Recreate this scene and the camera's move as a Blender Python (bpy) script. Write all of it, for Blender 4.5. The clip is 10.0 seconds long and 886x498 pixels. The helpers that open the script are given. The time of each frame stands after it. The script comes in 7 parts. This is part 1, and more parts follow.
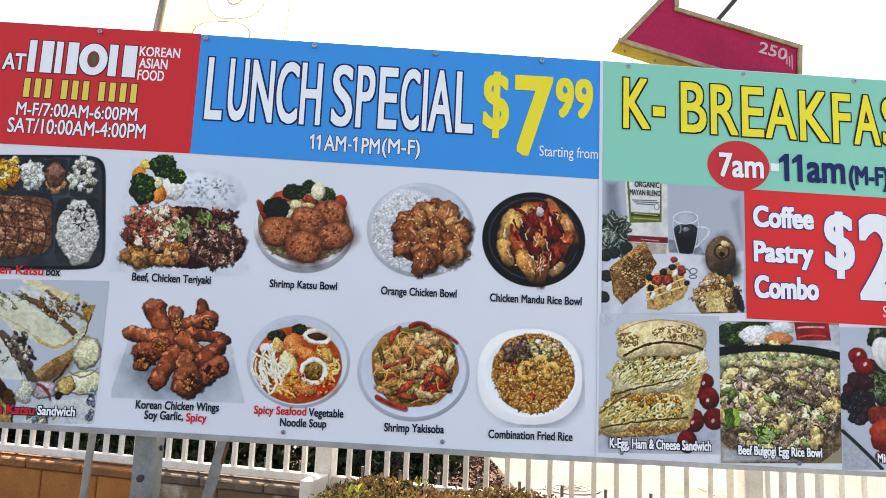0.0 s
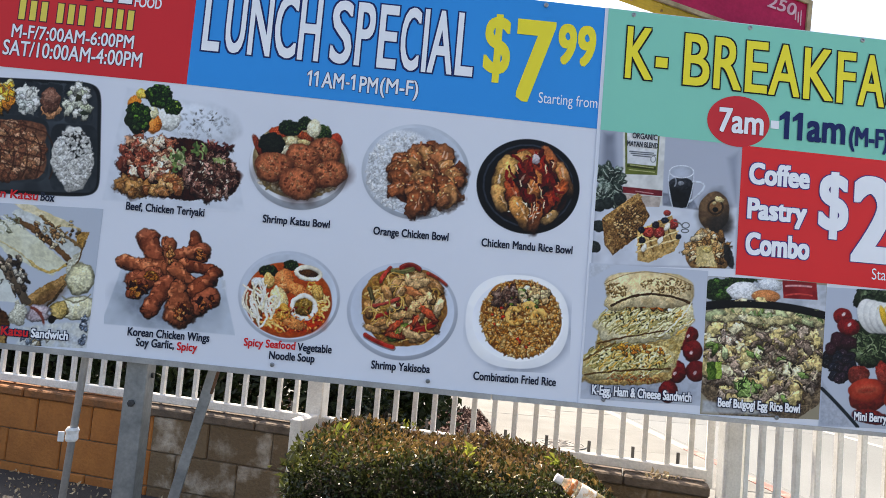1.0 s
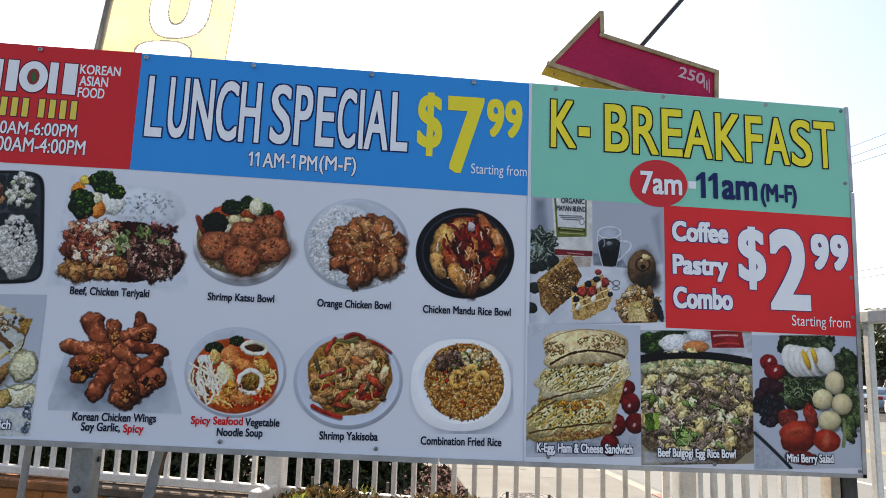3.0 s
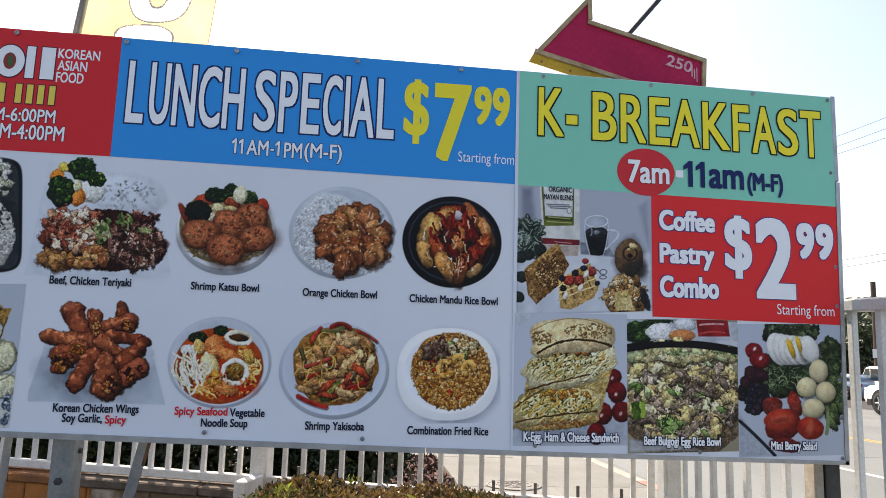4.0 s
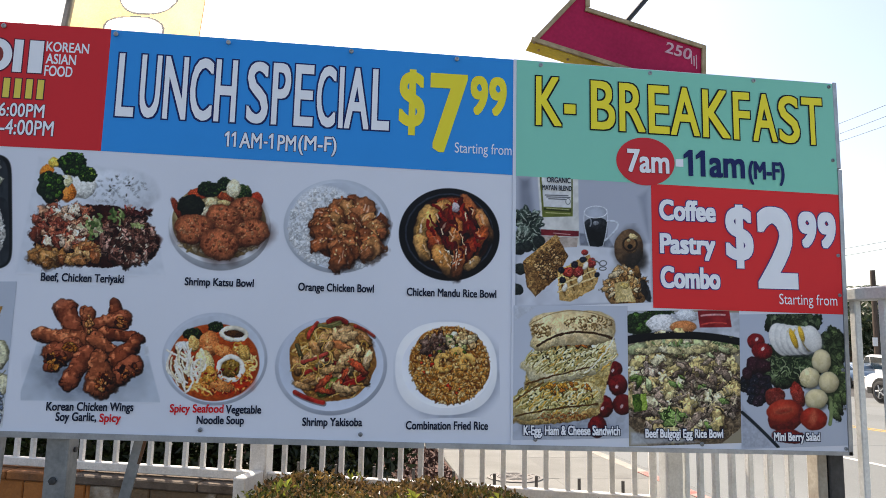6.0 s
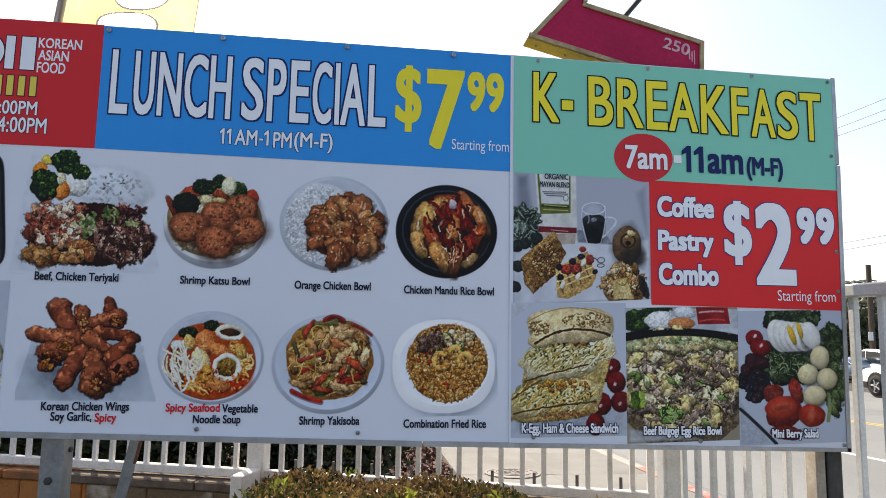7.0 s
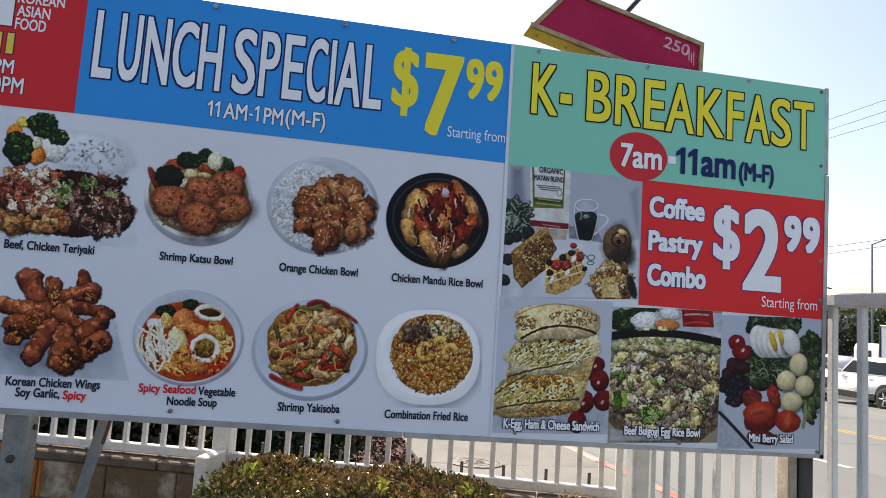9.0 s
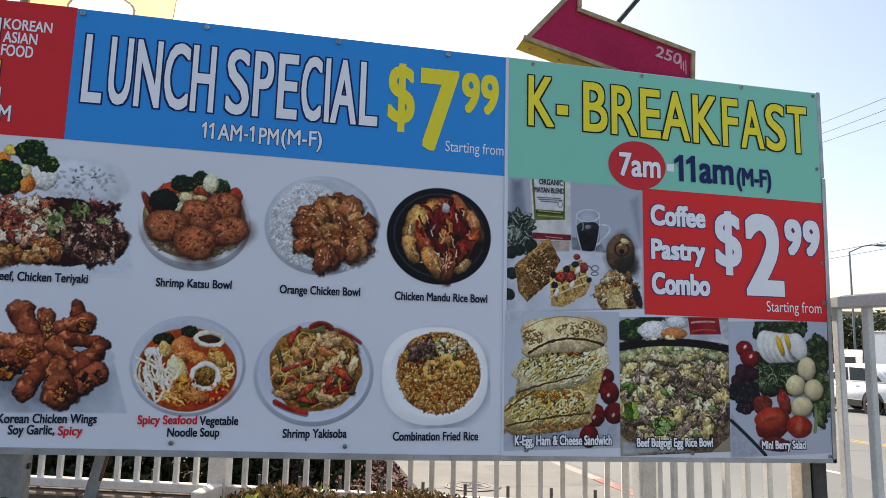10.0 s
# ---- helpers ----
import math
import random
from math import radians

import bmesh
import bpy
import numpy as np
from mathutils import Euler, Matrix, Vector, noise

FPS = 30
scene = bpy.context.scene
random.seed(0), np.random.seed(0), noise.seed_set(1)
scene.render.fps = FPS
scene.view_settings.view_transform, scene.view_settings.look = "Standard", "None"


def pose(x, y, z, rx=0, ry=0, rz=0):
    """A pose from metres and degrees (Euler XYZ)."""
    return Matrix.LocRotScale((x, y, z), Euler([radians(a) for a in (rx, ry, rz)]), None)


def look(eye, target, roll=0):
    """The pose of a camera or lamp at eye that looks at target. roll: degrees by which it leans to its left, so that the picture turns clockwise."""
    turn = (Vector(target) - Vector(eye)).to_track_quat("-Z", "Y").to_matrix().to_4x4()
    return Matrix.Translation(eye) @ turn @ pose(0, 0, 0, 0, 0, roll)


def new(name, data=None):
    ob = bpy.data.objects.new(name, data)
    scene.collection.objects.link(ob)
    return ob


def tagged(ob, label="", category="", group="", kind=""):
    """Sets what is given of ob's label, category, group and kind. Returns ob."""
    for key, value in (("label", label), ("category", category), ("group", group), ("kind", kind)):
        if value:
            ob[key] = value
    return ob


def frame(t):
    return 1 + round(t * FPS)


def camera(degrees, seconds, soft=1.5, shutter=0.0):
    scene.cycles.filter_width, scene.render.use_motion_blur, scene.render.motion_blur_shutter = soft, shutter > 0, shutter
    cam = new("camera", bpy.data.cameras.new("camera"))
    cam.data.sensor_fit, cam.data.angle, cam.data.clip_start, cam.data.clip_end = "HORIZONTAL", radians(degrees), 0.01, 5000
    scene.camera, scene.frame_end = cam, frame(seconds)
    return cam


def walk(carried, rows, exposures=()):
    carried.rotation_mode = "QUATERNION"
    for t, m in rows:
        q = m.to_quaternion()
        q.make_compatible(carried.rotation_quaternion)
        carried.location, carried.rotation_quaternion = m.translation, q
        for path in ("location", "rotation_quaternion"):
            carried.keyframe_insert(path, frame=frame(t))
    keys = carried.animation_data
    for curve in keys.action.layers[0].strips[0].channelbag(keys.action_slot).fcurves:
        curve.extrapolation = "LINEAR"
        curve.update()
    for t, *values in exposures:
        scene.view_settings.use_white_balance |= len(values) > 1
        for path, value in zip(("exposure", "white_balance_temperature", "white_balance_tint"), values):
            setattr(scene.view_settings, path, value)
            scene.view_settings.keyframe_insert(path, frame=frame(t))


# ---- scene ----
cam = camera(67.1, 10.0, soft=0.4)
PATH = [
    (0, (-0.047, 0.022, 1.296), (0.031, 2.003, 1.562), 2.4),
    (0.2, (-0.054, 0.026, 1.308), (0.081, 2.006, 1.56), 1.4),
    (0.4, (-0.053, 0.095, 1.307), (0.268, 2.063, 1.457), -0.2),
    (0.5, (-0.061, 0.068, 1.302), (0.203, 2.048, 1.408), -1.1),
    (0.6, (-0.051, 0.04, 1.318), (0.184, 2.025, 1.37), -0.9),
    (0.7, (-0.049, 0.054, 1.289), (0.123, 2.044, 1.381), 0.7),
    (1, (-0.017, 0.019, 1.252), (0.064, 2.012, 1.394), 4.9),
    (1.2, (0.009, -0.003, 1.242), (0.064, 1.983, 1.475), 3.7),
    (1.5, (0.021, -0.036, 1.283), (0.09, 1.944, 1.556), 3.6),
    (1.7, (0.005, -0.042, 1.285), (0.099, 1.937, 1.56), 2.9),
    (1.8, (0.008, -0.057, 1.285), (0.154, 1.919, 1.557), 4.3),
    (2, (0.034, -0.082, 1.29), (0.207, 1.886, 1.601), 2.9),
    (3.3, (0.054, -0.063, 1.298), (0.238, 1.907, 1.589), 1.6),
    (3.5, (0.056, -0.061, 1.292), (0.26, 1.908, 1.574), 1.3),
    (4, (0.052, -0.051, 1.298), (0.266, 1.919, 1.569), 1.8),
    (4.5, (0.051, -0.046, 1.301), (0.276, 1.922, 1.577), 1.7),
    (5, (0.057, -0.035, 1.306), (0.286, 1.934, 1.566), 1.2),
    (5.5, (0.062, -0.026, 1.299), (0.278, 1.947, 1.551), 1.2),
    (7, (0.062, -0.011, 1.307), (0.288, 1.962, 1.545), 1.0),
    (7.5, (0.063, 0.005, 1.297), (0.355, 1.972, 1.507), 1.1),
    (8, (0.052, 0.012, 1.317), (0.325, 1.981, 1.538), 2.3),
    (8.5, (0.039, 0.01, 1.307), (0.329, 1.972, 1.564), 2.5),
    (9, (0.001, 0.037, 1.316), (0.324, 2.0, 1.519), 3.7),
    (9.5, (-0.005, 0.049, 1.309), (0.291, 2.012, 1.556), 2.7),
    (10, (-0.049, 0.082, 1.295), (0.32, 2.029, 1.57), 1.4),
]
walk(cam, [(t, look(eye, target, roll)) for t, eye, target, roll in PATH], [(0.0, 2.08, 8250, 14), (0.5, 1.9, 7700, 14), (1.0, 1.68, 7350, 14), (1.5, 1.8, 7350, 14), (2.0, 1.6, 7600, 14), (3.5, 1.34, 7350, 14), (5.5, 1.32, 7250, 14), (7.5, 1.24, 7250, 14), (10.0, 1.15, 7300, 14)])

# ---- light ----
SUN_AZ, SUN_EL = -22.0, 48.0
world = bpy.data.worlds.new("world")
scene.world = world
world.use_nodes = True
wn = world.node_tree.nodes
sky = wn.new("ShaderNodeTexSky")
sky.sky_type, sky.sun_disc = "NISHITA", False
sky.sun_elevation, sky.sun_rotation = radians(SUN_EL), radians(SUN_AZ)
sky.dust_density, sky.air_density = 2.5, 1.0
world.node_tree.links.new(sky.outputs[0], wn["Background"].inputs[0])
wn["Background"].inputs[1].default_value = 0.12
sun = new("sun", bpy.data.lights.new("sun", "SUN"))
sun.data.energy, sun.data.angle, sun.data.color = 3.3, radians(0.6), (1.0, 0.94, 0.84)
sd = Vector((math.sin(radians(SUN_AZ)) * math.cos(radians(SUN_EL)), math.cos(radians(SUN_AZ)) * math.cos(radians(SUN_EL)), math.sin(radians(SUN_EL))))
sun.matrix_world = look(sd * 50, (0, 0, 0))


# ---- materials ----
def C(h, a=1.0):
    v = [int(h[i:i + 2], 16) / 255 for i in (0, 2, 4)]
    return tuple(c / 12.92 if c <= 0.04045 else ((c + 0.055) / 1.055) ** 2.4 for c in v) + (a,)


def material(name, a, b=None, rough=0.6, metal=0.0, scale=8.0, fine=120.0, bump=0.15, spec=0.5, contrast=(0.3, 0.7), island=0.0, piece=0.0, transl=0.0, coat=0.0, stretch=(1, 1, 1)):
    """Two tones mixed by coarse noise, a finer grain on top, bump from the grain; island / piece: brightness jitter."""
    m = bpy.data.materials.new(name)
    m.use_nodes = True
    n, l = m.node_tree.nodes, m.node_tree.links
    p = n["Principled BSDF"]
    tc = n.new("ShaderNodeTexCoord")
    mp = n.new("ShaderNodeMapping")
    mp.inputs["Scale"].default_value = stretch
    oi = n.new("ShaderNodeObjectInfo")
    off = n.new("ShaderNodeVectorMath")
    off.operation = "MULTIPLY_ADD"
    off.inputs[1].default_value = (7.3, 3.1, 5.7)
    l.new(oi.outputs["Random"], off.inputs[0])
    l.new(tc.outputs["Object"], off.inputs[2])
    l.new(off.outputs[0], mp.inputs["Vector"])
    n1 = n.new("ShaderNodeTexNoise")
    n1.inputs["Scale"].default_value, n1.inputs["Detail"].default_value, n1.inputs["Roughness"].default_value = scale, 6, 0.62
    n2 = n.new("ShaderNodeTexNoise")
    n2.inputs["Scale"].default_value, n2.inputs["Detail"].default_value = fine, 4
    l.new(mp.outputs[0], n1.inputs["Vector"])
    l.new(mp.outputs[0], n2.inputs["Vector"])
    r = n.new("ShaderNodeMapRange")
    r.inputs[1].default_value, r.inputs[2].default_value = contrast
    l.new(n1.outputs[0], r.inputs[0])
    mix = n.new("ShaderNodeMix")
    mix.data_type = "RGBA"
    mix.inputs["A"].default_value, mix.inputs["B"].default_value = a, b or tuple(c * 0.8 for c in a[:3]) + (1,)
    l.new(r.outputs[0], mix.inputs["Factor"])
    hsv = n.new("ShaderNodeHueSaturation")
    l.new(mix.outputs["Result"], hsv.inputs["Color"])
    val = n.new("ShaderNodeMath")
    val.operation = "MULTIPLY_ADD"
    val.inputs[1].default_value, val.inputs[2].default_value = 0.5, 0.75
    l.new(n2.outputs[0], val.inputs[0])
    out = val.outputs[0]
    for amount, node, sock in ((island, "ShaderNodeNewGeometry", "Random Per Island"), (piece, "ShaderNodeObjectInfo", "Random")):
        if amount:
            g = n.new(node)
            k = n.new("ShaderNodeMath")
            k.operation = "MULTIPLY_ADD"
            k.inputs[1].default_value, k.inputs[2].default_value = 2 * amount, 1 - amount
            l.new(g.outputs[sock], k.inputs[0])
            mm = n.new("ShaderNodeMath")
            mm.operation = "MULTIPLY"
            l.new(out, mm.inputs[0])
            l.new(k.outputs[0], mm.inputs[1])
            out = mm.outputs[0]
    l.new(out, hsv.inputs["Value"])
    l.new(hsv.outputs[0], p.inputs["Base Color"])
    p.inputs["Roughness"].default_value, p.inputs["Metallic"].default_value = rough, metal
    p.inputs["Specular IOR Level"].default_value, p.inputs["Coat Weight"].default_value = spec, coat
    if bump:
        bp = n.new("ShaderNodeBump")
        bp.inputs["Strength"].default_value, bp.inputs["Distance"].default_value = bump, 0.01
        l.new(n2.outputs[0], bp.inputs["Height"])
        l.new(bp.outputs[0], p.inputs["Normal"])
    if transl:
        t = n.new("ShaderNodeBsdfTranslucent")
        l.new(hsv.outputs[0], t.inputs["Color"])
        ms = n.new("ShaderNodeMixShader")
        ms.inputs[0].default_value = transl
        l.new(p.outputs[0], ms.inputs[1])
        l.new(t.outputs[0], ms.inputs[2])
        l.new(ms.outputs[0], n["Material Output"].inputs[0])
    return m


def printed(name, rough=0.38):
    """Ink on vinyl: colour from the mesh's own ink attribute, with a faint weave and uneven gloss."""
    m = bpy.data.materials.new(name)
    m.use_nodes = True
    n, l = m.node_tree.nodes, m.node_tree.links
    p = n["Principled BSDF"]
    p.inputs["Specular IOR Level"].default_value = 0.2
    at = n.new("ShaderNodeAttribute")
    at.attribute_name = "ink"
    tc = n.new("ShaderNodeTexCoord")
    n1 = n.new("ShaderNodeTexNoise")
    n1.inputs["Scale"].default_value, n1.inputs["Detail"].default_value = 2.2, 5
    n2 = n.new("ShaderNodeTexNoise")
    n2.inputs["Scale"].default_value = 420
    l.new(tc.outputs["Object"], n1.inputs["Vector"])
    l.new(tc.outputs["Object"], n2.inputs["Vector"])
    v = n.new("ShaderNodeMath")
    v.operation = "MULTIPLY_ADD"
    v.inputs[1].default_value, v.inputs[2].default_value = 0.16, 0.92
    l.new(n1.outputs[0], v.inputs[0])
    h = n.new("ShaderNodeHueSaturation")
    l.new(at.outputs["Color"], h.inputs["Color"])
    l.new(v.outputs[0], h.inputs["Value"])
    l.new(h.outputs[0], p.inputs["Base Color"])
    rr = n.new("ShaderNodeMath")
    rr.operation = "MULTIPLY_ADD"
    rr.inputs[1].default_value, rr.inputs[2].default_value = 0.25, rough
    l.new(n1.outputs[0], rr.inputs[0])
    l.new(rr.outputs[0], p.inputs["Roughness"])
    bp = n.new("ShaderNodeBump")
    bp.inputs["Strength"].default_value, bp.inputs["Distance"].default_value = 0.14, 0.002
    ad = n.new("ShaderNodeMath")
    ad.operation = "MULTIPLY_ADD"
    ad.inputs[1].default_value = 6.0
    l.new(n1.outputs[0], ad.inputs[0])
    l.new(n2.outputs[0], ad.inputs[2])
    l.new(ad.outputs[0], bp.inputs["Height"])
    l.new(bp.outputs[0], p.inputs["Normal"])
    return m


M_INK = printed("printed_vinyl")
M_GALV = material("galvanised_steel", C("999da0"), C("74797d"), rough=0.45, metal=0.75, scale=14, fine=90, bump=0.05)
M_ALU = material("aluminium_strip", C("b4b7ba"), C("8e9194"), rough=0.4, metal=0.6, scale=10, fine=160, bump=0.05)
M_DARKSTEEL = material("dark_steel", C("4b4c4d"), C("2e2d2c"), rough=0.6, metal=0.3, scale=18, fine=90, bump=0.1)
M_CREAMSTEEL = material("weathered_cream_steel", C("b3ab9c"), C("8d8272"), rough=0.6, metal=0.1, scale=16, fine=90, bump=0.12)
M_PLY = material("plywood", C("8d7a60"), C("6e5d48"), rough=0.8, scale=12, fine=80, stretch=(1, 1, 6))
M_WHITEP = material("white_painted_iron", C("dcdad5"), C("bdbab2"), rough=0.45, scale=9, fine=110, bump=0.08, contrast=(0.45, 0.8))
M_GREYP = material("pale_grey_painted_iron", C("d2d3cf"), C("b9bab4"), rough=0.45, scale=9, fine=110, bump=0.08, contrast=(0.45, 0.8))
M_RUST = material("rusty_iron", C("6b4a34"), C("40352e"), rough=0.85, scale=40, fine=150, bump=0.3)
M_BLOCK = material("concrete_block", C("6a5842"), C("a89e90"), rough=0.92, scale=4.5, fine=60, bump=0.9, piece=0.16, contrast=(0.52, 0.68))
M_BLOCKO = material("orange_painted_block", C("b06f34"), C("8c5424"), rough=0.8, scale=4, fine=60, bump=0.6, piece=0.06)
M_MORTAR = material("mortar", C("6e5f50"), C("574a3d"), rough=0.95, scale=20, fine=90, bump=0.4)
M_CAP = material("wall_cap_concrete", C("74675a"), C("4c4138"), rough=0.95, scale=9, fine=60, bump=0.6, piece=0.1)
M_CAPO = material("orange_stained_cap", C("9c6232"), C("6c4a30"), rough=0.9, scale=9, fine=60, bump=0.6, piece=0.08)
M_ASPH = material("asphalt", C("42403e"), C("353331"), rough=0.95, scale=1.5, fine=260, bump=0.5)
M_SIDE = material("sidewalk_concrete", C("7e7e78"), C("6a6963"), rough=0.9, scale=1.2, fine=140, bump=0.25, piece=0.05)
M_ROAD = material("road_concrete", C("767977"), C("666967"), rough=0.9, scale=0.35, fine=120, bump=0.2, piece=0.05, stretch=(1, 0.25, 1))
M_KERB = material("kerb_concrete", C("a09a90"), C("888278"), rough=0.9, scale=2, fine=120, bump=0.25)
M_KERBRED = material("worn_red_kerb_paint", C("9c5a50"), C("9a8a80"), rough=0.85, scale=5, fine=80, bump=0.2, contrast=(0.42, 0.6))
M_YELLOW = material("road_paint_yellow", C("b8923c"), C("9a8a5c"), rough=0.8, scale=4, fine=80)
M_WHITELINE = material("road_paint_white", C("dedcd6"), C("c2beb6"), rough=0.8, scale=4, fine=80)
M_MULCH = material("bark_mulch", C("5d4034"), C("402c24"), rough=0.95, scale=30, fine=160, bump=0.6, island=0.4)
M_IRONLID = material("cast_iron_lid", C("8a8680"), C("6a6661"), rough=0.7, metal=0.4, scale=20, fine=120)
M_LEAF = material("hedge_leaf", C("232e18"), C("6e7236"), rough=0.3, scale=3.0, fine=30, bump=0, island=0.65, transl=0.2, contrast=(0.42, 0.72))
M_LEAFRED = material("browned_leaf", C("5e4634"), C("957b45"), rough=0.42, scale=6, fine=30, bump=0, island=0.6, transl=0.25)
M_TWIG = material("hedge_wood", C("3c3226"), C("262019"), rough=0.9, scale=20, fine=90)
M_SHRUB = material("shrub_leaf", C("26321d"), C("3c4826"), rough=0.45, scale=3, fine=30, bump=0, island=0.5, transl=0.3)
M_TREE = material("tree_leaf", C("2c3826"), C("3f4c2e"), rough=0.5, scale=1, fine=20, bump=0, island=0.4, transl=0.3)
M_BARK = material("bark", C("6b5b4b"), C("4a3e33"), rough=0.95, scale=8, fine=60, bump=0.5)
M_MAROON = material("faded_magenta_paint", C("bc2450"), C("a41c46"), rough=0.6, spec=0.2, scale=6, fine=90, bump=0.1)
M_ARROWY = material("yellow_sign_edge", C("ecdc44"), C("cdb832"), rough=0.5, scale=10, fine=90, bump=0.1)
M_TRIM = material("tarnished_sign_trim", C("c2ab86"), C("8c7650"), rough=0.6, metal=0.05, scale=20, fine=90)
M_CHALK = material("scratched_lettering", C("e5c3cb"), C("c58a98"), rough=0.7, scale=40, fine=90)
M_FLAG = material("sun_bleached_yellow_fabric", C("eadcb4"), C("e4cc90"), rough=0.8, scale=5, fine=200, bump=0.1, transl=0.6)
M_FLAGW = material("white_flag_print", C("f4f3f0"), C("ecebe6"), rough=0.8, scale=3, fine=200, bump=0.1, transl=0.65)
M_FLAGO = material("flag_letter_outline", C("7a7a7c"), C("6a6a70"), rough=0.8, scale=3, fine=200, bump=0.0, transl=0.5)
M_FLAGBR = material("flag_brown_band", C("a87a3c"), C("8b6230"), rough=0.8, scale=3, fine=200, bump=0.0, transl=0.4)
M_TAPE = material("white_tape", C("e2e2e0"), C("c2c2c0"), rough=0.5, scale=20, fine=90)
M_CARW = material("white_car_paint", C("e4e6e8"), C("dadcdf"), rough=0.25, scale=1, fine=30, bump=0, coat=0.6)
M_CARB = material("blue_grey_car_paint", C("8fa3b5"), C("7d91a5"), rough=0.25, scale=1, fine=30, bump=0, coat=0.6)
M_BLACKP = material("black_trim", C("1d1d1f"), C("151516"), rough=0.5, scale=9, fine=60, bump=0.05)
M_TYRE = material("tyre_rubber", C("1b1b1b"), C("121212"), rough=0.85, scale=20, fine=90)
M_RIM = material("alloy_rim", C("5a5c60"), C("38393c"), rough=0.35, metal=0.8, scale=20, fine=90, bump=0)
M_WINDOW = material("tinted_glass", C("2b3a44"), C("1f2b33"), rough=0.08, scale=2, fine=20, bump=0, spec=0.35)
M_RED = material("red_lamp", C("9c1c1c"), C("7c1414"), rough=0.2, scale=9, fine=60, bump=0)
M_STUCCO = material("beige_stucco", C("b9ad98"), C("a2967f"), rough=0.9, scale=0.4, fine=20, bump=0.2)
M_ROOF = material("flat_roof_fascia", C("c9b98f"), C("a8986f"), rough=0.8, scale=0.8, fine=20)
M_POLE = material("weathered_wood_pole", C("5e4f43"), C("463a31"), rough=0.9, scale=6, fine=50, stretch=(4, 4, 0.5))
M_WIRE = material("black_wire", C("3a3c40"), C("2c2e31"), rough=0.7, scale=6, fine=50, bump=0)
M_TRUCK = material("blue_grey_truck_panel", C("a9b4c0"), C("98a4b2"), rough=0.45, scale=1.5, fine=30, bump=0.02)
M_SIGNW = material("white_sign", C("e6e6e4"), C("d2d2cf"), rough=0.6, scale=6, fine=50, bump=0)

M_SLEEVE = material("grey_flag_sleeve", C("e6e8ea"), C("d4d8dc"), rough=0.8, scale=3, fine=200, bump=0.1, transl=0.65)
M_SHOOT = material("young_leaf", C("7d8a38"), C("9a9a40"), rough=0.4, scale=8, fine=30, bump=0, island=0.3, transl=0.4)
M_DRY = material("dry_leaf", C("d2c4a8"), C("a08a68"), rough=0.8, scale=20, fine=60, bump=0, island=0.4, transl=0.2)
M_JUICE = material("pale_yellow_drink", C("d9c56a"), C("cdb658"), rough=0.15, scale=20, fine=60, bump=0, transl=0.3)
M_LABEL = material("bottle_label", C("e8e2d6"), C("cfa877"), rough=0.4, scale=45, fine=90, bump=0, contrast=(0.5, 0.62))
M_ORANGE = material("orange_label", C("c9702c"), C("e0d0b8"), rough=0.4, scale=60, fine=90, bump=0, contrast=(0.5, 0.6))
M_BOTTLE = material("clear_plastic", C("e6e2d2"), C("d8d2bc"), rough=0.12, scale=20, fine=60, bump=0, transl=0.2)
M_BOTTLE.node_tree.nodes["Principled BSDF"].inputs["Transmission Weight"].default_value = 0.85


# ---- mesh helpers ----
def link(name, bm, mat, parent=None, label="", smooth=False):
    me = bpy.data.meshes.new(name)
    bm.to_mesh(me)
    bm.free()
    if mat:
        me.materials.append(mat)
    if smooth:
        me.polygons.foreach_set("use_smooth", [True] * len(me.polygons))
    ob = new(name, me)
    if parent:
        ob.parent = parent
    if label:
        ob["label"] = label
    return ob


def part(name, bm, mat, parent, label="", smooth=False):
    return link(name, bm, mat, parent, label, smooth)


def thing(name, label, category, at=(0, 0, 0), rz=0.0, group="", kind=""):
    e = new(name)
    e.matrix_basis = pose(*at, 0, 0, rz)
    return tagged(e, label, category, group, kind)


def boxm(x0, x1, y0, y1, z0, z1, bevel=0.0, seg=1):
    bm = bmesh.new()
    bmesh.ops.create_cube(bm, size=1)
    for v in bm.verts:
        v.co = ((x0 + x1) / 2 + v.co.x * (x1 - x0), (y0 + y1) / 2 + v.co.y * (y1 - y0), (z0 + z1) / 2 + v.co.z * (z1 - z0))
    if bevel:
        bmesh.ops.bevel(bm, geom=bm.edges[:], offset=bevel, segments=seg, affect="EDGES", profile=0.6)
    return bm


def cyl(p, q, r, r2=None, n=12, caps=True):
    p, q = Vector(p), Vector(q)
    bm = bmesh.new()
    bmesh.ops.create_cone(bm, cap_ends=caps, segments=n, radius1=r, radius2=r if r2 is None else r2, depth=(q - p).length)
    m = (q - p).to_track_quat("Z", "Y").to_matrix().to_4x4()
    m.translation = (p + q) / 2
    bmesh.ops.transform(bm, matrix=m, verts=bm.verts)
    return bm


def join(*bms):
    out = bms[0]
    for b in bms[1:]:
        me = bpy.data.meshes.new("tmp")
        b.to_mesh(me)
        b.free()
        out.from_mesh(me)
        bpy.data.meshes.remove(me)
    return out


def lathe(profile, n=20, axis=None):
    """A turned body from (radius, height) pairs round z."""
    bm = bmesh.new()
    rings = [[bm.verts.new((r * math.cos(2 * math.pi * i / n), r * math.sin(2 * math.pi * i / n), z)) for i in range(n)] for r, z in profile]
    for a, b in zip(rings, rings[1:]):
        for i in range(n):
            bm.faces.new((a[i], a[(i + 1) % n], b[(i + 1) % n], b[i]))
    bm.faces.new(rings[0][::-1])
    bm.faces.new(rings[-1])
    return bm


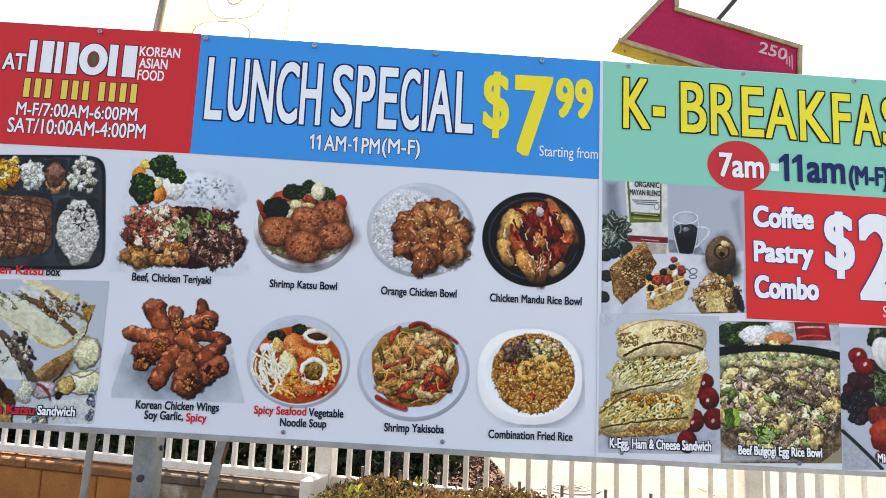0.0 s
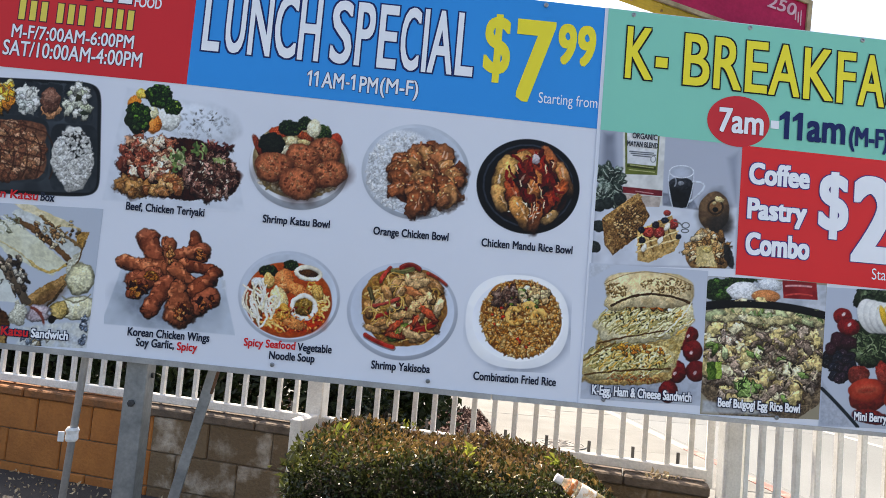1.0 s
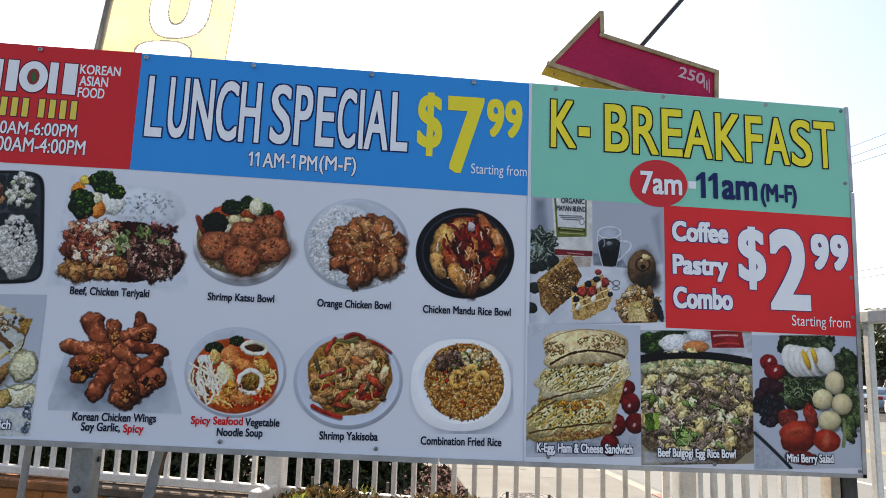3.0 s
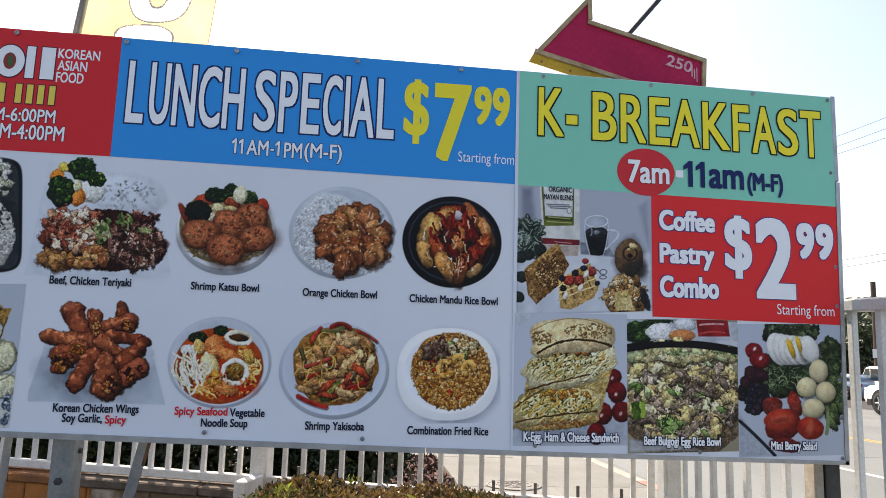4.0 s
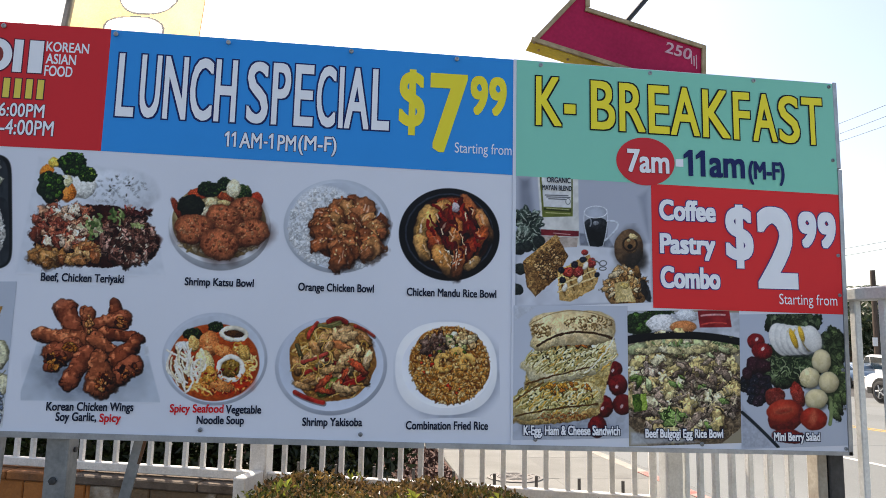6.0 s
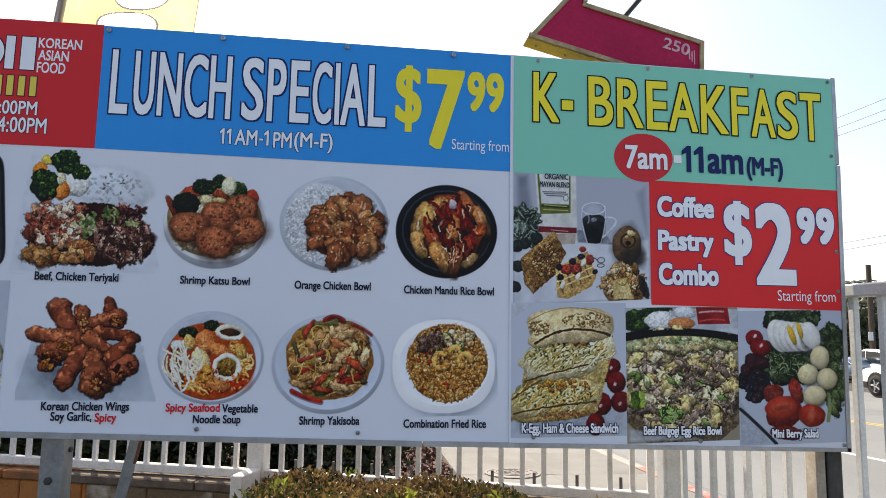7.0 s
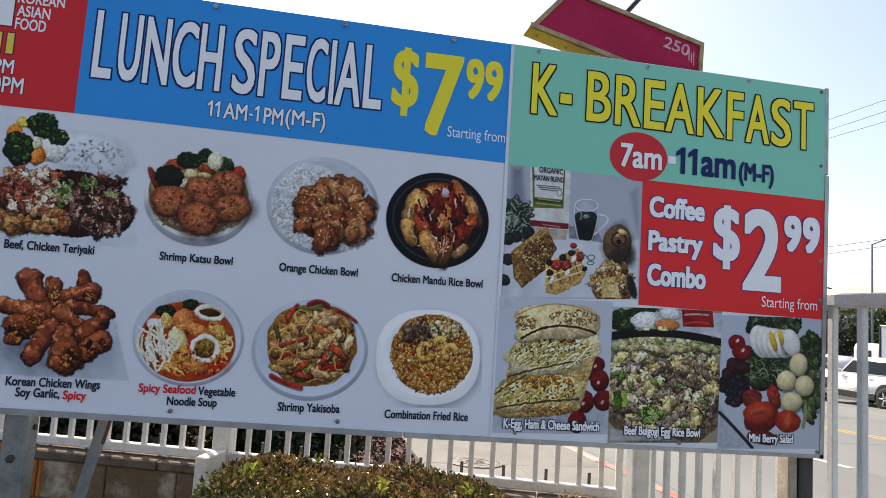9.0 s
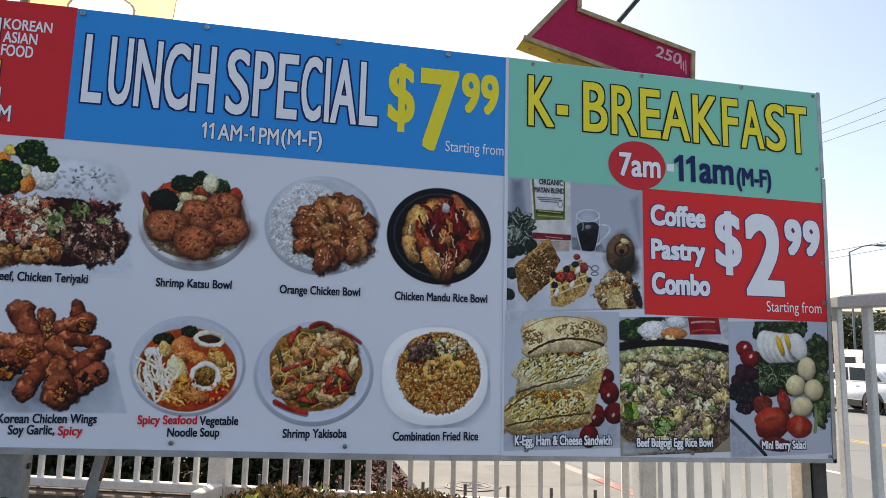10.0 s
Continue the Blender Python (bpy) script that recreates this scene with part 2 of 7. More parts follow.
def prism(outline, y0, y1, bevel=0.0):
    """A flat outline in x, z given thickness from y0 to y1."""
    bm = bmesh.new()
    a = [bm.verts.new((x, y0, z)) for x, z in outline]
    b = [bm.verts.new((x, y1, z)) for x, z in outline]
    bm.faces.new(a)
    bm.faces.new(b[::-1])
    for i in range(len(a)):
        j = (i + 1) % len(a)
        bm.faces.new((a[j], a[i], b[i], b[j]))
    bmesh.ops.recalc_face_normals(bm, faces=bm.faces[:])
    if bevel:
        bmesh.ops.bevel(bm, geom=bm.edges[:], offset=bevel, segments=2, affect="EDGES")
    return bm


def sheet(name, x0, x1, y0, y1, z, mat, thick=0.0):
    bm = boxm(x0, x1, y0, y1, z - max(thick, 0.02), z)
    return link(name, bm, mat)


def leaves(count, place, size, rng, fold=0.25):
    """Folded leaf blades; place() gives a point and an outward direction."""
    verts, faces = [], []
    for _ in range(count):
        p, nrm = place()
        d = Vector((rng.gauss(0, 1), rng.gauss(0, 1), rng.gauss(0, 1))) + 1.1 * nrm
        d.normalize()
        s = d.cross(Vector((rng.gauss(0, 1), rng.gauss(0, 1), rng.gauss(0, 1)))).normalized()
        u = d.cross(s)
        k = size * rng.uniform(0.6, 1.35)
        b = len(verts)
        verts += [p - d * k * 0.1, p + d * k * 0.45 + s * k * 0.3 + u * k * fold, p + d * k, p + d * k * 0.45 - s * k * 0.3 + u * k * fold]
        faces += [(b, b + 1, b + 2), (b, b + 2, b + 3)]
    me = bpy.data.meshes.new("leaves")
    me.from_pydata([tuple(v) for v in verts], [], faces)
    return me


def place_leaves(name, me, mat, parent, label=""):
    me.materials.append(mat)
    ob = new(name, me)
    ob.parent = parent
    ob["kind"] = "stuff"
    if label:
        ob["label"] = label
    return ob


# ---- ground, street ----
KERB_X = 3.11
FALL = 0.036          # the street falls away from the lot by about two degrees
SLOPE = Matrix.Translation((0, 2, 0)) @ Matrix.Rotation(-math.atan(FALL), 4, "X") @ Matrix.Translation((0, -2, 0))


def street(ob):
    """Lays a thing built level onto the falling street."""
    ob.matrix_basis = SLOPE @ ob.matrix_basis
    return ob


def street_z(y):
    return -FALL * (y - 2)


street(tagged(sheet("ground", -400, 400, -60, 700, -0.16, M_ASPH), "dark grey worn asphalt ground", "ground", kind="structure"))
lot = tagged(sheet("pavement_lot", -14, 1.5, -14, 5.4, 0.0, M_ASPH, 0.04), "dark grey asphalt of the lot before the wall", "asphalt", kind="structure")
grit = random.Random(2)
place_leaves("gravel", leaves(1500, lambda: (Vector((grit.uniform(-3.2, -0.4), grit.uniform(3.2, 4.6), 0.004)), Vector((0, 0, 0.3))), 0.02, grit, 0.3), M_DRY, lot, "scattered dry leaf crumbs")
walkway = street(thing("pavement_sidewalk", "pale sunlit concrete sidewalk with scored joints", "sidewalk", kind="structure"))
me = bpy.data.meshes.new("slab")
bm = boxm(0.006, 1.06, 0.006, 1.494, -0.1, 0.0, 0.005)
bm.to_mesh(me)
bm.free()
me.materials.append(M_SIDE)


def slab(x, y):
    s = new("slab", me)
    s.parent = walkway
    s.location = (x, y, 0.002 + 0.002 * math.sin(x * 5 + y * 3))


for j in range(22):
    for i in range(2):
        slab(KERB_X - 1.065 * (i + 1), -6.5 + 1.5 * j)
for j in range(4):
    slab(1.08 - 0.03, 4.0 + 1.5 * j)
for j in range(6):
    for i in range(10):
        slab(1.05 - 1.065 * i, 10.0 - 0.8 + 1.5 * j)
kerb = street(tagged(link("kerb", boxm(KERB_X + 0.003, KERB_X + 0.15, -30, 60, -0.15, 0.004, 0.02, 2), M_KERB), "concrete street kerb beside the sidewalk", "kerb", kind="structure"))
part("kerb_paint", boxm(KERB_X + 0.001, KERB_X + 0.12, -20, 7.4, 0.0, 0.0085, 0.003), M_KERBRED, kerb, "worn red kerb paint")
road = street(thing("road", "pale grey concrete street with lane lines", "road", kind="structure"))
for nm, x0, wide, count in (("gutter_panel", KERB_X + 0.15, 0.39, 1), ("road_panel", KERB_X + 0.54, 3.4, 5)):
    panel = part(nm, boxm(0.006, wide - 0.006, 0.008, 4.892, -0.2, -0.12, 0.006), M_ROAD, road)
    for i in range(count):
        for j in range(14):
            s = panel if (i, j) == (0, 0) else panel.copy()
            if s is not panel:
                scene.collection.objects.link(s)
            s.location = (x0 + wide * i, -8.9 + 4.9 * j, 0)
for nm, x, mat, seg in (("lane_line", 7.02, M_WHITELINE, [(8.17, 11.2), (20.2, 23.2), (32.2, 35.2)]), ("centre_line", 10.58, M_YELLOW, [(-6, 58)]), ("centre_line", 10.80, M_YELLOW, [(-6, 58)]), ("lane_line", 14.0, M_WHITELINE, [(8.17 + 12 * k, 11.2 + 12 * k) for k in range(4)])):
    for a, c in seg:
        part(nm, boxm(x, x + 0.1, a, c, -0.12, -0.115), mat, road)
lid = street(thing("manhole_cover", "round cast-iron manhole cover set in the sidewalk", "manhole cover", (1.64, 7.05, 0.006)))
part("frame_ring", lathe([(0.29, 0), (0.29, 0.008), (0.262, 0.01), (0.262, 0)], 32), M_IRONLID, lid)
part("lid", lathe([(0.255, 0), (0.255, 0.008), (0.245, 0.011)], 32), M_IRONLID, lid)
for r in (0.12, 0.19):
    part("raised_ring", lathe([(r, 0.01), (r, 0.016), (r - 0.018, 0.016), (r - 0.018, 0.01)], 28), M_IRONLID, lid)
for k in range(10):
    part("tread_bar", boxm(0.03, 0.1, -0.007, 0.007, 0.01, 0.017, 0.002), M_IRONLID, lid).rotation_euler = (0, 0, k * math.pi / 5)
bm = bmesh.new()
base = [bm.verts.new(p) for p in ((1.02, 3.5, -0.02), (1.02, 9.15, -0.02), (-9.0, 9.15, -0.02), (-9.0, 6.2, -0.02), (-4.6, 5.62, -0.02))]
top = bmesh.ops.extrude_face_region(bm, geom=[bm.faces.new(base[::-1])])
for v in [g_ for g_ in top["geom"] if isinstance(g_, bmesh.types.BMVert)]:
    v.co.z = 0.03
bmesh.ops.recalc_face_normals(bm, faces=bm.faces[:])
bed = street(tagged(link("ground_bed", bm, M_MULCH), "reddish brown bark mulch planting bed", "planting bed", kind="structure"))
edging = street(tagged(link("trim_bed_edge", boxm(1.02, 1.045, 4.0, 9.15, -0.05, 0.06, 0.006), M_SIDE), "pale concrete edging along the mulch bed", "edging", kind="structure"))
rng = random.Random(4)
place_leaves("bark_chips", leaves(6500, lambda: (Vector((rng.uniform(-2.5, 1.0), rng.uniform(5.2, 9.1), 0.035)), Vector((0, 0, 0.4))), 0.055, rng, 0.2), M_MULCH, bed)

# ---- block wall ----
WX, WY, WS = 1.420, 3.084, -0.30       # right end of the wall, and how it falls back to the left
WA = math.degrees(math.atan(WS))
WTOP = 0.49


def along(d, off=0.0, z=0.0):
    """A point d metres along the wall from its right end, off metres behind its face."""
    c, s = math.cos(radians(WA)), math.sin(radians(WA))
    return Vector((WX - d * c - off * s, WY - d * s + off * c, z))


wall = thing("wall_block", "low concrete block wall, partly painted orange, under a white fence", "wall", tuple(along(0)), WA, kind="structure")
WLEN = 6.6
part("core", boxm(-WLEN, -0.005, 0.012, 0.188, -0.05, WTOP - 0.05), M_MORTAR, wall)
blk = {}
PAINT = 2.955           # the orange paint starts here, counted from the right end


def wall_piece(name, d0, d1, z0, z1, mat, y0=0.0, y1=0.2, bevel=0.006):
    key = (name, round(d1 - d0, 3), round(z1 - z0, 3), mat.name)
    if key not in blk:
        bm = boxm(d0 - d1, 0, y0, y1, 0, z1 - z0, bevel)
        blk[key] = bpy.data.meshes.new(name)
        bm.to_mesh(blk[key])
        bm.free()
        blk[key].materials.append(mat)
    b = new(name, blk[key])
    b.parent = wall
    b.location = (-d0, random.uniform(-0.003, 0.003), z0)


BLOCK_H, BLOCK_W, JOINT = 0.190, 0.381, 0.006
for course in range(3):
    z1 = WTOP - 0.052 - course * (BLOCK_H + JOINT)
    z0 = max(z1 - BLOCK_H, -0.05)
    cuts = [0.0] + [d for d in (0.277 - 0.1935 * (course % 2) + 0.387 * k for k in range(18)) if 0.02 < d < WLEN - 0.02] + [WLEN]
    for d0, d1 in zip(cuts, cuts[1:]):
        if d0 < PAINT - 0.03 < PAINT + 0.03 < d1:
            wall_piece("block", d0, PAINT, z0, z1, M_BLOCK)
            wall_piece("block", PAINT, d1 - JOINT, z0, z1, M_BLOCKO)
        else:
            wall_piece("block", d0, d1 - JOINT, z0, z1, M_BLOCKO if d0 > PAINT - 0.03 else M_BLOCK)
d = 0.0
while d < WLEN:
    wall_piece("cap_block", d, d + 0.381, WTOP - 0.048, WTOP, M_CAPO if PAINT < d + 0.2 else M_CAP, -0.010, 0.212, 0.007)
    d += 0.387

# ---- white iron fence on the wall ----
fence = thing("fence", "white painted iron picket fence on the block wall", "fence", tuple(along(0)), WA, kind="structure")
FZ, FTOP = 0.527, 1.47
part("bottom_rail", boxm(-WLEN, 0, 0.07, 0.115, FZ - 0.024, FZ + 0.022, 0.004), M_WHITEP, fence)
part("top_rail", boxm(-WLEN, 0, 0.075, 0.11, FTOP - 0.04, FTOP, 0.004), M_WHITEP, fence)
pk = None
for k in range(56):
    x = -0.080 - 0.1058 * k if k < 18 else -2.137 - 0.1058 * (k - 18)
    if pk is None:
        pk = part("picket", boxm(-0.0125, 0.0125, 0.08, 0.105, FZ + 0.015, FTOP - 0.03, 0.002), M_WHITEP, fence)
        pk.location = (x, 0, 0)
    else:
        s = pk.copy()
        scene.collection.objects.link(s)
        s.location = (x, 0, 0)
    if k % 2 == 0:
        part("anchor_rod", cyl((x - 0.05, 0.15, WTOP - 0.02), (x - 0.05, 0.15, FZ + 0.07), 0.008, n=8), M_DARKSTEEL, fence)
for x, w in ((-2.012, 0.094), (-4.42, 0.1)):
    part("fence_post", boxm(x - w / 2, x + w / 2, 0.05, 0.05 + w, WTOP - 0.04, FTOP + 0.03, 0.006), M_WHITEP, fence)
    part("front_stub", boxm(x - 0.026, x + 0.040, -0.16, 0.047, 0.0, 0.566, 0.005), M_WHITEP, fence, "white painted box section standing out from the wall")
part("end_post", boxm(-0.012, 0.022, 0.075, 0.11, WTOP - 0.02, FTOP, 0.004), M_WHITEP, fence)

# ---- gate fence along the sidewalk ----
gate = thing("fence_gate", "pale grey painted iron fence panel beside the sidewalk", "fence", (1.56, 3.05, 0), -84, kind="structure")
GTOP = 1.478
part("gate_post", boxm(-0.055, 0.030, -0.108, -0.032, 0, GTOP + 0.01, 0.005), M_GREYP, gate)
part("top_rail", boxm(-0.03, 3.4, -0.024, 0.024, GTOP - 0.043, GTOP, 0.005), M_GREYP, gate)
part("bottom_rail", boxm(-0.03, 3.4, -0.02, 0.02, 0.06, 0.1, 0.004), M_GREYP, gate)
gp = None
for k in range(30):
    if gp is None:
        gp = part("picket", boxm(-0.0125, 0.0125, -0.0125, 0.0125, 0.09, GTOP - 0.035, 0.003), M_GREYP, gate)
        s = gp
    else:
        s = gp.copy()
        scene.collection.objects.link(s)
    s.location = (0.002 + 0.1132 * k, 0, 0)

# ---- banner, its posts and frame ----
BY, ZB, ZT, XL, XR, XS = 2.0, 0.985, 2.172, -1.62, 1.612, 0.503


def edge_bottom(x):
    return 1.0 - 0.024 * (x + 0.74)


def edge_top(x):
    return 2.19 - 0.008 * (x + 0.74)


banner = thing("menu_banner", "printed vinyl menu banner with food photos on a metal frame", "banner", (0, BY, 0))


def inked(name, outline, depth, colour, parent, label=""):
    """A flat printed area at a given lift above the sheet."""
    bm = bmesh.new()
    bm.faces.new([bm.verts.new((x, -depth, z)) for x, z in outline])
    ob = part(name, bm, M_INK, parent, label)
    ink(ob.data, colour)
    return ob


def ink(me, colour):
    a = me.color_attributes.new("ink", "FLOAT_COLOR", "POINT")
    a.data.foreach_set("color", np.tile(np.array(colour, dtype=np.float32), len(me.vertices)))


def quad(x0, x1, z0, z1):
    return [(x0, z0), (x1, z0), (x1, z1), (x0, z1)]


def rounded(cx, cz, rx, rz, n=40, power=2.0):
    pts = []
    for i in range(n):
        a = 2 * math.pi * i / n
        c, s = math.cos(a), math.sin(a)
        pts.append((cx + rx * math.copysign(abs(c) ** (2 / power), c), cz + rz * math.copysign(abs(s) ** (2 / power), s)))
    return pts


VINYL = C("dfe3ec")
left = part("left_sheet", prism([(XL, edge_bottom(XL) + 0.002), (XS, edge_bottom(XS) + 0.002), (XS, edge_top(XS)), (XL, edge_top(XL))], 0.0, 0.003), M_INK, banner, "white vinyl sheet")
ink(left.data, VINYL)
right = part("right_sheet", prism([(XS - 0.004, edge_bottom(XS) + 0.002), (XR - 0.024, 0.952), (XR - 0.010, 1.866), (XR - 0.012, 1.868), (XR - 0.012, 2.168), (XS - 0.004, edge_top(XS))], -0.004, -0.001), M_INK, banner, "white vinyl sheet lapping the other")
ink(right.data, VINYL)
ZR = 1.814
inked("red_field", quad(XL, -0.738, ZR, 2.192), 0.001, C("dc2e34"), banner)
inked("blue_field", [(-0.738, ZR), (XS - 0.004, 1.800), (XS - 0.004, 2.18), (-0.738, 2.19)], 0.001, C("1c94e2"), banner)
inked("green_field", [(XS + 0.006, 1.797), (XR - 0.012, 1.783), (XR - 0.014, 2.166), (XS + 0.006, 2.178)], 0.005, C("82d2bb"), banner)
inked("red_field", [(0.951, 1.394), (XR - 0.018, 1.388), (XR - 0.012, 1.784), (0.951, 1.791)], 0.0055, C("e83234"), banner)
inked("red_oval", rounded(0.934, 1.864, 0.098, 0.079), 0.0062, C("d5333a"), banner)


def lettering(name, body, x0, x1, z0, z1, fill, lift=0.0022, bold=0.0, rim=0.0, rimcol=None, label="", slope=0.0):
    """Lettering set to fill a box on the sheet. bold: metres by which strokes grow; rim: a darker edge of that width round them."""
    cu = bpy.data.curves.new("lettering", "FONT")
    cu.body, cu.resolution_u = body, 4
    ob = new("lettering", cu)
    bpy.context.view_layer.update()
    src = bpy.data.meshes.new_from_object(ob.evaluated_get(bpy.context.evaluated_depsgraph_get()))
    bpy.data.objects.remove(ob)
    bpy.data.curves.remove(cu)
    co = np.empty(len(src.vertices) * 3)
    src.vertices.foreach_get("co", co)
    co = co.reshape(-1, 3)
    faces = [tuple(p.vertices) for p in src.polygons]
    bpy.data.meshes.remove(src)
    lo, hi = co.min(0), co.max(0)
    x = x0 + bold + (co[:, 0] - lo[0]) * (x1 - x0 - 2 * bold) / (hi[0] - lo[0])
    z = z0 + bold + (co[:, 1] - lo[1]) * (z1 - z0 - 2 * bold) / (hi[1] - lo[1])
    z = z + slope * (x - x0)
    made = None
    for k, (grow, col, up) in enumerate(((bold, fill, lift), (bold + rim, rimcol, lift - 0.0006))):
        if k == 1 and not rim:
            continue
        n = 1 if grow == 0 else 8 if grow < 0.004 else 16 if grow < 0.0075 else 32
        verts, polys = [], []
        for i in range(n):
            a = 2 * math.pi * i / n
            m = max(abs(math.cos(a)), abs(math.sin(a)))          # grown by a square, which keeps the corners sharp
            dx, dz = (grow * math.cos(a) / m, grow * math.sin(a) / m) if n > 1 else (0, 0)
            base = len(verts)
            verts += [(u + dx, -up - 0.00001 * i, v + dz) for u, v in zip(x, z)]
            polys += [tuple(base + q for q in f) for f in faces]
        m = bpy.data.meshes.new(name)
        m.from_pydata(verts, [], polys)
        m.materials.append(M_INK)
        ink(m, col)
        ob = new(name if k == 0 else "letter_edge", m)
        ob.parent = banner
        ob["kind"] = "stuff"
        made = made or ob
    return made


def figure_one(x0, x1, z0, z1, fill, lift, rim=0.0, rimcol=None, stem=0.46):
    """The numeral one, with its slanted flag."""
    w, h = stem * (x1 - x0), z1 - z0
    for g, col, up in ((rim, rimcol, lift - 0.0006), (0.0, fill, lift)):
        if col:
            inked("letter", [(x1 - w - g, z0 - g), (x1 + g, z0 - g), (x1 + g, z1 + g), (x1 - 0.8 * w - g, z1 + g), (x0 - g, z1 - 0.2 * h + g), (x0 - g, z1 - 0.36 * h - g), (x1 - w - g, z1 - 0.26 * h - g)], up, col, banner)


WHITE, NAVY, YEL, BLACKI, REDI = C("f2f4f8"), C("16245c"), C("f8e63e"), C("121418"), C("d8262c")
PUR = C("5a2038")
R = 0.0065
lettering("lettering", "AT", -1.317, -1.250, 2.044, 2.096, WHITE, bold=0.0012, rim=0.0026, rimcol=PUR)
lettering("lettering", "KOREAN", -0.917, -0.796, 2.109, 2.140, WHITE, bold=0.0006)
lettering("lettering", "ASIAN", -0.915, -0.830, 2.071, 2.103, WHITE, bold=0.0006)
lettering("lettering", "FOOD", -0.916, -0.837, 2.033, 2.066, WHITE, bold=0.0006)
lettering("lettering", "M-F/7:00AM-6:00PM", -1.259, -0.905, 1.904, 1.945, WHITE, bold=0.0006, rim=0.0014, rimcol=PUR)
lettering("lettering", "SAT/10:00AM-4:00PM", -1.278, -0.875, 1.850, 1.896, WHITE, bold=0.0006, rim=0.0014, rimcol=PUR)
for i, (a, b) in enumerate(((-1.244, -1.172), (-1.164, -1.098), (-1.006, -0.924))):
    for c, d in ((a, a + 0.3 * (b - a)), (a + 0.52 * (b - a), b)):
        inked("logo_edge", quad(c - 0.003, d + 0.003, 2.037, 2.143), 0.0015, PUR, banner)
        inked("logo_bar", quad(c, d, 2.040, 2.140), 0.002, WHITE, banner, "plain white logo bar")
inked("logo_edge", rounded(-1.052, 2.09, 0.046, 0.054), 0.0016, PUR, banner)
inked("logo_ring", rounded(-1.052, 2.09, 0.042, 0.050), 0.0021, WHITE, banner)
inked("logo_ring_hole", rounded(-1.052, 2.09, 0.018, 0.026), 0.0024, C("8c3a34"), banner)
inked("logo_leaf", rounded(-1.050, 2.09, 0.006, 0.018), 0.0027, C("2f6a3c"), banner)
for k, x in enumerate((0, 1, 2, 3.5, 4.5, 5.5, 7, 8, 9, 10)):
    a = -1.250 + x * 0.0315
    inked("number_edge", quad(a + 0.001, a + 0.0245, 1.958, 2.023), 0.0015, PUR, banner)
    inked("number_bar", quad(a + 0.004, a + 0.0215, 1.961, 2.020), 0.002, C("ead45c"), banner, "plain yellow bar")
for ch, x0, x1 in (("L", -0.710, -0.653), ("U", -0.644, -0.580), ("N", -0.575, -0.502), ("C", -0.499, -0.427), ("H", -0.426, -0.357),
                   ("S", -0.331, -0.261), ("P", -0.256, -0.195), ("E", -0.188, -0.125), ("C", -0.121, -0.057), ("I", -0.053, -0.033), ("A", -0.035, 0.046), ("L", 0.049, 0.109)):
    lettering("letter", ch, x0 + 0.003, x1 - 0.003, 1.922, 2.118, WHITE, lift=0.0022 + (0.0002 if ch == "A" else 0), bold=0.0024, rim=0.0045, rimcol=NAVY)
for x in (-0.386, -0.366, -0.256):
    figure_one(x, x + 0.0135, 1.846, 1.893, WHITE, 0.0022, 0.0016, NAVY)
for body, x0, x1, z0, z1 in (("AM", -0.342, -0.276, 1.844, 1.892), ("-", -0.270, -0.259, 1.861, 1.867), ("PM", -0.229, -0.174, 1.841, 1.890), ("(M-F)", -0.167, -0.052, 1.831, 1.893)):
    lettering("lettering", body, x0, x1, z0, z1, WHITE, bold=0.0008, rim=0.0016, rimcol=NAVY)
lettering("lettering", "$", 0.136, 0.217, 1.911, 2.125, YEL, bold=0.004)
lettering("lettering", "7", 0.233, 0.352, 1.861, 2.118, YEL, bold=0.008)
for x in (0.361, 0.421):
    lettering("letter", "9", x, x + 0.057, 1.988, 2.117, YEL, bold=0.0045)
lettering("lettering", "Starting from", 0.314, 0.495, 1.852, 1.896, WHITE)
for k, (ch, x0, x1) in enumerate((("K", 0.568, 0.660), ("B", 0.749, 0.838), ("R", 0.844, 0.939), ("E", 0.943, 1.021), ("A", 1.018, 1.124), ("K", 1.128, 1.230), ("F", 1.234, 1.300), ("A", 1.302, 1.394), ("S", 1.394, 1.475), ("T", 1.477, 1.558))):
    dz = -0.017 * (x0 - 0.57)
    lettering("letter", ch, x0 + 0.004, x1 - 0.004, 1.965 + dz, 2.127 + dz, YEL, lift=R + 0.0008, bold=0.0022, rim=0.0042, rimcol=BLACKI)
inked("dash_edge", quad(0.661, 0.706, 2.004, 2.043), R + 0.0003, BLACKI, banner)
inked("dash", quad(0.665, 0.702, 2.008, 2.039), R + 0.0008, YEL, banner)
lettering("lettering", "7am", 0.872, 1.013, 1.826, 1.903, WHITE, lift=R + 0.0012, bold=0.0022, rim=0.0014, rimcol=C("8c2030"))
inked("dash", quad(1.035, 1.061, 1.852, 1.877), R + 0.0005, WHITE, banner)
for x in (1.062, 1.104):
    figure_one(x, x + 0.032, 1.823, 1.910, NAVY, R + 0.0008, stem=0.5)
lettering("lettering", "am", 1.150, 1.272, 1.822, 1.888, NAVY, lift=R + 0.0008, bold=0.0028)
lettering("lettering", "(M-F)", 1.284, 1.410, 1.804, 1.884, NAVY, lift=R + 0.0008, bold=0.0022)
for w, z0, z1, x1 in (("Coffee", 1.674, 1.742, 1.166), ("Pastry", 1.548, 1.632, 1.162), ("Combo", 1.457, 1.527, 1.175)):
    lettering("lettering", w, 0.976, x1, z0, z1, WHITE, lift=R + 0.0008, bold=0.003, rim=0.0026, rimcol=C("4a3a78"))
lettering("lettering", "$", 1.198, 1.292, 1.527, 1.735, WHITE, lift=R + 0.0008, bold=0.005, rim=0.0026, rimcol=C("4a3a78"))
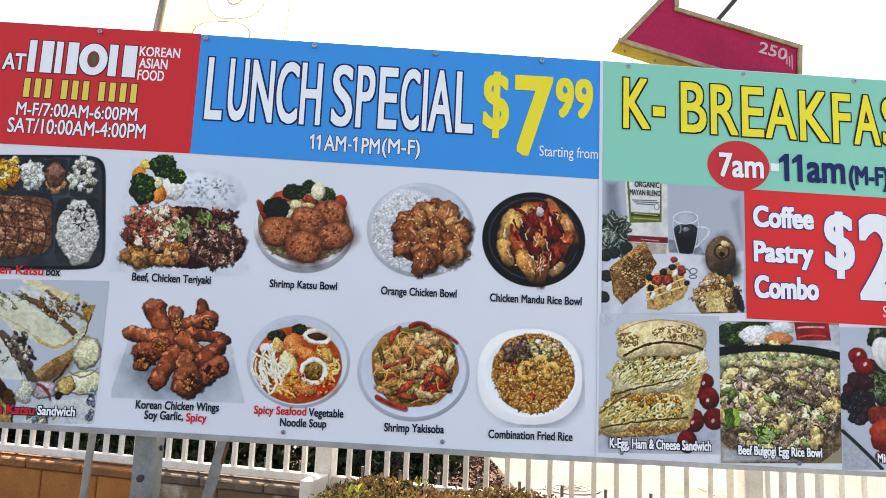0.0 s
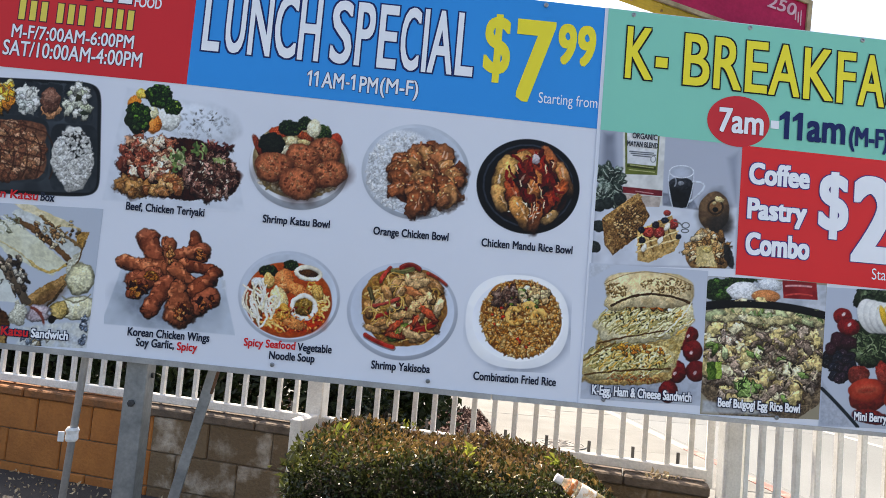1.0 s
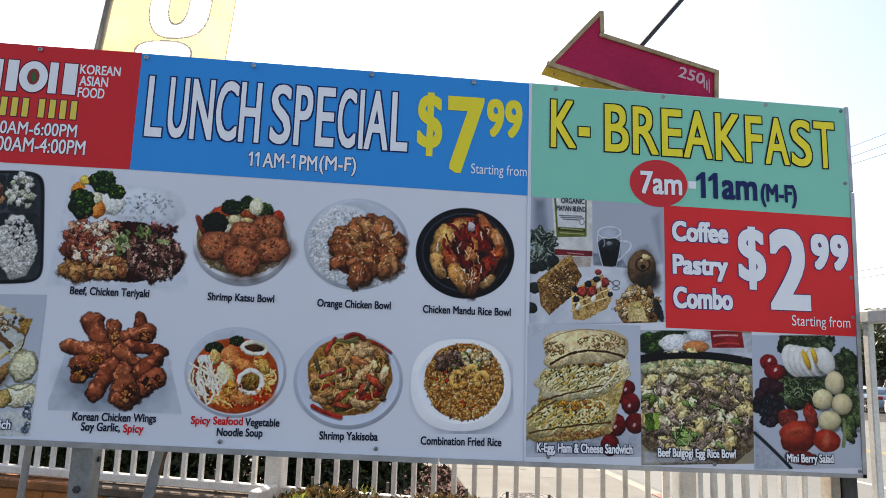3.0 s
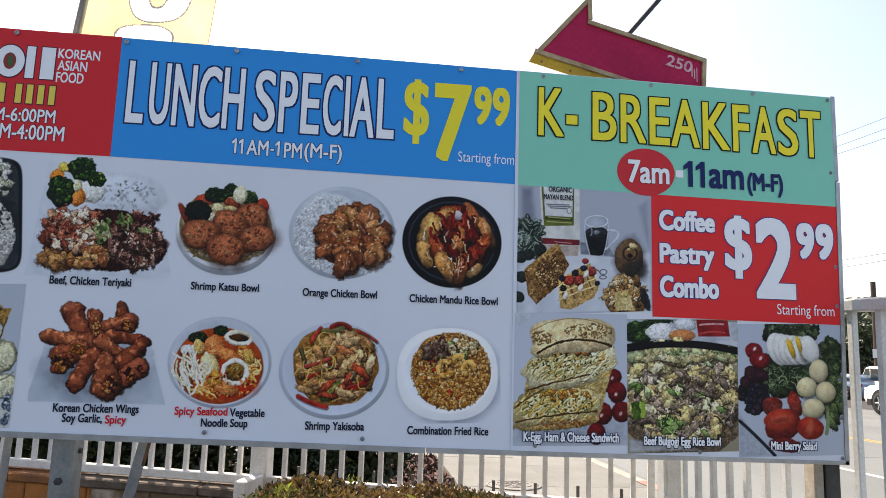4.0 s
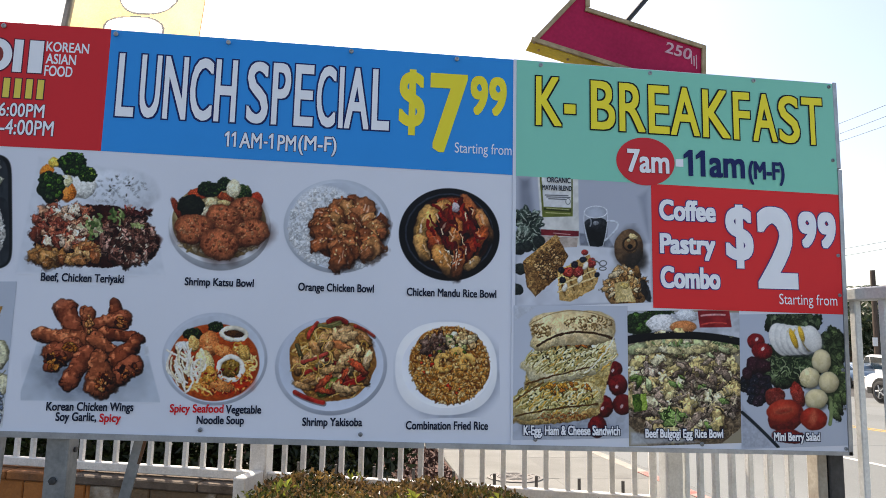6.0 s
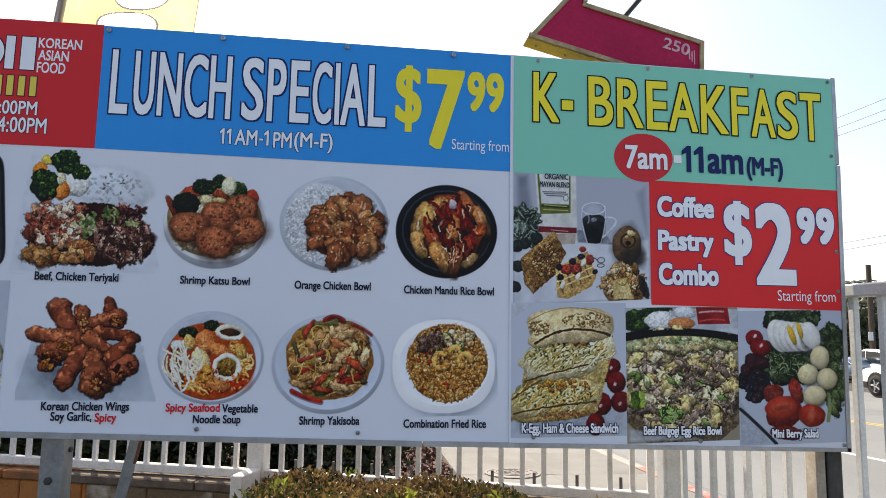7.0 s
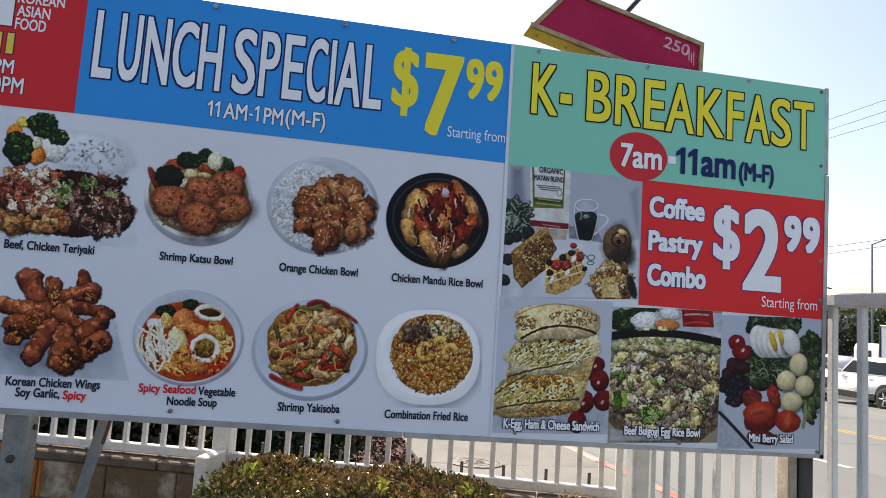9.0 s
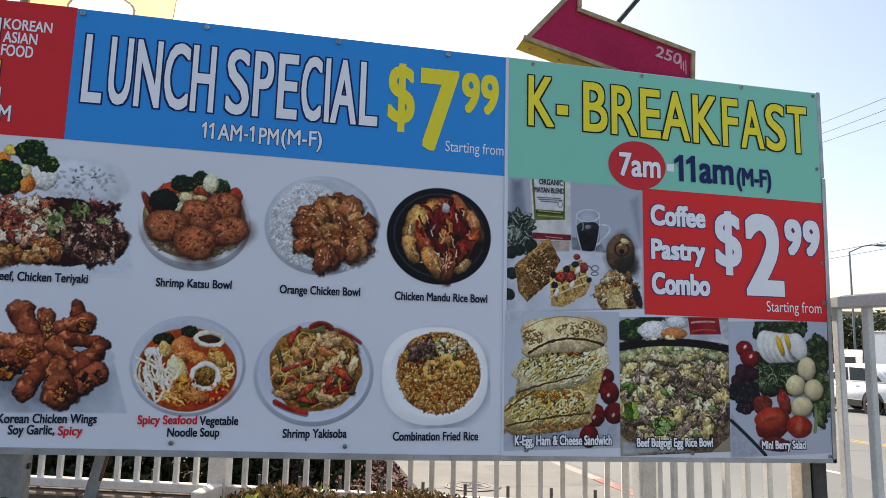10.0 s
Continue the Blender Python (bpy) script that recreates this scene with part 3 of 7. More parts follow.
lettering("lettering", "2", 1.304, 1.441, 1.465, 1.733, WHITE, lift=R + 0.0008, bold=0.009, rim=0.0026, rimcol=C("4a3a78"))
for x in (1.450, 1.518):
    lettering("letter", "9", x, x + 0.063, 1.602, 1.722, WHITE, lift=R + 0.0008, bold=0.006, rim=0.0026, rimcol=C("4a3a78"))
lettering("lettering", "Starting from", 1.373, 1.573, 1.405, 1.450, WHITE, lift=R + 0.0008)
INK = C("20283a")
for body, x0, x1, z0, z1, col in (
        ("Chicken Katsu", -1.330, -1.122, 1.429, 1.455, REDI), ("Box", -1.115, -1.075, 1.429, 1.455, INK),
        ("Beef, Chicken Teriyaki", -0.870, -0.643, 1.418, 1.450, INK), ("Shrimp Katsu Bowl", -0.473, -0.276, 1.417, 1.448, INK),
        ("Orange Chicken Bowl", -0.147, 0.077, 1.410, 1.442, INK), ("Chicken Mandu Rice Bowl", 0.176, 0.451, 1.411, 1.436, INK),
        ("Korean Chicken Wings", -0.823, -0.589, 1.056, 1.088, INK), ("Soy Garlic,", -0.796, -0.687, 1.028, 1.060, INK), ("Spicy", -0.679, -0.621, 1.026, 1.057, REDI),
        ("Spicy Seafood", -0.490, -0.341, 1.054, 1.085, REDI), ("Vegetable", -0.335, -0.235, 1.052, 1.083, INK), ("Noodle Soup", -0.414, -0.282, 1.022, 1.053, INK),
        ("Shrimp Yakisoba", -0.117, 0.056, 1.018, 1.050, INK), ("Combination Fried Rice", 0.184, 0.430, 1.017, 1.042, INK)):
    lettering("caption", body, x0, x1, z0, z1, col, lift=0.0032, bold=0.0007)
for body, x0, x1, z0, z1, up in (("Chicken Katsu", -1.30, -1.100, 1.036, 1.062, 0.0045), ("Sandwich", -1.092, -0.988, 1.036, 1.062, 0.0045), ("K-Egg, Ham & Cheese Sandwich", 0.537, 0.837, 0.995, 1.032, 0.0085),
                             ("Beef Bulgogi Egg Rice Bowl", 0.917, 1.168, 0.989, 1.024, 0.0085), ("Mini Berry Salad", 1.335, 1.490, 0.981, 1.015, 0.0085)):
    lettering("caption", body, x0, x1, z0, z1, REDI if body == "Chicken Katsu" else WHITE, lift=up, bold=0.0009, rim=0.0024, rimcol=C("1a2340"))

# frame behind and under the sheets
part("backing_board", boxm(XL, XR - 0.03, 0.004, 0.022, 1.0, 2.165), M_PLY, banner)
part("bottom_strip", prism([(XL, edge_bottom(XL) - 0.013), (0.24, edge_bottom(0.24) - 0.013), (0.24, edge_bottom(0.24) + 0.003), (XL, edge_bottom(XL) + 0.003)], -0.007, 0.03), M_ALU, banner, "pale metal strip")
part("bottom_strip", prism([(0.245, edge_bottom(0.245) - 0.012), (XR - 0.014, 0.944), (XR - 0.014, 0.956), (0.245, edge_bottom(0.245) + 0.003)], -0.008, 0.03), M_ALU, banner, "pale metal strip")
part("top_strip", prism([(XL, edge_top(XL) - 0.03), (XR - 0.016, edge_top(XR) - 0.031), (XR - 0.016, edge_top(XR) - 0.005), (XL, edge_top(XL) - 0.004)], 0.023, 0.04), M_DARKSTEEL, banner)
part("edge_strip", prism([(XR - 0.026, 0.945), (XR - 0.012, 0.945), (XR + 0.002, 1.868), (XR - 0.012, 1.868)], -0.008, 0.03), M_ALU, banner)
part("edge_strip", boxm(XR - 0.014, XR + 0.002, -0.006, 0.03, 1.872, 2.172, 0.002), M_ALU, banner)

# ---- printed photographs: each a fine grid of ink, drawn with soft shapes ----
def hexs(h):
    return np.array([int(h[i:i + 2], 16) / 255 for i in (0, 2, 4)])


def vnoise(u, v, seed):
    i, j = np.floor(u), np.floor(v)
    f, g = u - i, v - j
    f, g = f * f * (3 - 2 * f), g * g * (3 - 2 * g)

    def h(a, b):
        s = np.sin(a * 127.1 + b * 311.7 + seed * 74.7) * 43758.5453
        return s - np.floor(s)
    return (h(i, j) * (1 - f) + h(i + 1, j) * f) * (1 - g) + (h(i, j + 1) * (1 - f) + h(i + 1, j + 1) * f) * g


def fbm(u, v, scale, seed, octaves=3):
    t, a, w = 0, 0.5, 0
    for k in range(octaves):
        t = t + a * vnoise(u / scale * 2 ** k, v / scale * 2 ** k, seed + k * 3.7)
        w += a
        a *= 0.5
    return t / w


def sstep(a, b, x):
    t = np.clip((x - a) / (b - a), 0, 1)
    return t * t * (3 - 2 * t)


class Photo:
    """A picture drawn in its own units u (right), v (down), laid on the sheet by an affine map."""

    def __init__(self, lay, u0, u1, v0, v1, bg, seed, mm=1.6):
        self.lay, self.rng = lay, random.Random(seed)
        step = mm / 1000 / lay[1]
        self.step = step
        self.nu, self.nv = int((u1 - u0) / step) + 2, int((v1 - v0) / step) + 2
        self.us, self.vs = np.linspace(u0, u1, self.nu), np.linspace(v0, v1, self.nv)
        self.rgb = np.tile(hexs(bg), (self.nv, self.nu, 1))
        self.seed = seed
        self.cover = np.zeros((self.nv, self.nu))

    def window(self, a, b, c, d):
        i0, i1 = np.searchsorted(self.us, (a, b))
        j0, j1 = np.searchsorted(self.vs, (c, d))
        if i1 <= i0 or j1 <= j0:
            return None
        u, v = np.meshgrid(self.us[i0:i1], self.vs[j0:j1])
        return (slice(j0, j1), slice(i0, i1)), u, v

    def lay_on(self, win, alpha, colour):
        self.cover[win] = np.maximum(self.cover[win], alpha)
        a = alpha[..., None]
        self.rgb[win] = self.rgb[win] * (1 - a) + np.clip(colour, 0, 1) * a

    def blob(self, cu, cv, ru, rv, ang=0, col="888888", col2=None, wob=0.12, tex=0.2, grain=None, light=0.45, gloss=0.0, alpha=1.0, soft=1.0, power=2.0, edge=0.0):
        r = max(ru, rv) * 1.35
        w = self.window(cu - r, cu + r, cv - r, cv + r)
        if w is None:
            return
        win, u, v = w
        self.seed += 1.37
        a = radians(ang)
        du, dv = u - cu, v - cv
        p, q = (du * math.cos(a) + dv * math.sin(a)) / ru, (-du * math.sin(a) + dv * math.cos(a)) / rv
        rad = (np.abs(p) ** power + np.abs(q) ** power) ** (1 / power)
        if wob:
            rad = rad * (1 + wob * 2 * (fbm(u, v, 0.55 * min(ru, rv) + 1e-6, self.seed, 2) - 0.5))
        e = soft * self.step / min(ru, rv)
        al = alpha * (1 - sstep(1 - e, 1 + e, rad))
        g = grain or 0.35 * min(ru, rv)
        n = fbm(u, v, g, self.seed + 11, 3)
        c1 = hexs(col)
        c2 = hexs(col2) if col2 else c1 * 0.62
        k = sstep(0.3, 0.7, n)[..., None]
        c = c1 * (1 - k * 0.6) + c2 * k * 0.6
        sh = 1 + light * (-0.42 * dv / rv - 0.14 * du / ru - 0.55 * np.clip(rad, 0, 1.2) ** 4 + 0.12) + tex * 2 * (fbm(u, v, g * 0.35, self.seed + 5, 2) - 0.5)
        if edge:
            sh = sh * (1 - edge * sstep(0.72, 1.0, rad))
        c = c * sh[..., None]
        if gloss:
            c = c + gloss * (sstep(0.6, 0.78, fbm(u, v, g * 0.5, self.seed + 23, 2)) * sstep(0.9, 0.2, rad))[..., None]
        self.lay_on(win, al, c)

    def stroke(self, pts, width, col, light=0.2, alpha=1.0, tex=0.15, taper=0.0):
        P = np.array(pts, float)
        t = np.linspace(0, 1, 16)[:, None]
        if len(P) == 3:
            P = (1 - t) ** 2 * P[0] + 2 * t * (1 - t) * (2 * P[1] - 0.5 * (P[0] + P[2])) + t * t * P[2]
        m = width + 2 * self.step
        w = self.window(P[:, 0].min() - m, P[:, 0].max() + m, P[:, 1].min() - m, P[:, 1].max() + m)
        if w is None:
            return
        win, u, v = w
        self.seed += 1.1
        best, side = np.full(u.shape, 1e9), np.zeros(u.shape)
        for (a0, b0), (a1, b1) in zip(P, P[1:]):
            da, db = a1 - a0, b1 - b0
            L = da * da + db * db + 1e-9
            s = np.clip(((u - a0) * da + (v - b0) * db) / L, 0, 1)
            x, y = u - a0 - s * da, v - b0 - s * db
            d = np.hypot(x, y)
            side = np.where(d < best, y, side)
            best = np.minimum(best, d)
        hw = width / 2
        al = alpha * (1 - sstep(hw - self.step * 0.8, hw + self.step * 0.8, best))
        c = hexs(col) * (1 - light * (side / hw * 0.4 + 0.4 * (best / hw) ** 2) + tex * 2 * (fbm(u, v, width, self.seed, 2) - 0.5))[..., None]
        self.lay_on(win, al, c)

    def poly(self, pts, col, col2=None, alpha=1.0, tex=0.06, grain=30, fade=0.0):
        """A convex patch, clockwise in u, v."""
        P = np.array(pts, float)
        w = self.window(P[:, 0].min(), P[:, 0].max(), P[:, 1].min(), P[:, 1].max())
        if w is None:
            return
        win, u, v = w
        self.seed += 1.3
        d = np.full(u.shape, 1e9)
        for i in range(len(P)):
            a, b = P[i], P[(i + 1) % len(P)]
            e = b - a
            d = np.minimum(d, (e[0] * (v - a[1]) - e[1] * (u - a[0])) / (np.hypot(*e) + 1e-9))
        al = alpha * sstep(-self.step * 0.6, self.step * 0.6 + fade, d)
        k = sstep(0.3, 0.7, fbm(u, v, grain, self.seed))[..., None]
        c = hexs(col) * (1 - k) + (hexs(col2) if col2 else hexs(col) * 0.9) * k
        c = c * (1 + tex * 2 * (fbm(u, v, grain * 0.3, self.seed + 7, 2) - 0.5))[..., None]
        self.lay_on(win, al, c)

    def chunk(self, u, v, a, b, g, col, dark="2c150c", gloss=0.3, wob=0.3, shade=0.5, tex=0.2):
        """A moist cooked piece: soft contact shadow, rounded body, a few bright glints on its upper side."""
        R = self.rng
        self.blob(u + 0.10 * b, v + 0.22 * b, a * 1.06, b * 1.12, g, dark, alpha=shade, soft=0.25 * b / self.step, wob=wob, light=0, tex=0)
        self.blob(u, v, a, b, g, col, wob=wob, tex=tex, light=0.48, grain=0.8 * b, edge=0.15, power=2.6)
        c, s = math.cos(radians(g)), math.sin(radians(g))
        for _ in range(3 if gloss else 0):
            p, q, L = R.uniform(-0.5, 0.5) * a, -R.uniform(0.05, 0.6) * b, R.uniform(0.12, 0.3) * a
            x, y = u + p * c - q * s, v + p * s + q * c
            self.stroke([(x - L * c, y - L * s), (x + L * c, y + L * s)], max(0.16 * b, 1.2 * self.step), "ffe9d6", 0, gloss * R.uniform(0.5, 1.2), 0)

    def chunks(self, n, cu, cv, ru, rv, a, b, cols, ang=None, spread=90, gloss=0.3, wob=0.4, shade=0.5):
        R = self.rng
        spots = []
        for _ in range(n):
            t, r = R.uniform(0, 2 * math.pi), math.sqrt(R.random())
            spots.append((cv + rv * r * math.sin(t), cu + ru * r * math.cos(t)))
        for v, u in sorted(spots):
            k = R.uniform(0.75, 1.25)
            self.chunk(u, v, a * k, b * k * R.uniform(0.8, 1.2), (0 if ang is None else ang) + R.uniform(-spread, spread), R.choice(cols), gloss=gloss, wob=wob, shade=shade)

    def pile(self, n, cu, cv, ru, rv, size, cols, aspect=1.5, gloss=0.0, tex=0.25, light=0.55, wob=0.25, ang=None, edge=0.4):
        R = self.rng
        spots = []
        for _ in range(n):
            a, r = R.uniform(0, 2 * math.pi), math.sqrt(R.random())
            spots.append((cv + rv * r * math.sin(a), cu + ru * r * math.cos(a)))
        for v, u in sorted(spots):
            s = size * R.uniform(0.65, 1.3)
            self.blob(u, v, s * aspect ** 0.5, s / aspect ** 0.5, R.uniform(0, 180) if ang is None else ang + R.gauss(0, 18), R.choice(cols), wob=wob, tex=tex, light=light, gloss=gloss, edge=edge)

    def grains(self, n, cu, cv, ru, rv, size, cols, aspect=2.2, light=0.3):
        R = self.rng
        for _ in range(n):
            a, r = R.uniform(0, 2 * math.pi), math.sqrt(R.random())
            k = size * R.uniform(0.7, 1.2)
            self.blob(cu + ru * r * math.cos(a), cv + rv * r * math.sin(a), k * aspect ** 0.5, k / aspect ** 0.5, R.uniform(0, 180), R.choice(cols), wob=0, tex=0.0, light=light, grain=5)

    def threads(self, n, cu, cv, ru, rv, length, width, cols, ang=None, bend=0.35):
        R = self.rng
        for _ in range(n):
            a, r = R.uniform(0, 2 * math.pi), math.sqrt(R.random())
            u, v = cu + ru * r * math.cos(a), cv + rv * r * math.sin(a)
            d = radians(R.uniform(0, 180) if ang is None else ang + R.gauss(0, 14))
            L = length * R.uniform(0.6, 1.2) / 2
            b = L * R.uniform(-bend, bend) * 2
            c, s = math.cos(d), math.sin(d)
            self.stroke([(u - L * c, v - L * s), (u - b * s, v + b * c), (u + L * c, v + L * s)], width * R.uniform(0.8, 1.2), R.choice(cols))

    def broccoli(self, u, v, ru, rv, dark="24381f", lightc="4f6b34"):
        self.blob(u, v, ru, rv, 0, dark, wob=0.2, tex=0.3, light=0.5)
        self.pile(int(26 + ru * 0.3), u, v - rv * 0.1, ru * 0.85, rv * 0.85, min(ru, rv) * 0.2, [dark, lightc, "37512a", "2b4223"], 1.2, light=0.9, wob=0.35)

    def ring(self, cu, cv, ru, rv, width, col, light=0.4, ang=0):
        a = np.linspace(0, 2 * math.pi, 22)
        c, s = math.cos(radians(ang)), math.sin(radians(ang))
        self.stroke([(cu + ru * math.cos(t) * c - rv * math.sin(t) * s, cv + ru * math.cos(t) * s + rv * math.sin(t) * c) for t in a], width, col, light)

    def limb(self, pts, w0, w1, col="a85c36", col2="6e341c", dark="2e140a"):
        """A plump tapering piece along a line, half-width w0 to w1, with a dark edge, skin folds and a sheen."""
        P = np.array(pts, float)
        m = max(w0, w1) * 1.5
        w = self.window(P[:, 0].min() - m, P[:, 0].max() + m, P[:, 1].min() - m, P[:, 1].max() + m)
        if w is None:
            return
        win, u, v = w
        self.seed += 2.3
        wu, wv = 2 * fbm(u, v, 26, self.seed, 3) - 1, 2 * fbm(u, v, 26, self.seed + 9, 3) - 1
        uu, vv = u + 0.17 * m * wu, v + 0.17 * m * wv
        d, along, up = np.full(u.shape, 1e9), np.zeros(u.shape), np.zeros(u.shape)
        n = len(P) - 1
        for i in range(n):
            da, db = P[i + 1] - P[i]
            s = np.clip(((uu - P[i][0]) * da + (vv - P[i][1]) * db) / (da * da + db * db), 0, 1)
            hw = w0 + (w1 - w0) * (i + s) / n
            x, y = uu - P[i][0] - s * da, vv - P[i][1] - s * db
            k = np.hypot(x, y) / hw
            along, up = np.where(k < d, i + s, along), np.where(k < d, (0.4 * x + y) / hw, up)
            d = np.minimum(d, k)
        e = 1.2 * self.step / min(w0, w1)
        self.lay_on(win, 0.5 * (1 - sstep(1.0, 1.12, d)), hexs(dark) * np.ones(u.shape + (1,)))
        f = sstep(0.35, 0.65, fbm(u, v, 18, self.seed + 3, 3))[..., None]
        c = hexs(col) * (1 - 0.5 * f) + hexs(col2) * 0.5 * f
        fold = sstep(0.035, 0.0, np.abs(fbm(u, v, 24, self.seed + 17, 2) - 0.5)) * sstep(0.25, 0.7, d)
        sh = 1.12 - 0.38 * up - 0.45 * d ** 3 + 0.16 * (fbm(u, v, 8, self.seed + 5, 2) - 0.5) - 0.5 * fold
        c = c * sh[..., None] + (0.24 * sstep(0.58, 0.8, fbm(u, v, 15, self.seed + 23, 2)) * sstep(0.5, -0.6, up))[..., None] * np.array([1, 0.8, 0.6])
        self.lay_on(win, 1 - sstep(1 - e, 1 + e, d), c)

    def ruffle(self, cu, cv, ru, rv, amp=5.0, scale=16.0, grit=0.2, contrast=1.18, sat=1.15, power=2.0):
        """Break up the drawn shapes within an oval: shift them unevenly, add fine streaks, crispen."""
        w = self.window(cu - ru, cu + ru, cv - rv, cv + rv)
        if w is None:
            return
        win, u, v = w
        self.seed += 5.1
        rad = (np.abs((u - cu) / ru) ** power + np.abs((v - cv) / rv) ** power) ** (1 / power)
        m = sstep(1.0, 0.86, rad)
        du = (fbm(u, v, scale, self.seed, 3) - 0.5) * 4 * amp * m
        dv = (fbm(u, v, scale, self.seed + 31, 3) - 0.5) * 4 * amp * m
        x = np.clip((u + du - self.us[0]) / (self.us[1] - self.us[0]), 0, self.nu - 1.001)
        y = np.clip((v + dv - self.vs[0]) / (self.vs[1] - self.vs[0]), 0, self.nv - 1.001)
        i, j = x.astype(int), y.astype(int)
        f, g = (x - i)[..., None], (y - j)[..., None]
        A = self.rgb
        c = (A[j, i] * (1 - f) + A[j, i + 1] * f) * (1 - g) + (A[j + 1, i] * (1 - f) + A[j + 1, i + 1] * f) * g
        self.cover[win] = np.maximum(self.cover[win] * (1 - m), self.cover[j, i])
        b = c.copy()
        for ax in (0, 1):
            b = (np.roll(b, 2, ax) + np.roll(b, 1, ax) + b + np.roll(b, -1, ax) + np.roll(b, -2, ax)) / 5
        a = radians(self.rng.uniform(0, 180))
        p, q = u * math.cos(a) + v * math.sin(a), -u * math.sin(a) + v * math.cos(a)
        streak = fbm(p, q * 2.2, scale * 0.5, self.seed + 3, 3) - 0.5
        n = c + 0.55 * (c - b)
        n = n * (1 + grit * 2.4 * streak)[..., None]
        n = 0.42 + (n - 0.42) * contrast
        l = n.mean(2, keepdims=True)
        n = np.clip(l + (n - l) * sat, 0.02, 0.97)
        tone = c.max(2) - c.min(2)
        k = (m * np.clip(self.cover[win] * 1.5, 0, 1) * (0.2 + 0.8 * sstep(0.05, 0.15, tone)))[..., None]
        self.rgb[win] = c * (1 - k) + n * k

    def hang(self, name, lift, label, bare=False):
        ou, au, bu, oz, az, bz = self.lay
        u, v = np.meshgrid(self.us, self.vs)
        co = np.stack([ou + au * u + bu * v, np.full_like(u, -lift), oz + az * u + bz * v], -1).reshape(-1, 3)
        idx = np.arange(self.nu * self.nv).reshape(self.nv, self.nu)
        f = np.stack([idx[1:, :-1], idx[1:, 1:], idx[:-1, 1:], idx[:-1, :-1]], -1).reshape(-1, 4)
        if bare:
            near = np.max(np.stack([self.cover[1:, :-1], self.cover[1:, 1:], self.cover[:-1, 1:], self.cover[:-1, :-1]]), 0).ravel()
            f = f[near > 0.01]
        me = bpy.data.meshes.new(name)
        me.vertices.add(len(co))
        me.vertices.foreach_set("co", co.ravel())
        me.loops.add(f.size)
        me.loops.foreach_set("vertex_index", f.ravel().astype(np.int32))
        me.polygons.add(len(f))
        me.polygons.foreach_set("loop_start", np.arange(0, f.size, 4, dtype=np.int32))
        me.update(calc_edges=True)
        c = np.clip(self.rgb.reshape(-1, 3), 0, 1)
        c = np.clip(c - 0.055 * np.clip(1 - c / 0.87, 0, 1) ** 1.5, 0.012, 1)
        c = c * np.clip(0.72 + 0.28 * c.max(1, keepdims=True) / 0.85, 0, 1.0)
        lin = np.where(c <= 0.04045, c / 12.92, ((c + 0.055) / 1.055) ** 2.4)
        at = me.color_attributes.new("ink", "FLOAT_COLOR", "POINT")
        at.data.foreach_set("color", np.concatenate([lin, np.ones((len(lin), 1))], 1).astype(np.float32).ravel())
        me.materials.append(M_INK)
        ob = new(name, me)
        ob.parent = banner
        ob["label"] = label
        return ob


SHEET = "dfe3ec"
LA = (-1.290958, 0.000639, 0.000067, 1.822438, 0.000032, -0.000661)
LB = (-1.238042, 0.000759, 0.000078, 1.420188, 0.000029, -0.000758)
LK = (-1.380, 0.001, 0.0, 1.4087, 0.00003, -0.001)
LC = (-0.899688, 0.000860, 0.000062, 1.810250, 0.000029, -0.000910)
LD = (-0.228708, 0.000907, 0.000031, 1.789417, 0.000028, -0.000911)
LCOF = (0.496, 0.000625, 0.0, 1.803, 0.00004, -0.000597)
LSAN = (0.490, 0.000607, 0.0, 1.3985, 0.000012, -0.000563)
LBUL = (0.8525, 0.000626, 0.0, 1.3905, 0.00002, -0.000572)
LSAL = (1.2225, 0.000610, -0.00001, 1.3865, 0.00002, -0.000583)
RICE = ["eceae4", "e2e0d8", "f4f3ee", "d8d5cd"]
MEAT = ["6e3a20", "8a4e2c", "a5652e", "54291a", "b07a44"]


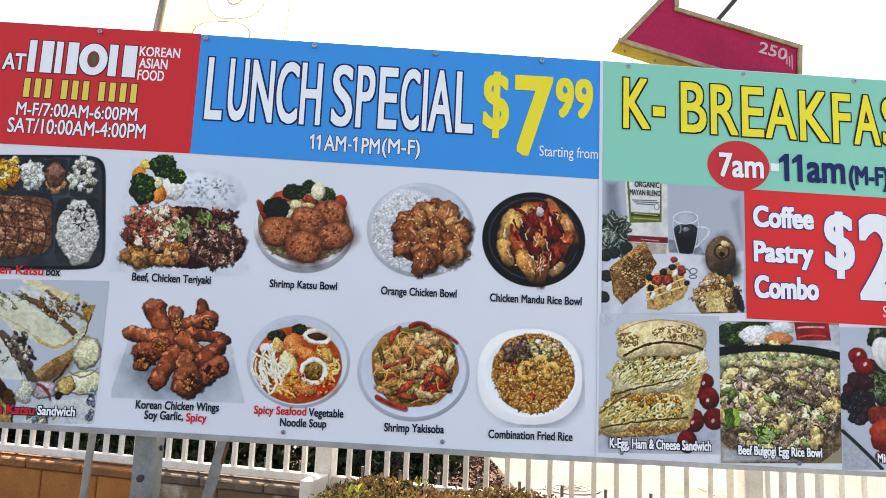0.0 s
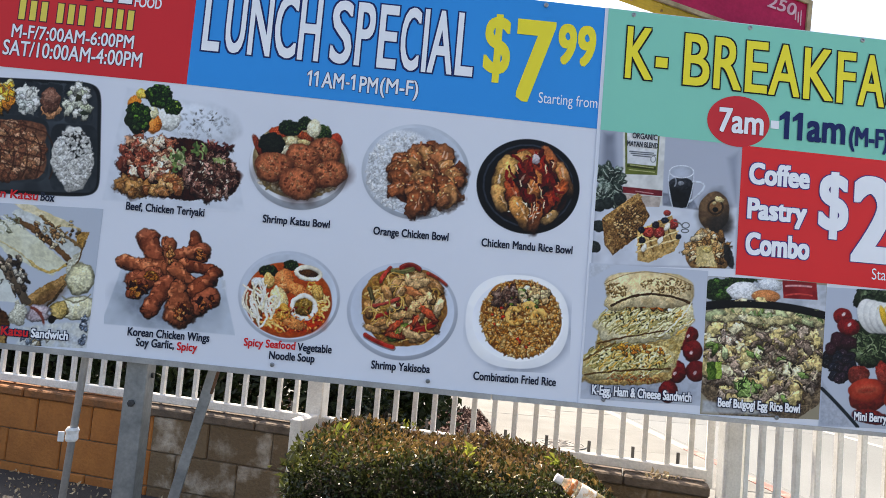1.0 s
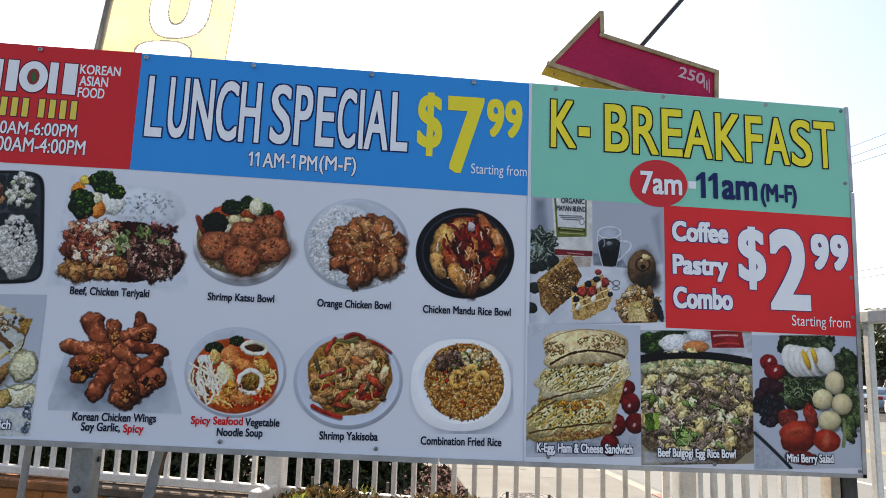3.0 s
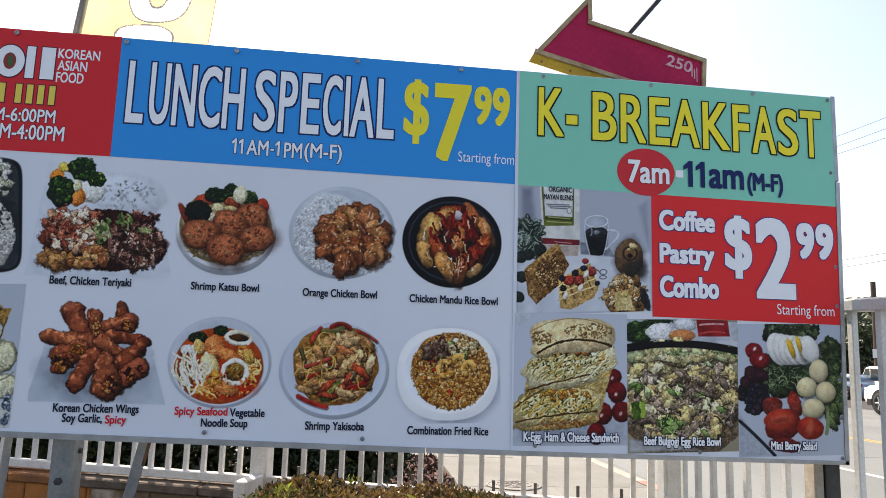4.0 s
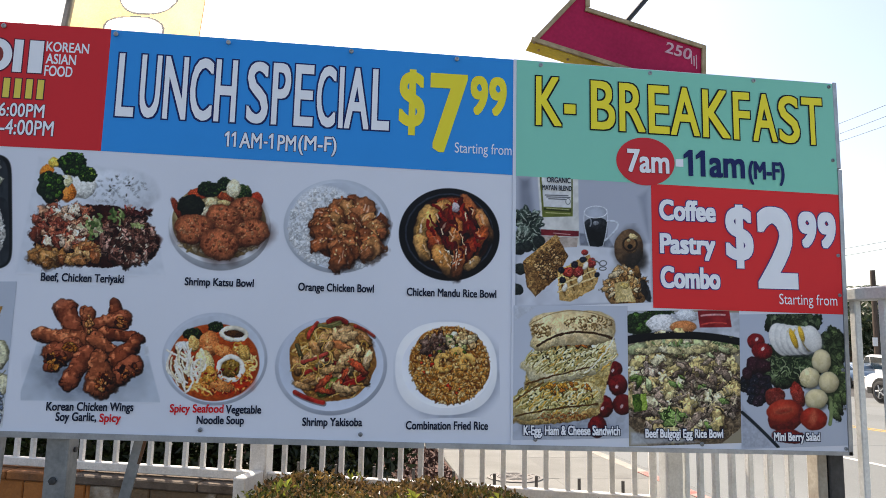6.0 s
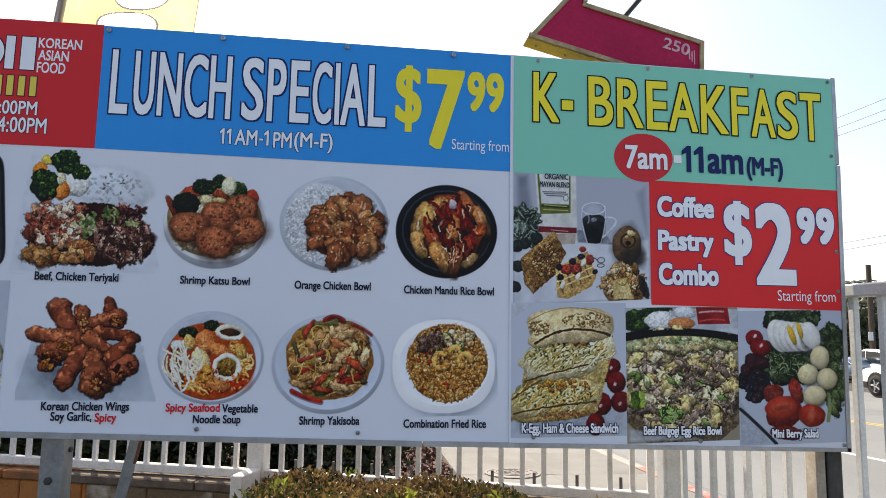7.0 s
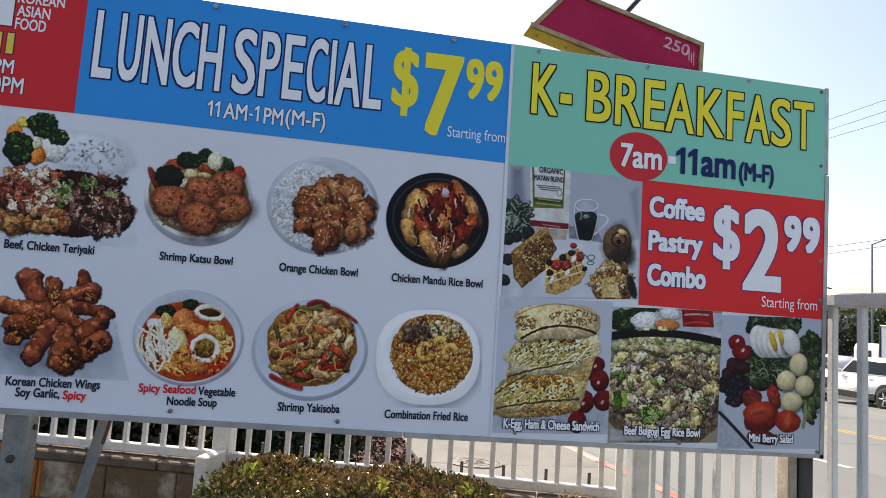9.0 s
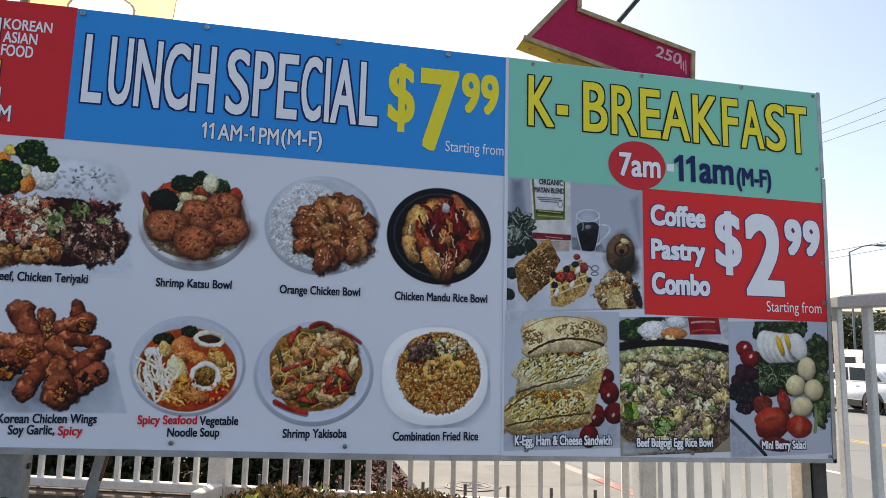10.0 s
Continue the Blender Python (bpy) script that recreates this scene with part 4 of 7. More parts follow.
def photo_katsu_box():
    p = Photo(LA, -260, 482, 52, 590, SHEET, 11)
    p.blob(108, 322, 366, 258, 0, "23272b", "15181b", wob=0, tex=0.05, light=0.1, power=9)
    p.blob(108, 320, 350, 244, 0, "4a535b", "343b42", wob=0, tex=0.05, light=0.15, power=9)
    for u, v, a, b in ((35, 150, 62, 78), (140, 155, 62, 82), (248, 165, 56, 84), (372, 165, 66, 92), (20, 378, 225, 150), (355, 410, 106, 152)):
        p.blob(u, v, a, b, 0, "2c3238", "3a4248", wob=0, tex=0.05, light=-0.2, power=6)
    p.blob(20, 385, 210, 135, 0, "8a5a42", "6a3f2c", wob=0.05, tex=0.35, power=5, light=0.2)
    p.pile(260, 15, 385, 205, 128, 17, ["a06a4c", "8e5840", "b07c58", "7c4a34", "c09070"], 1.4, light=0.5, wob=0.4, edge=0.2)
    for k in range(8):
        p.stroke([(-190 + 60 * k, 300), (-150 + 60 * k, 400), (-185 + 62 * k, 505)], 8, "4a281a", alpha=0.65)
    for k in range(4):
        p.stroke([(-180, 290 + 62 * k), (20, 262 + 62 * k), (225, 300 + 60 * k)], 7, "4a281a", alpha=0.6)
    p.blob(352, 410, 92, 140, 0, "e2e0d8", "c8c6bf", wob=0.15, tex=0.12, grain=18, light=0.35)
    p.grains(420, 352, 410, 84, 130, 8, RICE, light=0.35)
    p.grains(34, 365, 345, 52, 62, 5, ["1e1c1c", "2c2826"])
    p.blob(247, 195, 44, 44, 0, "c79a78", "a87858")
    p.blob(246, 158, 44, 58, 0, "7d5a4c", "54382f", gloss=0.15)
    p.blob(246, 135, 36, 30, 0, "a88474", "7d5a4c", alpha=0.7)
    p.pile(34, 35, 150, 46, 62, 20, ["d8b050", "c08a34", "e8d8a0", "b5783a"], 2.4)
    p.blob(140, 160, 54, 72, 0, "e8e6dc", "c4c8c0", wob=0.35, grain=20)
    p.pile(20, 140, 150, 44, 60, 16, ["f2f0ea", "dcdad0", "d0d4cc"], 1.3)
    p.pile(26, 370, 165, 52, 76, 20, ["eceade", "d8d8c4", "f2f0e8", "c4c8ac"], 1.8)
    p.blob(370, 140, 14, 18, 30, "4a4a34")
    p.blob(398, 205, 22, 11, 0, "3f4a38")
    p.ruffle(20, 385, 222, 142, 3, 20, 0.14, 1.05, 0.95, power=5)
    p.ruffle(200, 155, 240, 90, 5, 16, 0.15, 1.1, power=4)
    p.ruffle(352, 410, 100, 146, 4, 12, 0.1, 1.08, 0.9)
    p.hang("photo_katsu_box", 0.0007, "printed photo of a black lunch tray with fried cutlet and rice", True)


def photo_teriyaki():
    p = Photo(LA, 484, 1130, 60, 640, SHEET, 23)
    p.poly([(585, 75), (1050, 150), (1136, 622), (478, 596)], "ccd2dc", "d6dbe4", alpha=0.75, fade=14, grain=120)
    p.blob(930, 235, 165, 95, 8, "dde2ea", "cdd4de", wob=0.12, tex=0.05, light=0.25, alpha=0.8, soft=8)
    p.grains(60, 930, 235, 130, 75, 8, ["d4dae2", "e2e6ec", "ccd3dc"], light=0.1)
    p.grains(10, 955, 215, 80, 50, 4, ["5a5a58", "7c7a72"])
    p.blob(625, 150, 30, 38, 20, "d98f4c", "b87034")
    p.blob(655, 108, 26, 22, 0, "d8c070", "b89a4c")
    p.blob(780, 215, 56, 54, 0, "ecebe4", "cfd0c8", wob=0.25)
    p.blob(712, 243, 36, 44, 10, "cf8a52", "a8642f")
    p.blob(707, 190, 28, 30, 0, "d8d4b8", "b0a884")
    p.broccoli(642, 216, 60, 70)
    p.broccoli(737, 118, 62, 54)
    p.broccoli(800, 162, 38, 34, "3f5a2a", "7a9048")
    p.blob(835, 440, 268, 138, 3, "4a2018", "35160f", wob=0.12, tex=0.2, light=0.1)
    p.chunks(78, 700, 395, 138, 96, 34, 17, ["9c5240", "b46c50", "84402f", "c89272", "dcb494", "a45c44", "e4cbb2"], 30, 90, 0.35, 0.5)
    p.chunks(16, 655, 520, 95, 34, 34, 24, ["c29058", "a8703e", "b98650", "8f5530"], 0, 60, 0.3)
    p.chunks(12, 790, 515, 60, 40, 32, 20, ["a8643c", "b87c4c", "c89a66"], 0, 80, 0.3)
    p.chunks(150, 970, 445, 118, 118, 25, 10, ["5c3830", "724a3c", "4a2a22", "8c5e50", "54322a", "a67e70"], 60, 90, 0.28)
    p.chunks(10, 1010, 330, 60, 12, 20, 7, ["5e2a26", "8a4038"], 20, 60, 0.2)
    p.threads(22, 815, 385, 50, 60, 24, 11, ["7c9052", "a0aa76", "5a7040", "c4c49c"], 60)
    p.threads(10, 925, 350, 26, 28, 26, 11, ["6a8048", "93a468", "4a6236"], 70)
    p.threads(6, 1020, 392, 24, 12, 24, 12, ["849454", "a4ac74"], 10)
    p.grains(30, 980, 470, 100, 90, 5, ["d8c8b4", "b59a84"])
    p.ruffle(835, 435, 290, 160, 4, 15, 0.16, 1.12, 0.95, power=4)
    p.ruffle(730, 165, 140, 125, 3, 14, 0.15)
    p.hang("photo_teriyaki", 0.0007, "printed photo of teriyaki meat with broccoli and rice", True)


def photo_katsu_sandwich():
    p = Photo(LK, 0, 446, 0, 405, "bcc4d0", 31)
    p.poly([(-25, 13), (235, -2), (417, 71), (402, 120), (293, 58), (-22, 47)], "ddd2b2", "cdbf98", grain=30, tex=0.1)
    p.poly([(377, 73), (416, 68), (403, 121), (384, 110)], "b58c4e", "96703a", grain=8, tex=0.25)
    p.stroke([(270, 33), (335, 77), (396, 118)], 10, "86663c", alpha=0.9)
    p.pile(30, 329, 76, 60, 40, 5, ["6e5230", "a8885a", "c4a878"], 1.6)
    p.poly([(203, 12), (271, 35), (396, 122), (368, 153), (267, 82), (182, 30)], "d4d8d6", "c4c8c2", grain=20, tex=0.08)
    p.stroke([(206, 46), (285, 91), (367, 154)], 15, "7d5a3a")
    p.pile(60, 285, 92, 62, 44, 6, ["54402c", "8a6440", "a8845c", "c8b898"], 1.8, ang=38)
    p.poly([(-25, 18), (195, 52), (271, 96), (362, 163), (286, 246), (194, 151), (-20, 69)], "d8d8c2", "cccab0", grain=30, tex=0.06)
    p.threads(46, 179, 58, 60, 28, 18, 4, ["8a8a70", "6a6a50", "b8b8a0", "e2e4d8"], 30)
    p.stroke([(255, 162), (312, 191), (362, 165)], 8, "c8aa68")
    p.stroke([(119, 90), (215, 136), (286, 189)], 4, "c4b280", alpha=0.7)
    p.poly([(286, 245), (362, 165), (370, 210), (342, 260), (292, 297), (260, 294), (265, 259)], "b28a58", "94703f", grain=16, tex=0.2)
    p.blob(321, 267, 52, 16, -38, "6a4a2e", alpha=0.7, soft=8)
    p.stroke([(362, 165), (371, 210), (317, 293)], 7, "54402c")
    p.poly([(361, 157), (403, 120), (384, 201), (365, 230)], "cfcdbb", "b8b49c", grain=12, tex=0.2)
    p.stroke([(408, 97), (389, 161), (360, 236)], 5, "7d6444")
    p.stroke([(161, 159), (212, 210), (262, 282)], 26, "6e5e4e")
    p.pile(70, 212, 216, 44, 62, 8, ["54463a", "8a7a68", "a89a84", "3f342c", "c0b8a8"], 1.8, ang=55)
    p.poly([(-20, 69), (149, 154), (194, 211), (239, 286), (173, 281), (-6, 205)], "d6dad4", "c9ccc2", grain=40, tex=0.05)
    p.grains(8, 178, 218, 24, 22, 2.5, ["3a3a34"])
    p.poly([(-6, 205), (173, 281), (224, 332), (221, 415), (17, 426)], "5a3a24", "3a2418", grain=20, tex=0.25)
    p.poly([(5, 307), (171, 321), (217, 375), (222, 420), (18, 432)], "c09a60", "a07c48", grain=14, tex=0.2, fade=4)
    p.blob(243, 320, 24, 32, 10, "cccbbb", "9a9884", wob=0.4, grain=6, tex=0.3)
    p.blob(404, 208, 42, 50, 10, "d4cfae", "bdb68c", wob=0.15, edge=0.25)
    p.blob(408, 291, 52, 36, -10, "d8d4ba", "c4bc94", wob=0.15, edge=0.25)
    p.blob(357, 299, 28, 28, 20, "c8ae70", "9c8248", wob=0.2, edge=0.3)
    p.blob(299, 311, 30, 27, 0, "c9bcc0", "a08c94", wob=0.35, edge=0.3)
    p.stroke([(280, 298), (305, 313), (319, 344)], 7, "8a4c42")
    p.blob(339, 327, 10, 12, 30, "241c18")
    p.poly([(243, 351), (350, 334), (452, 328), (455, 419), (245, 430)], "c2c8ce", "d0d2cc", fade=8, grain=20, tex=0.1)
    p.pile(26, 431, 358, 9, 50, 6, ["4a586c", "7a889c", "b0bac6"], 1.5)
    p.pile(16, 304, 387, 40, 14, 8, ["b8a888", "8a98a8", "d8d4c4"], 1.6)
    p.stroke([(359, 259), (400, 274), (438, 249)], 4, "8a8264", alpha=0.8)
    p.ruffle(223, 202, 236, 215, 2.2, 14, 0.07, 1.06, 1.0, power=12)
    p.hang("photo_katsu_sandwich", 0.0009, "printed photo of a cut toasted cutlet sandwich")



def photo_wings():
    p = Photo(LB, 408, 900, 68, 480, SHEET, 37)
    p.poly([(468, 235), (852, 240), (904, 474), (394, 452)], "bcc5d0", "c9d0da", alpha=0.95, fade=5, grain=140)
    p.poly([(846, 262), (862, 262), (866, 300), (850, 296)], "e4e8ee", alpha=0.8)
    p.blob(640, 345, 170, 100, 0, "7f8896", alpha=0.75, soft=24, tex=0, light=0, wob=0.1)
    p.blob(655, 250, 70, 60, 0, "4a2212", "2e140a", wob=0.2)
    tones = [("94523a", "5e3020"), ("9c5a3e", "663826"), ("84462f", "50281a"), ("96543c", "603422")]
    for k, (a, b, w0, w1) in enumerate((
            ((567, 118), (613, 221), 34, 29),
            ((648, 132), (662, 228), 22, 26),
            ((746, 97), (753, 148), 18, 22),
            ((771, 158), (681, 177), 29, 19),
            ((769, 175), (776, 179), 19, 18),
            ((479, 209), (624, 241), 22, 32),
            ((706, 209), (806, 226), 20, 19),
            ((528, 282), (595, 259), 36, 31),
            ((520, 324), (542, 301), 25, 26),
            ((674, 236), (731, 276), 28, 19),
            ((826, 234), (756, 316), 20, 39),
            ((806, 331), (756, 369), 32, 32),
            ((638, 286), (578, 388), 29, 28),
            ((685, 301), (688, 400), 25, 47))):
        p.limb([a, b], w0 * 1.2, w1 * 1.2, *tones[k % 4])
    p.pile(34, 528, 312, 34, 30, 9, ["3f1c0e", "b5783c", "6e3218", "9c5a2c"], 1.7)
    p.pile(22, 588, 259, 24, 16, 8, ["c08a44", "a8682c", "7d4420"], 1.8)
    p.pile(30, 699, 392, 30, 30, 9, ["54240f", "a8643a", "c08a58", "7d3c20"], 1.8)
    p.pile(24, 792, 354, 34, 26, 8, ["54240f", "a8643a", "7d3c20", "3a180c"], 1.7)
    p.pile(16, 771, 170, 18, 20, 8, ["54240f", "b07040", "8a4a28"], 1.5)
    p.pile(14, 653, 179, 16, 34, 8, ["54240f", "b88050", "8a4a28"], 1.9, ang=80)
    p.ruffle(655, 265, 215, 200, 2.6, 26, 0.07, 1.14, 1.0)
    p.hang("photo_chicken", 0.0007, "printed photo of fried chicken wings on a white tray", True)



def photo_shrimp_bowl():
    p = Photo(LC, 390, 790, 72, 412, SHEET, 41)
    p.blob(582, 250, 171, 142, 0, "dde1e8", "c4cad4", wob=0, tex=0.02, light=0.35)
    p.blob(582, 240, 168, 130, 0, "eef0f4", "dfe3ea", wob=0, tex=0.02, light=0.1)
    p.blob(580, 232, 158, 124, 0, "a8946c", "84704c", wob=0.02, tex=0.2, light=0.1)
    p.grains(420, 580, 265, 150, 88, 7, ["d8cba8", "c0ac80", "e8dec4", "a8905c"])
    p.blob(510, 140, 36, 20, -10, "c0562f", "a8402a", gloss=0.1)
    p.blob(705, 160, 24, 28, 0, "c4482c", "8f2c1c", gloss=0.1)
    p.blob(440, 190, 12, 42, -25, "8f3a26")
    p.blob(600, 150, 34, 14, 20, "a85030")
    p.broccoli(548, 126, 42, 26)
    p.broccoli(598, 108, 26, 22, "2a3a22", "4a5a30")
    p.broccoli(660, 134, 30, 26, "3f5a2a", "6a8040")
    p.blob(630, 122, 24, 30, 0, "e6dfc2", "cfc49a")
    p.blob(554, 168, 22, 16, 0, "e0d2a8", "c0a878")
    p.blob(600, 172, 26, 12, 10, "d8c08a", "b59a64")
    p.blob(535, 205, 14, 22, 0, "e2d8b8")
    p.blob(488, 178, 46, 36, 0, "1c211a", "2c3424", wob=0.2, tex=0.4, grain=8)
    for u, v, a, b, g in ((670, 196, 56, 47, 0), (598, 226, 58, 50, 20), (496, 256, 64, 49, -5), (686, 268, 64, 43, -12), (582, 306, 66, 50, 8)):
        p.blob(u + 2, v + 9, a * 1.08, b * 1.08, g, "3a1a10", alpha=0.6, soft=12, light=0, tex=0)
        p.blob(u, v, a, b, g, "b46a48", "98543a", wob=0.12, tex=0.16, light=0.5, grain=16, power=2.4, edge=0.2)
        p.grains(46, u, v - 4, a * 0.78, b * 0.74, 4.5, ["c88a64", "a4603e", "8c4a30", "bc7850"], 1.5)
    p.ruffle(580, 225, 160, 126, 1.4, 14, 0.1, 1.08, 1.0)
    p.hang("photo_shrimp_bowl", 0.0007, "printed photo of a white bowl of fried cutlets", True)


def photo_soup():
    p = Photo(LC, 372, 752, 518, 826, SHEET, 43)
    p.blob(563, 673, 172, 146, 0, "ccd2de", "c0c8d4", wob=0, tex=0.02, light=0.22)
    p.blob(563, 673, 162, 136, 0, "c4ccd8", "ccd3de", wob=0, tex=0.02, light=-0.15)
    p.blob(560, 684, 148, 122, 0, "b5562a", "9c4420", wob=0.02, tex=0.12, light=0.1)
    p.blob(604, 734, 84, 52, 0, "c23c1a", "a03014", wob=0.1, tex=0.1, light=0.1, alpha=0.9, soft=10)
    p.threads(50, 648, 690, 36, 54, 40, 6, ["d8a860", "e8c88c", "c08a44"], None, 0.6)
    p.threads(26, 530, 752, 60, 22, 44, 6, ["d89a54", "e0b878", "c07a3c"], 20, 0.5)
    p.broccoli(490, 596, 32, 20, "26301c", "46562c")
    p.broccoli(566, 574, 26, 18, "2a3a1c", "4c6030")
    p.blob(543, 628, 34, 42, 10, "d08a58", "a85c34", gloss=0.15)
    p.blob(600, 655, 50, 20, 25, "cf8450", "a05a34", gloss=0.15)
    p.blob(530, 682, 30, 38, -20, "e2cb9c", "c4a870")
    p.blob(546, 728, 24, 30, 0, "c9984c", "8f5c2c", gloss=0.2)
    p.blob(492, 624, 20, 24, 0, "d8b478", "a87c44")
    p.blob(455, 632, 22, 16, 0, "dedfdc", "c4c4c0")
    p.blob(660, 655, 20, 26, -20, "cfa864", "8f6430", gloss=0.2)
    p.blob(585, 760, 40, 18, 10, "c88a58", "a8643a")
    p.threads(16, 458, 700, 34, 50, 60, 9, ["8a5a30", "6e4020"], 64, 0.4)
    p.threads(22, 458, 700, 34, 50, 84, 6.5, ["efe7d6", "e0d2b4", "f6f1e6"], 66, 0.35)
    p.threads(8, 500, 700, 20, 30, 60, 8, ["efe7d6", "e0d2b4"], 110, 0.4)
    p.blob(625, 597, 44, 20, 0, "5a3a20")
    p.ring(625, 595, 42, 19, 14, "ece2cc", ang=6)
    p.blob(614, 703, 36, 32, 0, "8f7034", "5d4420", gloss=0.2)
    p.ring(613, 705, 40, 37, 15, "f2e9da")
    p.grains(60, 600, 745, 90, 40, 4, ["e07a3c", "8f2c12", "f0a060"])
    p.ruffle(560, 684, 152, 126, 1.8, 14, 0.14, 1.15, 1.05)
    p.hang("photo_soup", 0.0007, "printed photo of red seafood noodle soup with squid rings", True)


def photo_orange():
    p = Photo(LD, 18, 388, 26, 360, SHEET, 47)
    p.blob(204, 196, 178, 158, 0, "ccd3dd", "c0c8d4", wob=0, tex=0.02, light=0.25)
    p.blob(204, 194, 164, 145, 0, "c2cad6", "ccd4de", wob=0, tex=0.02, light=-0.12)
    p.blob(160, 195, 120, 132, 0, "dfe3e8", "c9ced6", wob=0.06, tex=0.1, grain=10, light=0.15, soft=3)
    p.blob(240, 290, 105, 42, -10, "dfe3e8", "c9ced6", wob=0.1, tex=0.1, grain=10, light=0.15)
    p.grains(300, 150, 195, 105, 124, 8, ["eceef0", "e2e6ea", "f2f2f2", "dce0e4"], light=0.15)
    p.grains(140, 245, 295, 100, 38, 7, ["eef0f2", "e0e4e8", "d4dae0"], light=0.15)
    p.blob(232, 212, 112, 100, 0, "6e3c24", wob=0.14, light=0.1)
    p.chunks(52, 234, 210, 106, 98, 36, 26, ["a8623e", "b8744c", "94502f", "c08656", "b06a42", "9c5a38"], 20, 90, 0.4, 0.3)
    p.grains(60, 235, 210, 105, 95, 3.5, ["e8c08c", "d09a60"], 1.4)
    p.ruffle(215, 200, 150, 134, 1.4, 16, 0.1, 1.08, 1.0)
    p.hang("photo_orange_chicken", 0.0007, "printed photo of glazed orange chicken on rice", True)


def photo_mandu():
    p = Photo(LD, 398, 762, 52, 396, SHEET, 53)
    p.blob(579, 221, 172, 158, 0, "1a1d24", "101217", wob=0, tex=0.04, light=0.35)
    p.ring(579, 219, 150, 136, 7, "3a4250", 0.6)
    p.blob(580, 219, 146, 132, 0, "14161b", "0d0e12", wob=0, tex=0.05, light=-0.3)
    p.blob(585, 215, 128, 126, 0, "4a2016", "2a0f0b", wob=0.08, tex=0.3, light=0.2)
    for u, v, a, b, g, col in ((600, 118, 64, 22, 4, "9a4a2c"), (540, 140, 50, 22, -35, "c08a54"), (660, 140, 66, 20, 58, "a8603a"), (700, 190, 62, 20, 68, "b87c4c"), (496, 190, 72, 34, -72, "cf9e60"), (570, 185, 62, 24, -68, "7c3020"), (635, 185, 66, 21, 52, "8e3a26"), (676, 250, 64, 22, -62, "a0522f"), (486, 268, 50, 24, 68, "c4925a"), (535, 262, 66, 26, 66, "94482c"), (598, 232, 60, 22, -75, "b06e40"), (632, 288, 66, 24, -58, "8a3824"), (560, 312, 62, 28, 58, "ba824c"), (606, 318, 58, 22, -80, "a25c36"), (655, 320, 34, 16, -40, "c49660")):
        p.chunk(u, v, a, b, g, col, "1a0806", 0.42, 0.12, 0.7, 0.18)
    p.threads(30, 600, 200, 90, 90, 40, 10, ["7a2018", "982c20", "601810"], 70, 0.3)
    p.threads(16, 610, 210, 88, 95, 22, 4, ["d8ac88", "e8c8a8", "c87c58"], 75, 0.3)
    p.blob(600, 128, 14, 18, 0, "c9d0dc", "f0f2f6", alpha=0.8)
    p.grains(14, 590, 300, 80, 30, 4, ["e8d4bc", "d0b090"], 2)
    p.ruffle(585, 215, 134, 130, 3.2, 18, 0.18, 1.15, 1.0)
    p.hang("photo_mandu", 0.0007, "printed photo of a black bowl of glazed dumplings", True)


